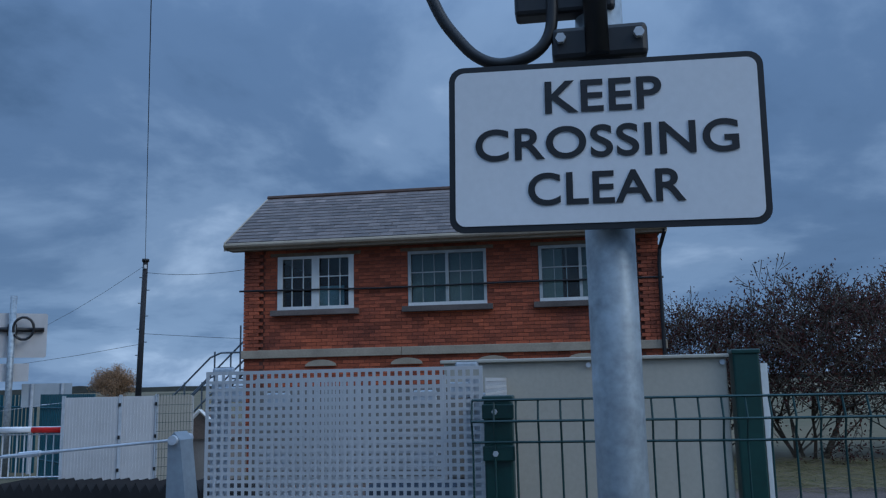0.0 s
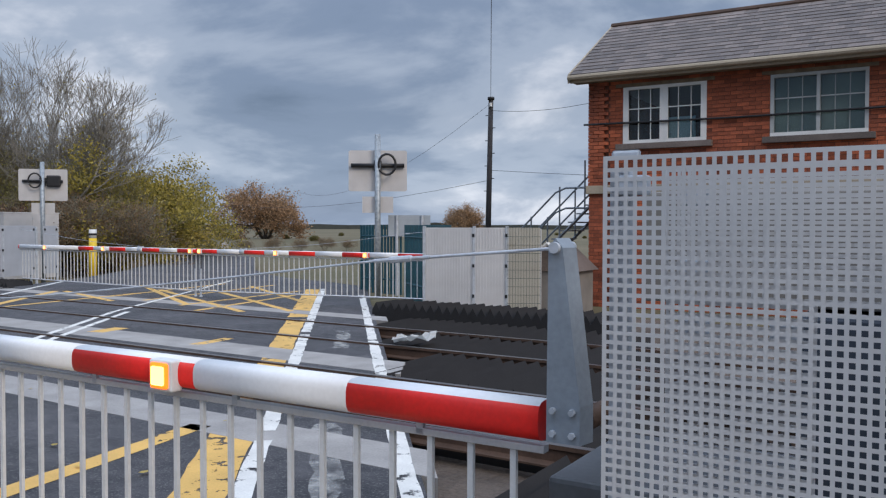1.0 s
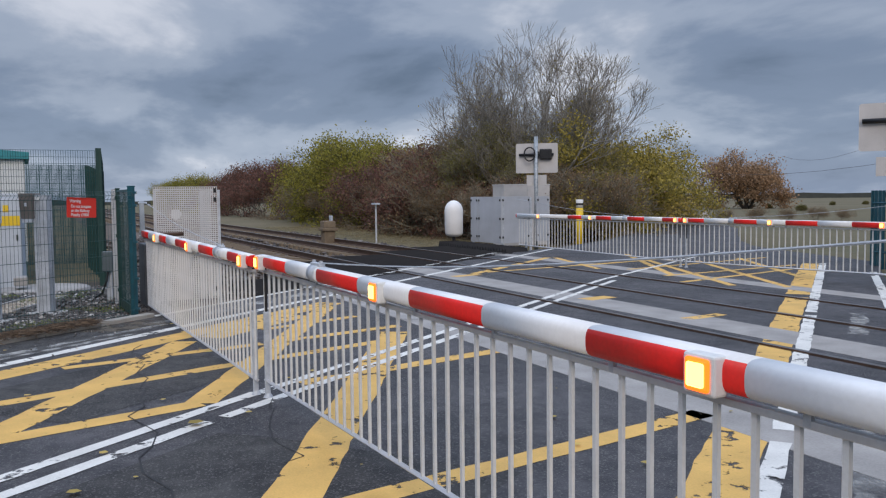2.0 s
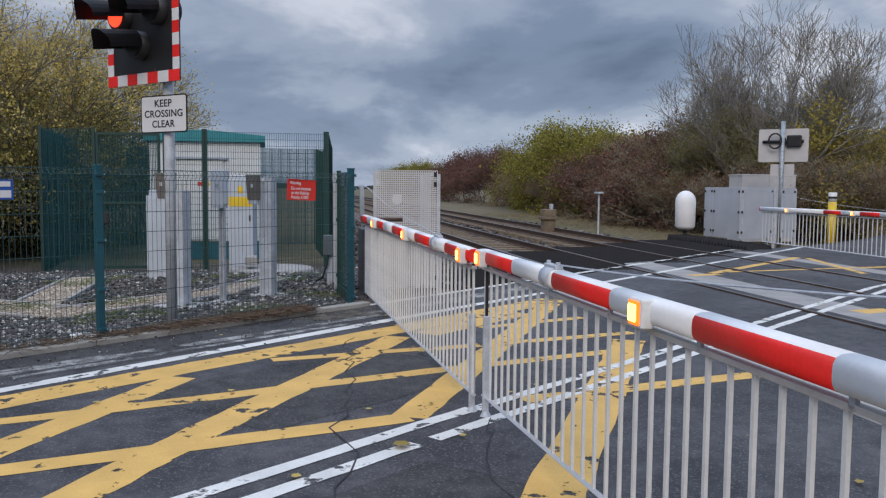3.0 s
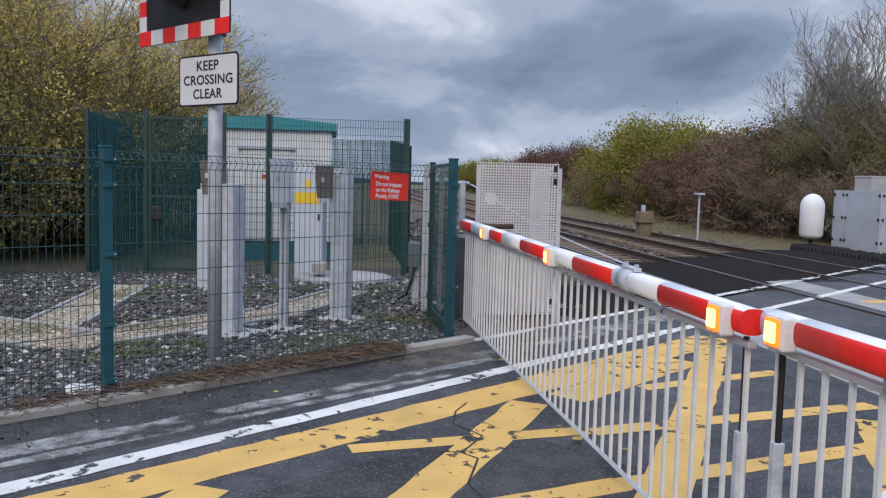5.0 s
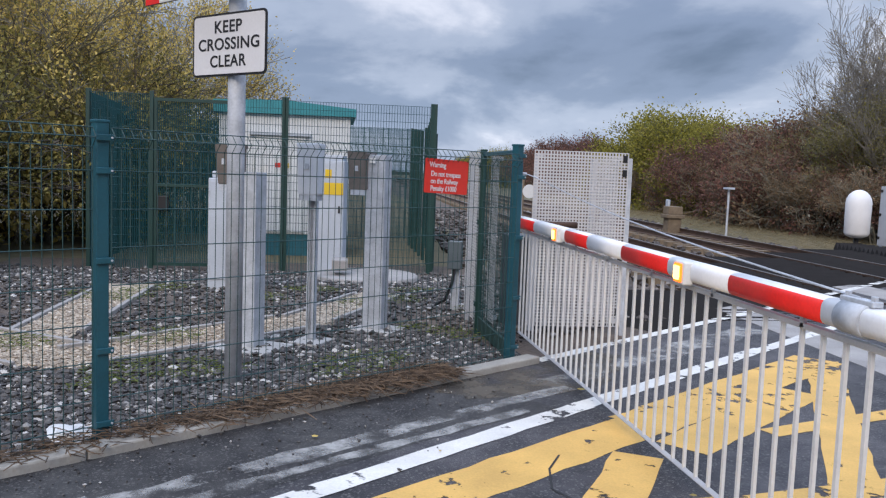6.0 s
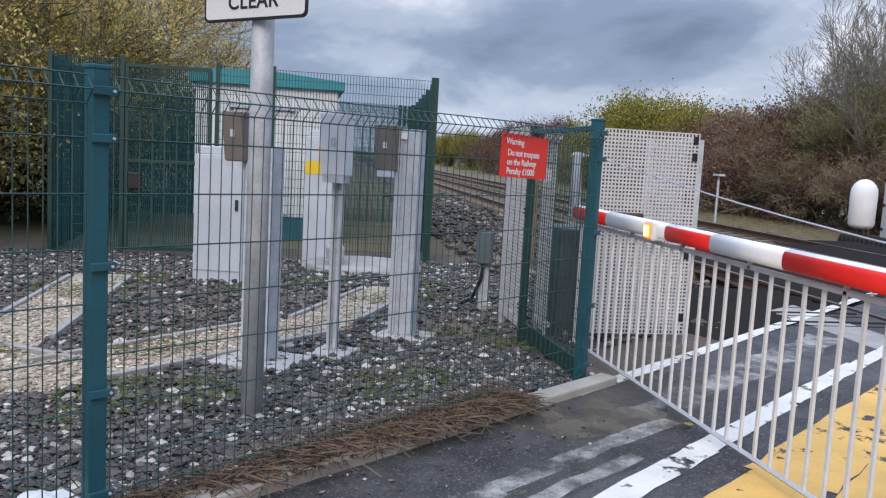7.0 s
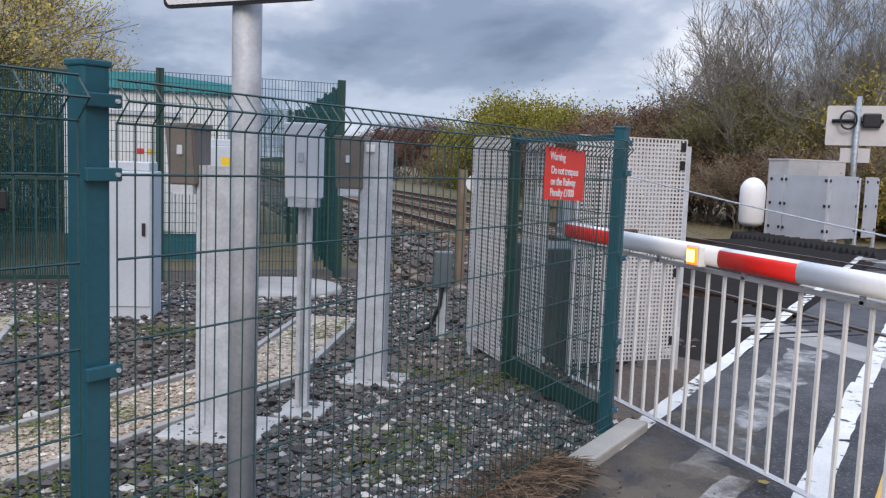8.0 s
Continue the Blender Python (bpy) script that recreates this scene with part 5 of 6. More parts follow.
for wi, (x0, x1) in enumerate(WINS):
    frame_mat = M_WHITE if wi == 0 else M_FRAME
    win = part("window", box(x0, x1, BY - 0.01, BY + 0.10, WZ0, WZ0 + 0.07), M_WHITE, sbox)
    part("frame_head", box(x0, x1, BY - 0.01, BY + 0.10, WZ1 - 0.06, WZ1), frame_mat, win)
    for a in (x0, (x0 + x1) / 2 - 0.03, x1 - 0.06):
        part("frame_stile", box(a, a + 0.06, BY - 0.008, BY + 0.098, WZ0 + 0.07, WZ1 - 0.06), frame_mat, win)
    mid = (x0 + x1) / 2
    for a, b in ((x0 + 0.06, mid - 0.03), (mid + 0.03, x1 - 0.06)):
        if wi == 0:
            for q in ((a, a + 0.05), (b - 0.05, b)):
                part("sash_stile", box(q[0], q[1], BY - 0.016, BY + 0.03, WZ0 + 0.07, WZ1 - 0.06), M_WHITE, win)
        for k in (1, 2):
            x = a + (b - a) * k / 3
            part("glazing_bar", box(x - 0.007, x + 0.007, BY + 0.02, BY + 0.05, WZ0 + 0.07, WZ1 - 0.06), frame_mat if wi == 0 else M_FRAME_DARK, win)
        z = WZ0 + 0.07 + (WZ1 - WZ0 - 0.13) * 0.62
        part("glazing_bar", box(a, b, BY + 0.022, BY + 0.048, z - 0.010, z + 0.010), frame_mat, win)
        g = part("pane", box(a, b, BY + 0.055, BY + 0.062, WZ0 + 0.07, WZ1 - 0.06), M_GLASS, win)
        g.visible_shadow = False
        if wi == 1:
            part("blind", box(a, b, BY + 0.16, BY + 0.17, WZ0 + 0.05, WZ1), M_CURTAIN, win)
        if wi == 2:
            part("blind", box(a, a + (b - a) * 0.55, BY + 0.16, BY + 0.17, WZ0 + 0.05, WZ1), M_CURTAIN, win)
    if wi == 0:
        part("blind", box(mid + 0.05, x1 - 0.25, BY + 0.16, BY + 0.17, WZ0 + 0.05, WZ0 + 0.5), M_SKYBLUE, win)
    part("sill", box(x0 - 0.12, x1 + 0.12, BY - 0.12, BY + 0.0, WZ0 - 0.12, WZ0 - 0.005, 0.008), M_SLATE, win)
    part("lintel_board", box(x0 - 0.15, x1 + 0.15, BY - 0.03, BY + 0.0, WZ1 + 0.005, WZ1 + 0.07), M_TIMBER, win)

# stairs and handrails on the road side of the box
M_STAIR = mat("stair_steel", (0.20, 0.22, 0.24), 0.5, 0.3, 0.25, 5, 60, 0.1, 0.002)
st = thing("box_stairs", pose(0, 0, 0), "dark grey steel outside stairs with tube handrails", "stairs")
for i in range(12):
    x, z = -9.9 + 0.2 * i, 0.15 + 0.19 * i
    part("step", box(x, x + 0.24, 18.2, 19.1, z, z + 0.03), M_STAIR, st)
for y in (18.2, 19.1):
    part("stringer", tube([(-9.9, y, 0.0), (-7.45, y, 2.35)], 0.035, 4), M_STAIR, st)
    for off in (0.5, 0.95):
        part("handrail", tube([(-10.3, y, off - 0.2), (-9.9, y, off + 0.15), (-8.6, y, off + 1.4), (-8.35, y, off + 1.5), (-7.5, y, off + 1.5)] if y < 18.5 else [(-9.9, y, off + 0.15), (-7.5, y, off + 2.45)], 0.022, 8), M_STAIR, st)
    for x in (-9.9, -9.2, -8.5, -7.9):
        z = 0.15 + 0.95 * (x + 9.9)
        part("stanchion", tube([(x, y, z - 0.1), (x, y, z + 1.0)], 0.02, 8), M_STAIR, st)

hutb = thing("lamp_hut", pose(-7.42, 15.75, 0), "small grey pitched hut with white barge boards", "hut")
part("wall", box(-0.48, 0.48, -0.5, 0.5, -0.4, 0.80), mat("hut_grey", (0.24, 0.23, 0.22), 0.8, 0, 0.3, 2, 50, 0.2, 0.003), hutb)
bm = bmesh.new()
vs = [bm.verts.new(p) for p in ((-0.58, -0.56, 0.76), (0.58, -0.56, 0.76), (0, -0.56, 1.27), (-0.58, 0.56, 0.76), (0.58, 0.56, 0.76), (0, 0.56, 1.27))]
for f in ((0, 1, 2), (5, 4, 3), (0, 2, 5, 3), (2, 1, 4, 5), (0, 3, 4, 1)):
    bm.faces.new([vs[i] for i in f])
part("roof", bm, M_SLATE, hutb)
for s in (-1, 1):
    part("barge_board", tube([(s * 0.60, -0.58, 0.75), (0, -0.58, 1.28)], 0.035, 4), M_WHITE, hutb)

# ---- poles and overhead wires ----
tp = thing("telegraph_pole", pose(-12.4, 22.0, 0, 0, 1.2, 0), "dark creosoted timber telegraph pole with step irons", "telegraph pole")
part("pole", tube([(0, 0, -0.5), (0, 0, 5.2)], [0.09, 0.07], 10), M_DARK_POLE, tp)
part("cap", tube([(0, 0, 5.2), (0, 0, 5.28)], 0.10, 10), M_BLACK, tp)
for i in range(7):
    part("step_iron", tube([(0, 0, 2.6 + 0.36 * i), (0.16 if i % 2 else -0.16, 0, 2.6 + 0.36 * i)], 0.012, 5), M_BLACK, tp)
part("insulator", tube([(0.05, -0.1, 5.0), (0.05, -0.1, 5.1)], 0.04, 8), M_WHITE, tp)
for a, b, sag in (((-12.3, 22, 5.1), (-40, 45, 4.0), 1.2), ((-12.3, 22, 4.9), (-7.3, 19.0, 4.55), 0.15), ((-12.4, 22, 2.9), (-45, 40, 3.6), 0.8), ((-12.4, 22, 3.2), (10, 26, 3.0), 0.4), ((-12.3, 22, 5.15), (5.0, -10.2, 8.6), 0.5)):
    a, b = Vector(a), Vector(b)
    wr = thing("overhead_wire", pose(*a), "thin dark overhead wire from the telegraph pole", "wire", "overhead wires")
    part("wire", tube([(b - a) * (i / 12) - Vector((0, 0, sag * 4 * (i / 12) * (1 - i / 12))) for i in range(13)], 0.006, 4), M_BLACK, wr)

# ---- warning sign beside the far road ----
ws = thing("warning_sign", pose(-40.6, 39.0, -0.4, 0, 0, 44), "grey back of a triangular warning sign on a post", "sign")
part("post", tube([(0, 0, -0.3), (0, 0, 1.15)], 0.03, 8), M_GALV, ws)
bm = bmesh.new()
tri = ((-0.33, 0.55), (0.33, 0.55), (0.0, 1.14))
fv, bv = [bm.verts.new((x, -0.045, z)) for x, z in tri], [bm.verts.new((x, -0.033, z)) for x, z in tri]
bm.faces.new(fv); bm.faces.new(bv[::-1])
for k in range(3):
    bm.faces.new((fv[k], bv[k], bv[(k + 1) % 3], fv[(k + 1) % 3]))
bmesh.ops.recalc_face_normals(bm, faces=bm.faces)
part("plate", bm, M_SIGN_BACK, ws)

# ---- trackside small things ----
def small_post(x, y, h, label, head):
    th = thing("track_marker", pose(x, y, -0.3), label, "track marker", "track markers")
    part("post", tube([(0, 0, -0.2), (0, 0, h)], 0.04, 8), M_GALV, th)
    if head == "T":
        part("head", box(-0.2, 0.2, -0.12, 0.12, h, h + 0.07), M_PALE_GREY, th)
    else:
        part("head", box(-0.13, 0.13, -0.05, 0.05, h - 0.28, h + 0.1, 0.02), M_PALE_GREY, th)


small_post(-34.9, 14.75, 1.6, "thin grey trackside post with a flat plate head", "T")
small_post(-38.0, 13.8, 1.0, "small pale trackside marker on a thin post", "B")
tb = thing("timber_stump", pose(-32.9, 11.9, -0.3), "weathered timber post with a box collar", "post")
part("post", box(-0.22, 0.22, -0.22, 0.22, -0.2, 0.75, 0.02), M_TIMBER, tb)
part("collar", box(-0.3, 0.3, -0.3, 0.3, 0.62, 0.74, 0.02), M_TIMBER, tb)
part("cap", box(-0.24, 0.24, -0.24, 0.24, 0.74, 1.0, 0.02), M_TIMBER, tb)
bag = thing("crumpled_sheet", pose(-7.05, 10.1, 0.0, 0, 0, 25), "crumpled pale plastic sheet lying on the crossing edge", "litter")
bm = bmesh.new()
rnd = random.Random(5)
g = [[bm.verts.new((0.08 * i - 0.28, 0.08 * j - 0.2, 0.04 + 0.10 * rnd.random() + 0.06 * (i / 7))) for i in range(8)] for j in range(6)]
for j in range(5):
    for i in range(7):
        bm.faces.new((g[j][i], g[j][i + 1], g[j + 1][i + 1], g[j + 1][i]))
bmesh.ops.solidify(bm, geom=bm.faces[:], thickness=0.02)
part("sheet", bm, M_WHITE, bag)
cup = thing("litter_bag", pose(*rc(6.75, -9.20, 0.0), 0, 0, 35), "crumpled white plastic litter at the fence foot", "litter")
bm = bmesh.new()
bmesh.ops.create_icosphere(bm, subdivisions=3, radius=0.095)
for v in bm.verts:
    v.co *= 1 + 0.5 * noise.noise(v.co * 16)
    v.co.z = max(0, v.co.z * 0.5 + 0.03)
    v.co.x *= 1.7
part("sheet", bm, M_WHITE, cup)

# kerb stones on the yard side
k0 = None
for i in range(17):
    u = -5.2 + 0.915 * i
    if k0 is None:
        k0 = mesh_ob("kerb_stone", box(0.003, 0.912, -0.075, 0.06, -0.25, 0.055, 0.012), M_KERB)
        kerb_row = thing("kerb", pose(0, 0, 0), "row of worn concrete kerb stones", "kerb", kind="structure")
        k0.parent = kerb_row
        ob = k0
    else:
        ob = new("kerb_stone", k0.data)
        ob.parent = kerb_row
    ob.matrix_local = pose(*rc(u, -8.93), 0, 0, ROAD_YAW + 90)

# paler worn footway strip and patches
def patch(name, u0, u1, c0, c1, material, z, label):
    bm = bmesh.new()
    nu, nc = max(2, int(abs(u1 - u0) / 0.5)), max(2, int(abs(c1 - c0) / 0.4))
    rnd_ = random.Random(int(u0 * 10 + c0 * 3))
    gv = [[bm.verts.new(rc(u0 + (u1 - u0) * i / nu + (rnd_.uniform(-0.06, 0.06)), c0 + (c1 - c0) * j / nc + (rnd_.uniform(-0.05, 0.05) if j in (0, nc) else 0), z)) for i in range(nu + 1)] for j in range(nc + 1)]
    for j in range(nc):
        for i in range(nu):
            bm.faces.new((gv[j][i], gv[j][i + 1], gv[j + 1][i + 1], gv[j + 1][i]))
    bmesh.ops.recalc_face_normals(bm, faces=bm.faces)
    tagged(mesh_ob(name, bm, material), label, "road", kind="structure")


patch("footway", -6, 9.4, -8.86, -7.98, M_ASPHALT_PATCH, 0.0015, "worn grey asphalt footway beside the kerb")
bm = bmesh.new()
rnd = random.Random(9)
for k, (u0, u1, w_) in enumerate(((2.2, 6.1, 0.13), (6.0, 8.3, 0.17), (8.25, 9.9, 0.13))):
    stripe(bm, u0, -8.27, u1, -8.25 + 0.02 * (k - 1), w_, 0.0028 + 0.0002 * k, 0.35, k + 700)
for k, (u0, c0, u1, c1, w_) in enumerate(((5.6, -8.10, 9.2, -8.06, 0.11), (3.0, -8.45, 6.5, -8.36, 0.09), (9.8, -8.4, 13.5, -8.5, 0.35), (5.9, -0.38, 8.0, -0.42, 0.24), (12.2, -0.36, 14.0, -0.32, 0.22))):
    stripe(bm, u0, c0, u1, c1, w_, 0.0020 + 0.0001 * k, 0.5, k + 760)
tagged(mesh_ob("old_line_marking", bm, M_OLD_LINE), "worn remains of an old pale line", "road marking", kind="structure")

# brown dirt washed over the end of the footway
M_DIRT = worn_paint("road_dirt", (0.13, 0.108, 0.08), 0.42, 3.5, 0.25, 0.8)
bm = bmesh.new()
rnd = random.Random(77)
ring = [rc(10.0 + (1.05 + rnd.uniform(-0.22, 0.2)) * math.cos(a), -8.62 + (0.42 + rnd.uniform(-0.12, 0.1)) * math.sin(a), 0.0030) for a in (2 * math.pi * k / 26 for k in range(26))]
bm.faces.new([bm.verts.new(p) for p in ring])
bmesh.ops.recalc_face_normals(bm, faces=bm.faces)
for f in bm.faces:
    if f.normal.z < 0:
        f.normal_flip()
tagged(mesh_ob("road_dirt", bm, M_DIRT), "thin brown dirt washed over the footway's end", "dirt", kind="structure")

# ---- toothed rubber trespass guards ----
def guards(side):
    bays = ((3.35, 6.35), (6.62, 7.95), (8.15, 9.8), (10.05, 11.35), (11.55, 12.9), (13.0, 13.72))
    for y0, y1 in bays:
        th = thing("trespass_guard", pose(0, 0, 0), "black ridged rubber trespass guard beside the rails", "trespass guard", "trespass guards")
        ym = (y0 + y1) / 2
        edge_u = (ym - N.y * (ROAD_R if side > 0 else ROAD_L)) / D.y
        xe = rc(edge_u, ROAD_R + 0.35 if side > 0 else ROAD_L - 0.30).x
        if side < 0 and y0 < 4:
            y0 = 3.2
        count = 26 if side > 0 else (15 if y0 < 4 else 27)
        for i in range(count):
            x = xe + side * 0.17 * i
            bm = bmesh.new()
            lift = (0.22 if side > 0 else 0.11) if y0 >= 13 else 0.0
            a = [(x - 0.085, -0.32), (x - 0.085, lift - 0.14), (x, lift + 0.01 * (i % 3)), (x + 0.085, lift - 0.14), (x + 0.085, -0.32)]
            f = [bm.verts.new((px, track_y(y0, px), pz)) for px, pz in a]
            b = [bm.verts.new((px, track_y(y1, px), pz)) for px, pz in a]
            bm.faces.new(f); bm.faces.new(b[::-1])
            for q in range(5):
                bm.faces.new((f[q], b[q], b[(q + 1) % 5], f[(q + 1) % 5]))
            bmesh.ops.recalc_face_normals(bm, faces=bm.faces)
            part("ridge", bm, M_RUBBER, th)


guards(1)
guards(-1)

# sleepers beyond the guards
sl = None
for y0 in TRACKS:
    for i in range(120):
        x = -20.5 - 0.68 * i
        if sl is None:
            sl = mesh_ob("sleeper", box(-0.13, 0.13, -1.25, 1.25, -0.32, -0.135), M_TIMBER)
            tagged(sl, "weathered timber sleeper bedded in ballast", "sleeper", "sleepers")
            ob = sl
        else:
            ob = new("sleeper", sl.data)
            tagged(ob, "weathered timber sleeper bedded in ballast", "sleeper", "sleepers")
        ob.location = (x, track_y(y0, x), 0)

# tarred cracks and joints in the asphalt
M_TAR = mat("tar_crack", (0.018, 0.018, 0.02), 0.7, 0, 0.3, 5, 60, 0.2, 0.002)
for k, (u0, c0, u1, c1) in enumerate(((8.6, -7.35, 7.06, -5.72), (7.06, -5.72, 5.0, -3.6), (7.1, -4.55, 5.9, -3.4), (11.2, -6.5, 12.0, -2.0))):
    bm = bmesh.new()
    rnd = random.Random(900 + k)
    pts = [(u0 + (u1 - u0) * i / 9 + rnd.gauss(0, 0.07), c0 + (c1 - c0) * i / 9 + rnd.gauss(0, 0.07)) for i in range(10)]
    for a, b in zip(pts, pts[1:]):
        stripe(bm, a[0], a[1], b[0], b[1], 0.014, 0.0060 + 0.0001 * k, 0.5, 950 + k)
    tagged(mesh_ob("road_crack", bm, M_TAR), "thin dark tarred crack in the asphalt", "road crack", kind="structure")
# darker and paler repairs
patch("road_repair", 3.6, 6.3, -4.3, -2.2, M_ASPHALT_PATCH, 0.0022, "greyer worn asphalt repair in the lane")
patch("road_repair", 6.0, 8.4, -6.9, -5.4, M_ASPHALT_PATCH, 0.0024, "greyer worn asphalt repair in the lane")

# ---- trees and bushes ----
def grow(rnd, p, d, length, r, depth, V, F, tips, spread, up, kids, shrink, sides=3):
    n = 3 if depth > 1 else 2
    pts, rad = [p.copy()], [r]
    for i in range(n):
        d = (d + Vector((rnd.gauss(0, 0.13), rnd.gauss(0, 0.13), rnd.gauss(0, 0.10) + up * 0.10))).normalized()
        p = p + d * (length / n)
        pts.append(p.copy())
        rad.append(max(0.0075, r * (1 - 0.45 * (i + 1) / n)))
    base = len(V)
    for q, rr in zip(pts, rad):
        a = Vector((0, 0, 1)) if abs(d.z) < 0.8 else Vector((1, 0, 0))
        s = d.cross(a).normalized()
        t = s.cross(d)
        for k in range(sides):
            g_ = 2 * math.pi * k / sides
            V.append(tuple(q + (s * math.cos(g_) + t * math.sin(g_)) * rr))
    for i in range(n):
        for k in range(sides):
            a0, a1 = base + i * sides + k, base + i * sides + (k + 1) % sides
            F.append((a0, a1, a1 + sides, a0 + sides))
    if depth <= 2:
        tips.extend(pts[1:])
    if depth == 0:
        return
    for k in range(kids if depth > 1 else kids + 1):
        at = pts[-1] if k < 2 else pts[rnd.randint(1, n)]
        nd = (d + Vector((rnd.gauss(0, spread), rnd.gauss(0, spread), rnd.gauss(0, spread * 0.7) + up * 0.25))).normalized()
        grow(rnd, at, nd, length * rnd.uniform(shrink - 0.12, shrink + 0.1), r * 0.55, depth - 1, V, F, tips, spread, up, kids, shrink, sides)


def plant(seed, height, stems, depth, kids, leaf, leaves, size, bark, spread=0.5, up=0.5, stem_r=0.09, shrink=0.74, lean=0.35, fill=0.25, category="tree", label="", name="tree"):
    rnd = random.Random(seed)
    V, F, tips = [], [], []
    total = sum(shrink ** i for i in range(depth + 1))
    for s in range(stems):
        a = 2 * math.pi * (s + rnd.random()) / stems
        d = Vector((math.cos(a) * lean * rnd.uniform(0.3, 1.2), math.sin(a) * lean * rnd.uniform(0.3, 1.2), 1)).normalized()
        grow(rnd, Vector((0.1 * math.cos(a), 0.1 * math.sin(a), -0.3)), d, height / total * rnd.uniform(0.85, 1.15), stem_r, depth, V, F, tips, spread, up, kids, shrink)
    th = thing(name, pose(0, 0, 0), label, category)
    me_ = bpy.data.meshes.new("trunk")
    me_.from_pydata(V, [], F)
    me_.materials.append(bark)
    o = new("trunk", me_)
    o.parent = th
    if leaves:
        LV, LF = [], []
        for i in range(leaves):
            c = rnd.choice(tips)
            c = c + Vector((rnd.gauss(0, fill), rnd.gauss(0, fill), rnd.gauss(0, fill * 0.8)))
            if c.z < 0.05:
                c.z = 0.05 + rnd.random() * 0.3
            e1 = Vector((rnd.gauss(0, 1), rnd.gauss(0, 1), rnd.gauss(0, 1))).normalized()
            e2 = e1.cross(Vector((rnd.gauss(0, 1), rnd.gauss(0, 1), rnd.gauss(0, 1)))).normalized()
            s = size * rnd.uniform(0.5, 1.3)
            b = len(LV)
            LV.extend(tuple(c + v) for v in (e1 * s, e2 * s * 0.55, -e1 * s, -e2 * s * 0.55))
            LF.append((b, b + 1, b + 2, b + 3))
        me_ = bpy.data.meshes.new("crown")
        me_.from_pydata(LV, [], LF)
        me_.materials.append(leaf)
        o = new("crown", me_)
        o.parent = th
    return th


def put(th, places, group, big=1.0, sink=0.0):
    first = True
    for x, y, s, yaw in places:
        m = pose(x, y, ground_z(x, y) - sink * s, 0, 0, yaw)
        if first:
            th.matrix_world = m
            th.scale = (s * big, s * big, s * big)
            tagged(th, group=group)
            src, first = th, False
        else:
            o = copy_thing(src, m)
            o.scale = (s * big, s * big, s * big)


T_BARE = plant(1, 9.3, 3, 6, 3, LEAF_OLIVE, 500, 0.05, M_BARK_GREY, 0.40, 0.6, 0.16, 0.76, 0.26, label="tall bare ash tree with fine grey twigs")
put(T_BARE, [(-32.9, 22.8, 0.97, 0), (-36.7, 22.4, 1.0, 130), (-39.2, 23.6, 0.98, 220), (-35.0, 24.6, 0.98, 300)], "bare trees")
T_GREEN = plant(2, 5.6, 6, 4, 4, LEAF_GREEN, 42000, 0.062, M_BARK, 0.6, 0.2, 0.07, 0.76, 0.6, 0.20, "bush", "rounded olive green autumn bush with dense leaves", "bush")
put(T_GREEN, [(-60, 24.5, 1.12, 0), (-66, 25.5, 1.15, 80), (-55, 24, 0.95, 160), (-75, 26, 1.0, 200), (-140, 28.5, 1.05, 20), (-164, 29.5, 1.05, 110), (-195, 31, 1.1, 240)], "green bushes", 1.45, 0.6)
T_RUSSET = plant(3, 4.6, 5, 5, 3, LEAF_RUSSET, 18000, 0.052, M_BARK, 0.6, 0.25, 0.05, 0.76, 0.6, 0.22, "bush", "dark russet hawthorn bush with thinning leaves", "bush")
put(T_RUSSET, [(-50, 22.8, 1.0, 0), (-46, 22.3, 1.02, 70), (-42.5, 22.0, 1.0, 140), (-39.5, 21.6, 0.95, 200), (-53, 23.5, 1.0, 290), (-88, 26.2, 1.3, 30), (-98, 26.8, 1.32, 90), (-109, 27.4, 1.34, 150), (-121, 28, 1.32, 220), (-34.6, 21.6, 0.62, 10), (-32.6, 21.8, 0.6, 90)], "russet bushes", 1.4, 0.7)
T_BROWN = plant(4, 4.4, 5, 5, 3, LEAF_BROWN, 9000, 0.044, M_BARK_PALE, 0.6, 0.3, 0.05, 0.77, 0.7, 0.22, "bush", "tangled brown bush with bare pale twigs", "bush")
put(T_BROWN, [(-38, 19.8, 0.62, 0), (-34.5, 20.2, 0.6, 60), (-31.5, 21.6, 0.75, 120), (-41.5, 20.6, 0.85, 200), (-35.5, 25.5, 0.9, 40), (-44, 20.6, 0.75, 180), (-49, 21.2, 0.75, 240), (-56, 22, 0.8, 300), (-29.6, 23.0, 0.7, 20), (-62, 22.6, 0.75, 80), (-70, 23.4, 0.8, 140), (-80, 25, 0.95, 200), (-86, 26, 0.95, 250), (-46.8, 47.2, 0.24, 10), (-45.3, 48.6, 0.27, 70), (-43.9, 49.9, 0.25, 150), (-42.4, 51.1, 0.28, 210), (-41.0, 52.3, 0.24, 300), (-43.6, 23.0, 1.15, 110), (-40.6, 22.6, 1.3, 250)], "brown bushes", 1.35)
T_IVY = plant(12, 6.4, 4, 6, 3, LEAF_IVY, 19000, 0.042, M_BARK_PALE, 0.42, 0.45, 0.10, 0.76, 0.38, 0.20, "tree", "ivy-grown tree with pale trunks and olive green leaves")
put(T_IVY, [(-38.6, 21.8, 0.92, 0), (-36.3, 22.4, 0.95, 100), (-42.5, 22.8, 0.85, 200), (-33.6, 23.4, 0.8, 290)], "ivy-grown trees")
T_YELLOW = plant(5, 5.2, 5, 5, 3, LEAF_OLIVE, 30000, 0.066, M_BARK_PALE, 0.6, 0.15, 0.07, 0.76, 0.55, 0.25, "bush", "spreading bush with olive and yellowing leaves", "bush")
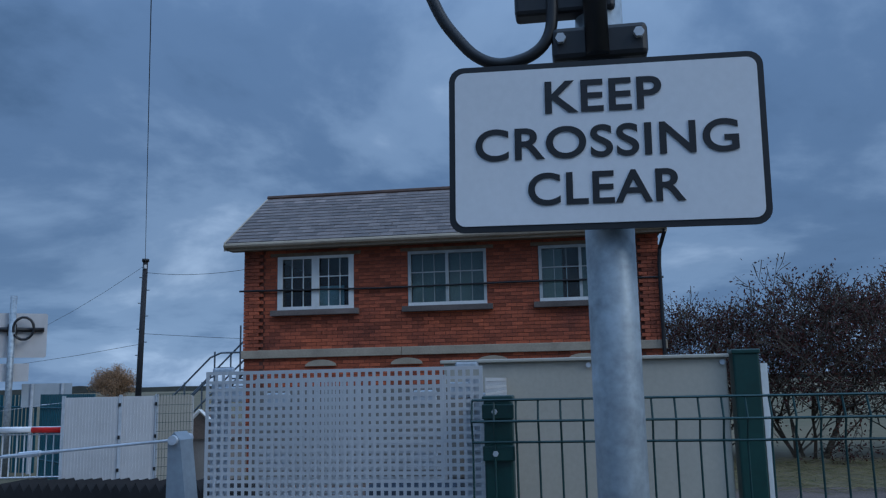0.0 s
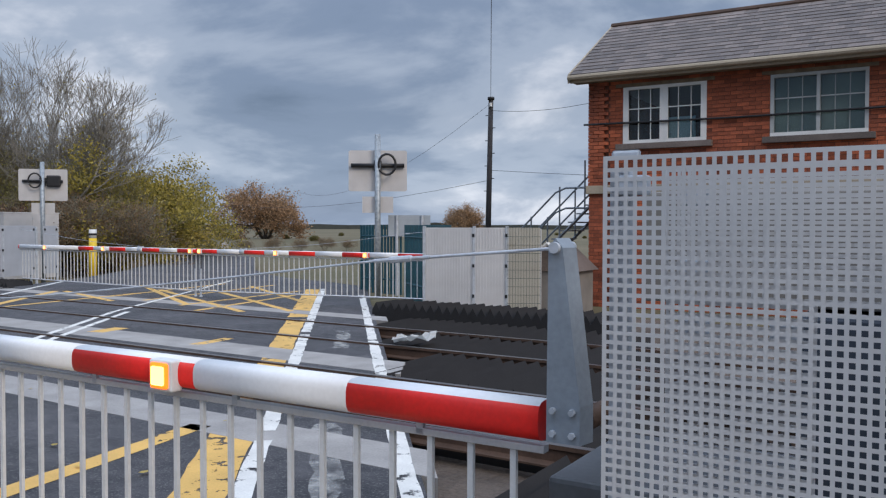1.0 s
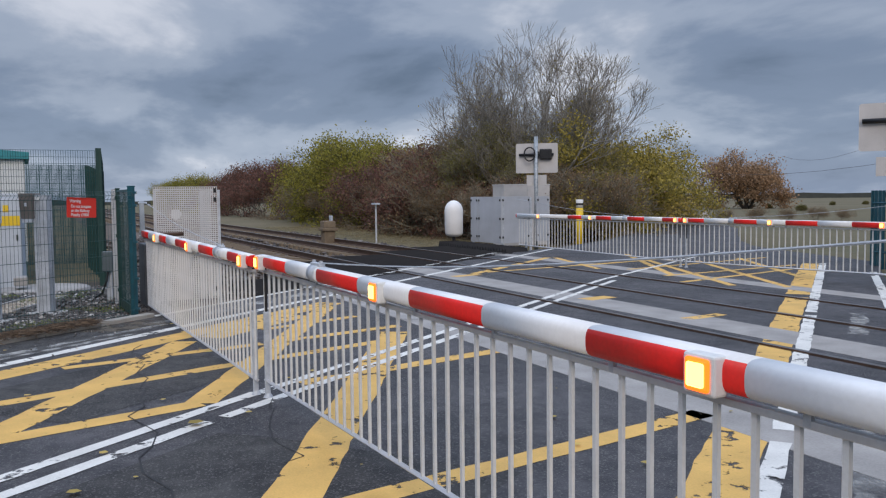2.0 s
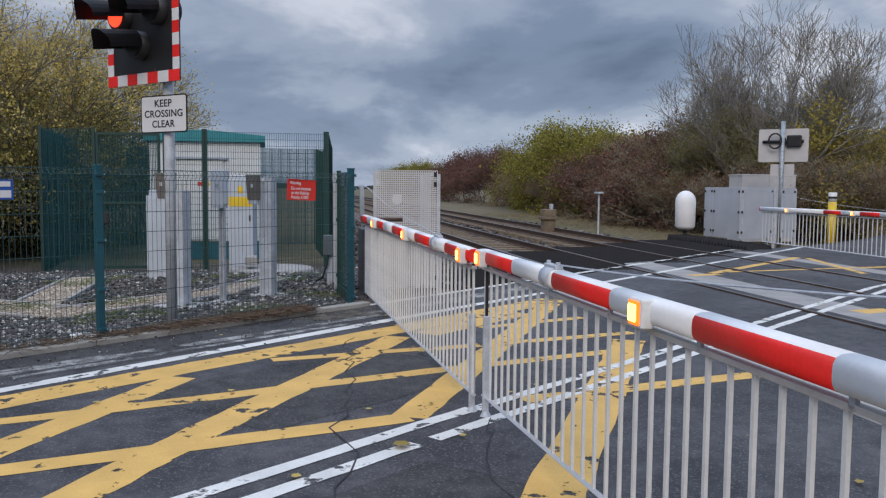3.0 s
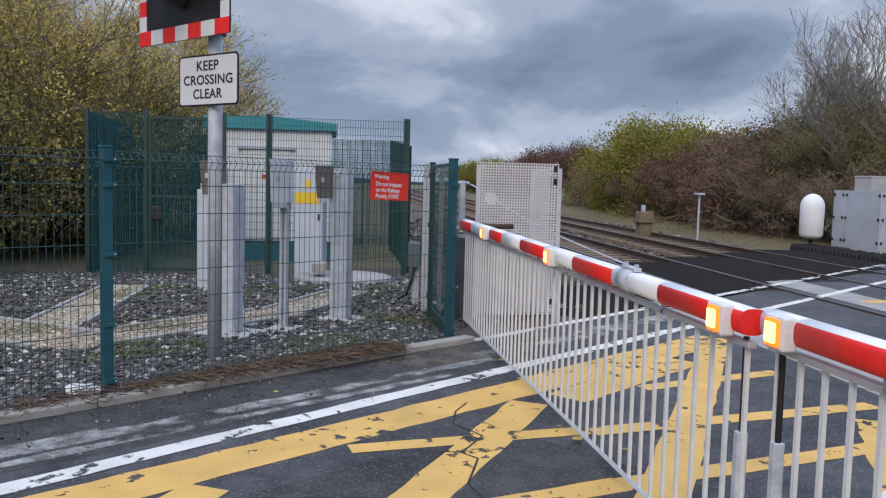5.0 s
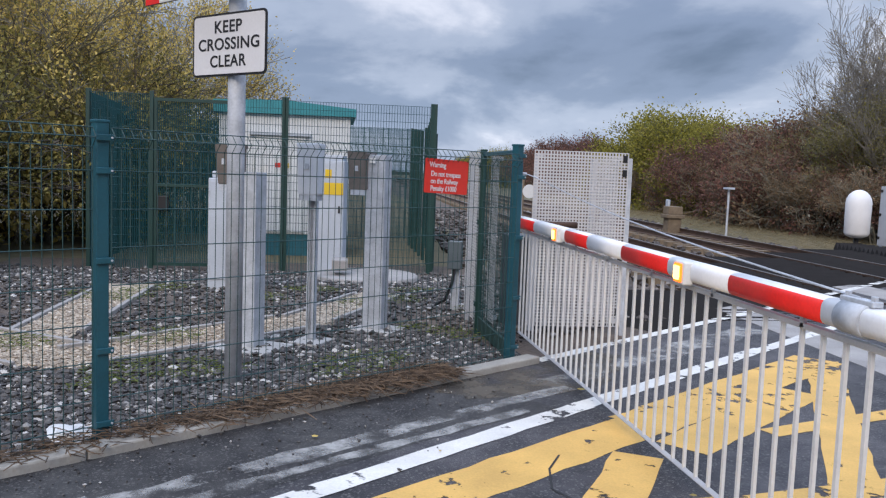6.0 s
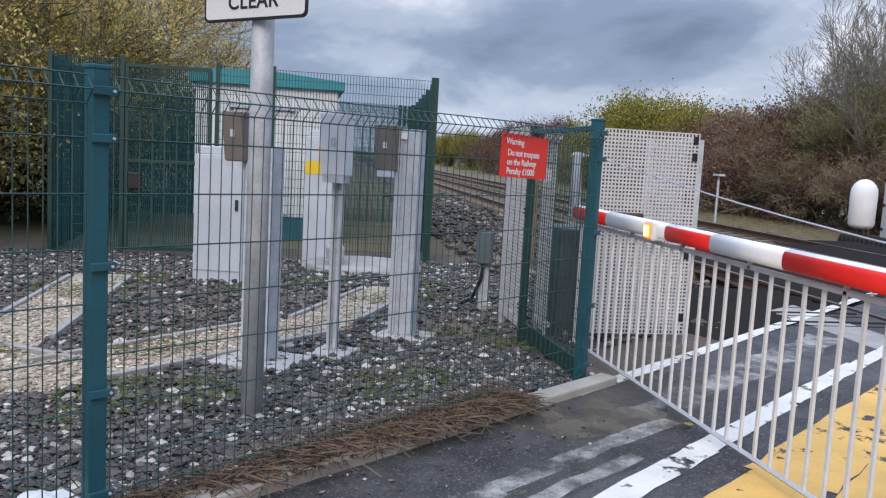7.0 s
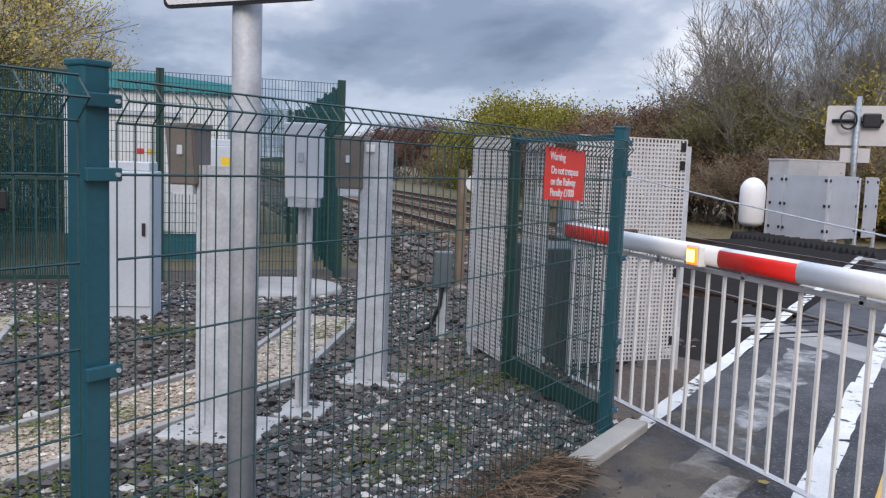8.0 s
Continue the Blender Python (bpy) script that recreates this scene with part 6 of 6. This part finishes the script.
put(T_YELLOW, [(-34.8, 27.0, 1.0, 0), (-32.6, 25.0, 0.95, 100), (-37.5, 30, 0.95, 200)], "olive bushes", 1.15)
T_GOLD = plant(6, 3.0, 6, 4, 3, LEAF_YELLOW, 12000, 0.066, M_BARK_PALE, 0.6, 0.1, 0.05, 0.76, 0.6, 0.22, "bush", "small bush with golden yellow autumn leaves", "bush")
put(T_GOLD, [(-34.8, 28.2, 1.0, 0), (-26.8, -8.0, 1.2, 60)], "golden bushes", 1.35)
T_WILLOW = plant(7, 8.6, 3, 6, 3, LEAF_YELLOW, 33000, 0.036, M_BARK_PALE, 0.5, 0.35, 0.13, 0.75, 0.5, 0.20, "tree", "tall willow with sparse yellow green autumn leaves")
put(T_WILLOW, [(-37.5, -6.4, 0.95, 0), (-31.5, -9.0, 1.0, 120), (-42, -8.5, 1.0, 220), (-26, -11.5, 1.0, 300)], "willows", 1.25)
T_DARK = plant(8, 4.2, 6, 4, 4, LEAF_DEEP, 28000, 0.036, M_BARK, 0.65, 0.15, 0.05, 0.76, 0.65, 0.25, "bush", "dense dark olive bush behind the security fence", "bush")
put(T_DARK, [(-33.5, -4.8, 1.0, 0), (-27.5, -6.2, 1.05, 70), (-23.5, -7.2, 1.0, 150), (-19.5, -8.2, 0.95, 210), (-16.0, -9.5, 0.95, 280), (-30.5, -6.0, 1.15, 330), (-38.5, -3.0, 0.8, 20), (-21, -10, 1.2, 100)], "dark bushes", 1.25)
LEAF_HAW = leaf_mat("hawthorn_berries", (0.030, 0.013, 0.012), (0.115, 0.045, 0.034))
T_HAW = plant(9, 3.9, 6, 5, 3, LEAF_HAW, 16000, 0.030, M_BARK, 0.6, 0.3, 0.045, 0.77, 0.6, 0.12, "bush", "bare hawthorn bush with dark berries", "bush")
put(T_HAW, [(4.6, 20.5, 1.0, 0), (7.4, 21.0, 1.05, 90), (10.4, 21.5, 1.0, 200), (2.8, 22.0, 0.9, 280), (13.5, 22, 1.0, 30)], "hawthorn bushes", 1.25)
LEAF_OAK = leaf_mat("oak_leaves", (0.22, 0.14, 0.08), (0.50, 0.31, 0.17))
T_OAK = plant(10, 7.8, 5, 5, 3, LEAF_OAK, 20000, 0.15, M_BARK, 0.75, 0.05, 0.3, 0.76, 0.9, 0.5, "tree", "round spreading oak with brown autumn leaves in a field")
put(T_OAK, [(-90.5, 95.6, 1.12, 0), (-118, 205, 1.1, 70), (-62, 215, 0.6, 120)], "field oaks")
# far hedgerows
T_FAR = plant(11, 3.2, 6, 3, 3, LEAF_DARK, 3500, 0.22, M_BARK, 0.7, 0.1, 0.06, 0.76, 0.9, 0.6, "bush", "low far hedge bush along the field edge", "bush")
rnd = random.Random(21)
far_places = []
for i in range(34):
    a = radians(2 + 62 * i / 34)
    d_ = 150 + 40 * math.sin(i * 1.7)
    far_places.append((-d_ * math.sin(a), d_ * math.cos(a), rnd.uniform(0.13, 0.24), rnd.uniform(0, 360)))
put(T_FAR, far_places, "far hedge bushes")
backdrop = thing("backdrop", pose(0, 0, 0), "far dark low wooded horizon", "backdrop", kind="structure")
bm = bmesh.new()
prev = None
for i in range(181):
    a = radians(2 * i)
    h = 2.0 + 1.6 * noise.noise(Vector((i * 0.35, 0, 0))) + 1.2 * noise.noise(Vector((i * 1.3, 3, 0)))
    cur = [bm.verts.new((480 * math.cos(a), 480 * math.sin(a), z)) for z in (-3, h)]
    if prev:
        bm.faces.new((prev[0], cur[0], cur[1], prev[1]))
    prev = cur
part("treeline", bm, mat("far_wood", (0.060, 0.066, 0.060), 1.0, 0, 0.3, 0.05, 0.4, 0.0), backdrop)


# ---- stones, litter and moss ----
def scatter(name, count, place, size, material, label, category, seed, flat=1.15):
    rnd = random.Random(seed)
    V, F = [], []
    base = [Vector(v).normalized() for v in ((1, 0, 0.35), (0.3, 0.9, 0.25), (-0.8, 0.5, 0.4), (-0.7, -0.7, 0.2), (0.4, -0.9, 0.35), (0.1, 0.05, 1), (0, 0, -0.7))]
    base[5] *= 0.8
    tri = ((0, 1, 5), (1, 2, 5), (2, 3, 5), (3, 4, 5), (4, 0, 5), (1, 0, 6), (2, 1, 6), (3, 2, 6), (4, 3, 6), (0, 4, 6))
    made = 0
    while made < count:
        got = place(rnd)
        if got is None:
            continue
        made += 1
        x, y, z = got
        s = size * min(2.6, rnd.lognormvariate(0, 0.5))
        a = rnd.random() * 6.28
        ca, sa = math.cos(a), math.sin(a)
        fx, fy, fz = rnd.uniform(0.75, 1.35), rnd.uniform(0.65, 1.05), rnd.uniform(0.6, 1.15) * flat
        b = len(V)
        for v in base:
            j = rnd.uniform(0.8, 1.2) * s
            px, py = v.x * fx * j, v.y * fy * j
            V.append((x + px * ca - py * sa, y + px * sa + py * ca, z + v.z * fz * j + s * 0.42))
        F.extend((b + i, b + k, b + l_) for i, k, l_ in tri)
    me_ = bpy.data.meshes.new(name)
    me_.from_pydata(V, [], F)
    me_.materials.append(material)
    return tagged(new(name, me_), label, category, kind="stuff")


def stone_mat(name, lo, mid, hi):
    m = leaf_mat(name, lo, hi, 0.0)
    ramp = [n for n in m.node_tree.nodes if n.type == "VALTORGB"][0]
    for pos, k in ((0.55, 0.55), (0.86, 1.0)):
        e = ramp.color_ramp.elements.new(pos)
        e.color = (*(c * k for c in mid), 1)
    m.node_tree.nodes["Principled BSDF"].inputs["Roughness"].default_value = 0.75
    return m


M_GRAVEL = stone_mat("mixed_gravel", (0.030, 0.028, 0.029), (0.150, 0.138, 0.128), (0.54, 0.51, 0.47))
M_BALLAST_STONE = stone_mat("ballast_stones", (0.045, 0.037, 0.032), (0.13, 0.105, 0.09), (0.26, 0.23, 0.20))
M_PALE_GRAVEL = stone_mat("pale_gravel", (0.30, 0.24, 0.18), (0.50, 0.42, 0.33), (0.62, 0.56, 0.47))


def on_path(x, y):
    """The buff gravel path through the yard."""
    for (xa, ya), (xb, yb), w_ in PATH_RUNS:
        dx, dy = xb - xa, yb - ya
        t = max(0, min(1, ((x - xa) * dx + (y - ya) * dy) / (dx * dx + dy * dy)))
        if math.hypot(x - xa - t * dx, y - ya - t * dy) < w_ / 2:
            return True
    return False


PATH_RUNS = (((-13.55, -1.0), (-15.3, 0.75), 0.62), ((-13.55, -1.0), (-14.6, -2.6), 0.75), ((-14.5, -1.5), (-17.6, -1.5), 0.55), ((-15.3, 0.75), (-17.2, 1.6), 0.5))


def near_yard(rnd):
    u, c = rnd.uniform(2.0, 10.6), -9.02 - abs(rnd.gauss(0, 1.5))
    p = rc(u, c)
    if p.y > 3.0 or on_path(p.x, p.y):
        return None
    return p.x, p.y, ground_z(p.x, p.y)


def far_yard(rnd):
    x, y = rnd.uniform(-22.5, -13), rnd.uniform(-5, 3.9)
    u, c = to_rc(x, y)
    if c > -9.6 or on_path(x, y):
        return None
    return x, y, ground_z(x, y)


scatter("gravel", 52000, near_yard, 0.0125, M_GRAVEL, "mixed grey and white loose stones", "gravel", 31)
scatter("gravel", 20000, far_yard, 0.0175, M_GRAVEL, "mixed grey and white loose stones in the yard", "gravel", 32)


def track_bed(rnd):
    x = -15.5 - 30 * rnd.random() ** 1.5
    yt = rnd.uniform(4.2, 13.2)
    if rnd.random() < 0.25:
        yt = rnd.uniform(3.2, 5.2)
    y = yt + SLOPE * (x + 8)
    return x, y, ground_z(x, y)


scatter("ballast_stones", 9000, track_bed, 0.05, M_BALLAST_STONE, "brown track ballast stones", "ballast", 33)


def path_place(rnd):
    x, y = rnd.uniform(-17.8, -13), rnd.uniform(-3, 2)
    return (x, y, ground_z(x, y) + 0.008) if on_path(x, y) else None


M_PATH = mat("buff_path", (0.44, 0.36, 0.27), 0.9, 0, 0.45, 3, 45, 1.0, 0.012)
for k, ((xa, ya), (xb, yb), w_) in enumerate(PATH_RUNS):
    ln_ = math.hypot(xb - xa, yb - ya)
    bed = mesh_ob("path_bed", box(-0.15, ln_ + 0.15, -w_ / 2, w_ / 2, -0.12, 0.0), M_PATH)
    tagged(bed, "buff gravel path through the yard", "path", kind="structure")
    bed.matrix_world = pose(xa, ya, max(ground_z(xa, ya), ground_z(xb, yb)) + 0.012 + 0.0015 * k, 0, 0, math.degrees(math.atan2(yb - ya, xb - xa)))


def footway_grit(rnd):
    p = rc(rnd.uniform(2, 9.6), -8.85 + abs(rnd.gauss(0, 0.35)))
    return p.x, p.y, 0.004


scatter("road_grit", 900, footway_grit, 0.0055, M_GRAVEL, "small pale stone chips scattered on the footway", "grit", 51)


def road_leaf(rnd):
    p = rc(rnd.uniform(4, 10), rnd.uniform(-8.5, -1.2))
    return p.x, p.y, 0.008


scatter("fallen_leaves", 40, road_leaf, 0.022, LEAF_YELLOW, "few yellow fallen leaves lying on the road", "leaves", 52, 0.12)
scatter("path_gravel", 13000, path_place, 0.0095, M_PALE_GRAVEL, "fine buff gravel of the yard path", "gravel", 34)
for (xa, ya), (xb, yb), w_ in PATH_RUNS:
    d_ = Vector((xb - xa, yb - ya, 0))
    n_ = Vector((-d_.y, d_.x, 0)).normalized()
    yaw = math.degrees(math.atan2(d_.y, d_.x))
    for s in (-1, 1):
        p = Vector((xa, ya, 0)) + n_ * s * (w_ / 2 + 0.03)
        e = mesh_ob("path_edging", box(0.1, d_.length - 0.1, -0.025, 0.025, -0.2, 0.0, 0.006), M_CONCRETE)
        tagged(e, "thin concrete edging of the gravel path", "edging", "path edgings")
        e.matrix_world = pose(p.x, p.y, ground_z(p.x, p.y) + 0.045, 0, 0, yaw)


def needles(seed, count, place, label, material, length=0.12, half=0.0035):
    rnd = random.Random(seed)
    V, F = [], []
    for i in range(count):
        x, y, z = place(rnd)
        a, l_ = rnd.uniform(0, 6.28), length * rnd.uniform(0.4, 1.6)
        d = Vector((math.cos(a), math.sin(a), rnd.uniform(-0.12, 0.12) if half < 0.003 else rnd.uniform(-0.1, 0.25)))
        s = Vector((-d.y, d.x, 0)).normalized() * half
        p = Vector((x, y, z + rnd.uniform(0.005, 0.05)))
        q = p + d * l_
        b = len(V)
        V.extend(tuple(v) for v in (p - s, p + s, q + s, q - s, (p + q) / 2 + Vector((0, 0, 0.006))))
        F.extend(((b, b + 1, b + 4), (b + 1, b + 2, b + 4), (b + 2, b + 3, b + 4), (b + 3, b, b + 4)))
    me_ = bpy.data.meshes.new("dead_stalks")
    me_.from_pydata(V, [], F)
    me_.materials.append(material)
    tagged(new("dead_stalks", me_), label, "plant litter", kind="stuff")


def kerb_line(rnd):
    p = rc((rnd.uniform(3.4, 9) if rnd.random() < 0.3 else 9.4 - abs(rnd.gauss(0, 1.1))), -8.97 + rnd.gauss(0.0, 0.075))
    return p.x, p.y, 0.03 + 0.03 * rnd.random()


needles(41, 4200, kerb_line, "brown dead stalks and needles along the kerb", leaf_mat("dead_stalk", (0.048, 0.033, 0.024), (0.29, 0.20, 0.13)), 0.115, 0.0029)


def verge(rnd):
    x = rnd.uniform(-60, -24)
    y = 14.2 + rnd.random() ** 0.7 * 5 + SLOPE * (x + 8)
    return x, y, ground_z(x, y)


needles(42, 9000, verge, "dry pale grass along the railway verge", leaf_mat("dry_grass", (0.14, 0.11, 0.05), (0.34, 0.28, 0.16)), 0.4)


def moss_place(rnd):
    while True:
        x, y = rnd.uniform(-18, -12.5), rnd.uniform(-2, 2.6)
        if noise.noise(Vector((x * 1.1, y * 1.1, 4))) > 0.22 and to_rc(x, y)[1] < -9.2:
            return x, y, ground_z(x, y) + 0.01


needles(43, 3000, moss_place, "low green moss and weeds between the stones", leaf_mat("moss", (0.06, 0.09, 0.015), (0.20, 0.24, 0.05)), 0.045)


def right_verge(rnd):
    x, y = rnd.uniform(1.5, 14), rnd.uniform(14.2, 19.5)
    return x, y, ground_z(x, y)


needles(44, 5000, right_verge, "rough dry grass beside the signal box", leaf_mat("rough_grass", (0.08, 0.09, 0.03), (0.30, 0.25, 0.12)), 0.4)

# ---- bricks of the signal box front, one by one ----
BW, BH, G = 0.225, 0.075, 0.010
bm0 = bmesh.new()
add_box(bm0, 0, BW - G, -0.001, 0.014, 0, BH - G)
brick_me = bpy.data.meshes.new("brick")
bm0.to_mesh(brick_me)
brick_me.materials.append(M_BRICK)
rest = bmesh.new()
M_BRICK_REST = M_BRICK.copy()
nt = M_BRICK_REST.node_tree
info = [n for n in nt.nodes if n.type == "OBJECT_INFO"][0]
geo = nt.nodes.new("ShaderNodeNewGeometry")
tgt = [l for l in nt.links if l.from_node == info][0].to_socket
nt.links.new(geo.outputs["Random Per Island"], tgt)
count = 0
V, F = [], []
for row in range(int(4.95 / BH)):
    z = -0.35 + row * BH
    x = BX0 - (BW / 2 if row % 2 else 0)
    while x < BX1:
        x0, x1 = max(x, BX0), min(x + BW, BX1)
        for cut in (PIERS[0][1], PIERS[1][0]):
            if x0 < cut < x1:
                if cut - x0 > x1 - cut:
                    x1 = cut
                else:
                    x0 = cut
        skip = x1 - x0 < 0.04
        for a, b in WINS:
            if z + BH > WZ0 and z < WZ1:
                if x0 < a < x1:
                    x1 = a
                elif x0 < b < x1:
                    x0 = b
                elif x0 >= a and x1 <= b:
                    skip = True
        if not skip and x1 - x0 > 0.03:
            proud = -0.055 if any(p0 <= (x0 + x1) / 2 <= p1_ for p0, p1_ in PIERS) and z > 2.4 else 0.0
            if count < 300 and z > 3.2 and -5.2 < x < -3.6 + 2.0 and x1 - x0 > 0.2:
                o = new("brick", brick_me)
                o.parent = sbox
                o.location = (x0, BY + proud, z)
                count += 1
            else:
                b0 = len(V)
                y0, y1 = BY + proud - 0.001, BY + 0.014
                V.extend(((x0, y0, z), (x1 - G, y0, z), (x1 - G, y0, z + BH - G), (x0, y0, z + BH - G), (x0, y1, z), (x1 - G, y1, z), (x1 - G, y1, z + BH - G), (x0, y1, z + BH - G)))
                F.extend(tuple(b0 + i for i in f) for f in ((0, 1, 2, 3), (1, 5, 6, 2), (3, 2, 6, 7), (4, 0, 3, 7), (0, 4, 5, 1)))
        x += BW
# the gable wall towards the road
for row in range(int(4.95 / BH)):
    z = -0.35 + row * BH
    y = BY + (BW / 2 if row % 2 else 0)
    while y < BY + BD - BW:
        b0 = len(V)
        x0, x1 = BX0 - 0.004, BX0 + 0.011
        V.extend(((x0, y + BW - G, z), (x0, y, z), (x0, y, z + BH - G), (x0, y + BW - G, z + BH - G), (x1, y + BW - G, z), (x1, y, z), (x1, y, z + BH - G), (x1, y + BW - G, z + BH - G)))
        F.extend(tuple(b0 + i for i in f) for f in ((0, 1, 2, 3), (1, 5, 6, 2), (3, 2, 6, 7), (4, 0, 3, 7), (0, 4, 5, 1)))
        y += BW
me = bpy.data.meshes.new("brickwork")
me.from_pydata(V, [], F)
me.materials.append(M_BRICK_REST)
o = new("brickwork", me)
o.parent = sbox
tagged(o, kind="stuff")

# ---- roof slates ----
RZ0, RZ1 = 4.66, 6.15
ry0, ry1 = BY - 0.40, BY + BD / 2
bm = bmesh.new()
vs = [bm.verts.new(p) for p in ((BX0 - 0.28, ry0, RZ0 - 0.03), (BX1 + 0.1, ry0, RZ0 - 0.03), (BX1 + 0.1, ry1, RZ1 - 0.03), (BX0 - 0.28, ry1, RZ1 - 0.03), (BX0 - 0.28, 2 * ry1 - ry0, RZ0 - 0.03), (BX1 + 0.1, 2 * ry1 - ry0, RZ0 - 0.03))]
for f in ((0, 1, 2, 3), (3, 2, 5, 4), (0, 3, 4), (1, 5, 2), (0, 4, 5, 1)):
    bm.faces.new([vs[i] for i in f])
roof = part("roof", bm, M_SLATE, sbox)
part("ridge", tube([(BX0 - 0.30, ry1, RZ1 + 0.0), (BX1 + 0.12, ry1, RZ1 + 0.0)], 0.07, 8), M_RAIL, sbox)
for xa in (BX0 - 0.29, BX1 + 0.11):
    for s in (1, -1):
        yb = ry1 - s * (ry1 - ry0 + 0.02)
        bm = bmesh.new()
        ends = [[bm.verts.new((xa + dx, y_, z_ + dz)) for dx, dz in ((-0.02, -0.17), (0.02, -0.17), (0.02, 0.015), (-0.02, 0.015))] for y_, z_ in ((yb, RZ0), (ry1, RZ1))]
        for k in range(4):
            bm.faces.new((ends[0][k], ends[0][(k + 1) % 4], ends[1][(k + 1) % 4], ends[1][k]))
        bm.faces.new(ends[0][::-1]); bm.faces.new(ends[1])
        bmesh.ops.recalc_face_normals(bm, faces=bm.faces)
        part("barge_board", bm, M_STONE_BAND, sbox)
# brick gables under the slope
for xa, xb in ((BX0, BX0 + 0.25), (BX1 - 0.25, BX1)):
    bm = bmesh.new()
    tri = ((BY + 0.02, 4.6), (BY + BD - 0.02, 4.6), (ry1, RZ1 - 0.08))
    f, b = [bm.verts.new((xa, y_, z_)) for y_, z_ in tri], [bm.verts.new((xb, y_, z_)) for y_, z_ in tri]
    bm.faces.new(f); bm.faces.new(b[::-1])
    for k in range(3):
        bm.faces.new((f[k], b[k], b[(k + 1) % 3], f[(k + 1) % 3]))
    bmesh.ops.recalc_face_normals(bm, faces=bm.faces)
    part("gable", bm, M_BRICK, sbox)
pitch_a = math.degrees(math.atan2(RZ1 - RZ0, ry1 - ry0))
ln_slope = math.hypot(RZ1 - RZ0, ry1 - ry0)
SW, SE = 0.255, 0.20
bm0 = bmesh.new()
add_box(bm0, 0.003, SW - 0.003, 0, SE * 1.25, 0, 0.010)
slate_me = bpy.data.meshes.new("slate")
bm0.to_mesh(slate_me)
slate_me.materials.append(M_SLATE)
rows_n = int(ln_slope / SE)
V, F, count = [], [], 0
rnd = random.Random(77)
M_SLATE_REST = M_SLATE.copy()
nt = M_SLATE_REST.node_tree
info = [n for n in nt.nodes if n.type == "OBJECT_INFO"][0]
geo = nt.nodes.new("ShaderNodeNewGeometry")
nt.links.new(geo.outputs["Random Per Island"], [l for l in nt.links if l.from_node == info][0].to_socket)
for r in range(rows_n):
    t0 = r * SE / ln_slope
    xa, xb = BX0 - 0.28, BX1 + 0.1
    x = xa
    while x < xb - 0.03:
        sw = min(SW / 2 if r % 2 and x == xa else SW, xb - x)
        m = pose(x, ry0 + (ry1 - ry0) * t0 - 0.01, RZ0 + (RZ1 - RZ0) * t0 + 0.004, pitch_a - 3.2 + rnd.uniform(-0.6, 0.6), 0, 0) @ Matrix.Diagonal((sw / SW, 1, 1, 1))
        if count < 300 and x < -1.5:
            o = new("slate", slate_me)
            o.parent = sbox
            o.matrix_local = m
            count += 1
        else:
            b0 = len(V)
            V.extend(tuple(m @ v.co) for v in slate_me.vertices)
            F.extend(tuple(b0 + i for i in p.vertices) for p in slate_me.polygons)
        x += sw
me = bpy.data.meshes.new("slating")
me.from_pydata(V, [], F)
me.materials.append(M_SLATE_REST)
o = new("slating", me)
o.parent = sbox
tagged(o, kind="stuff")
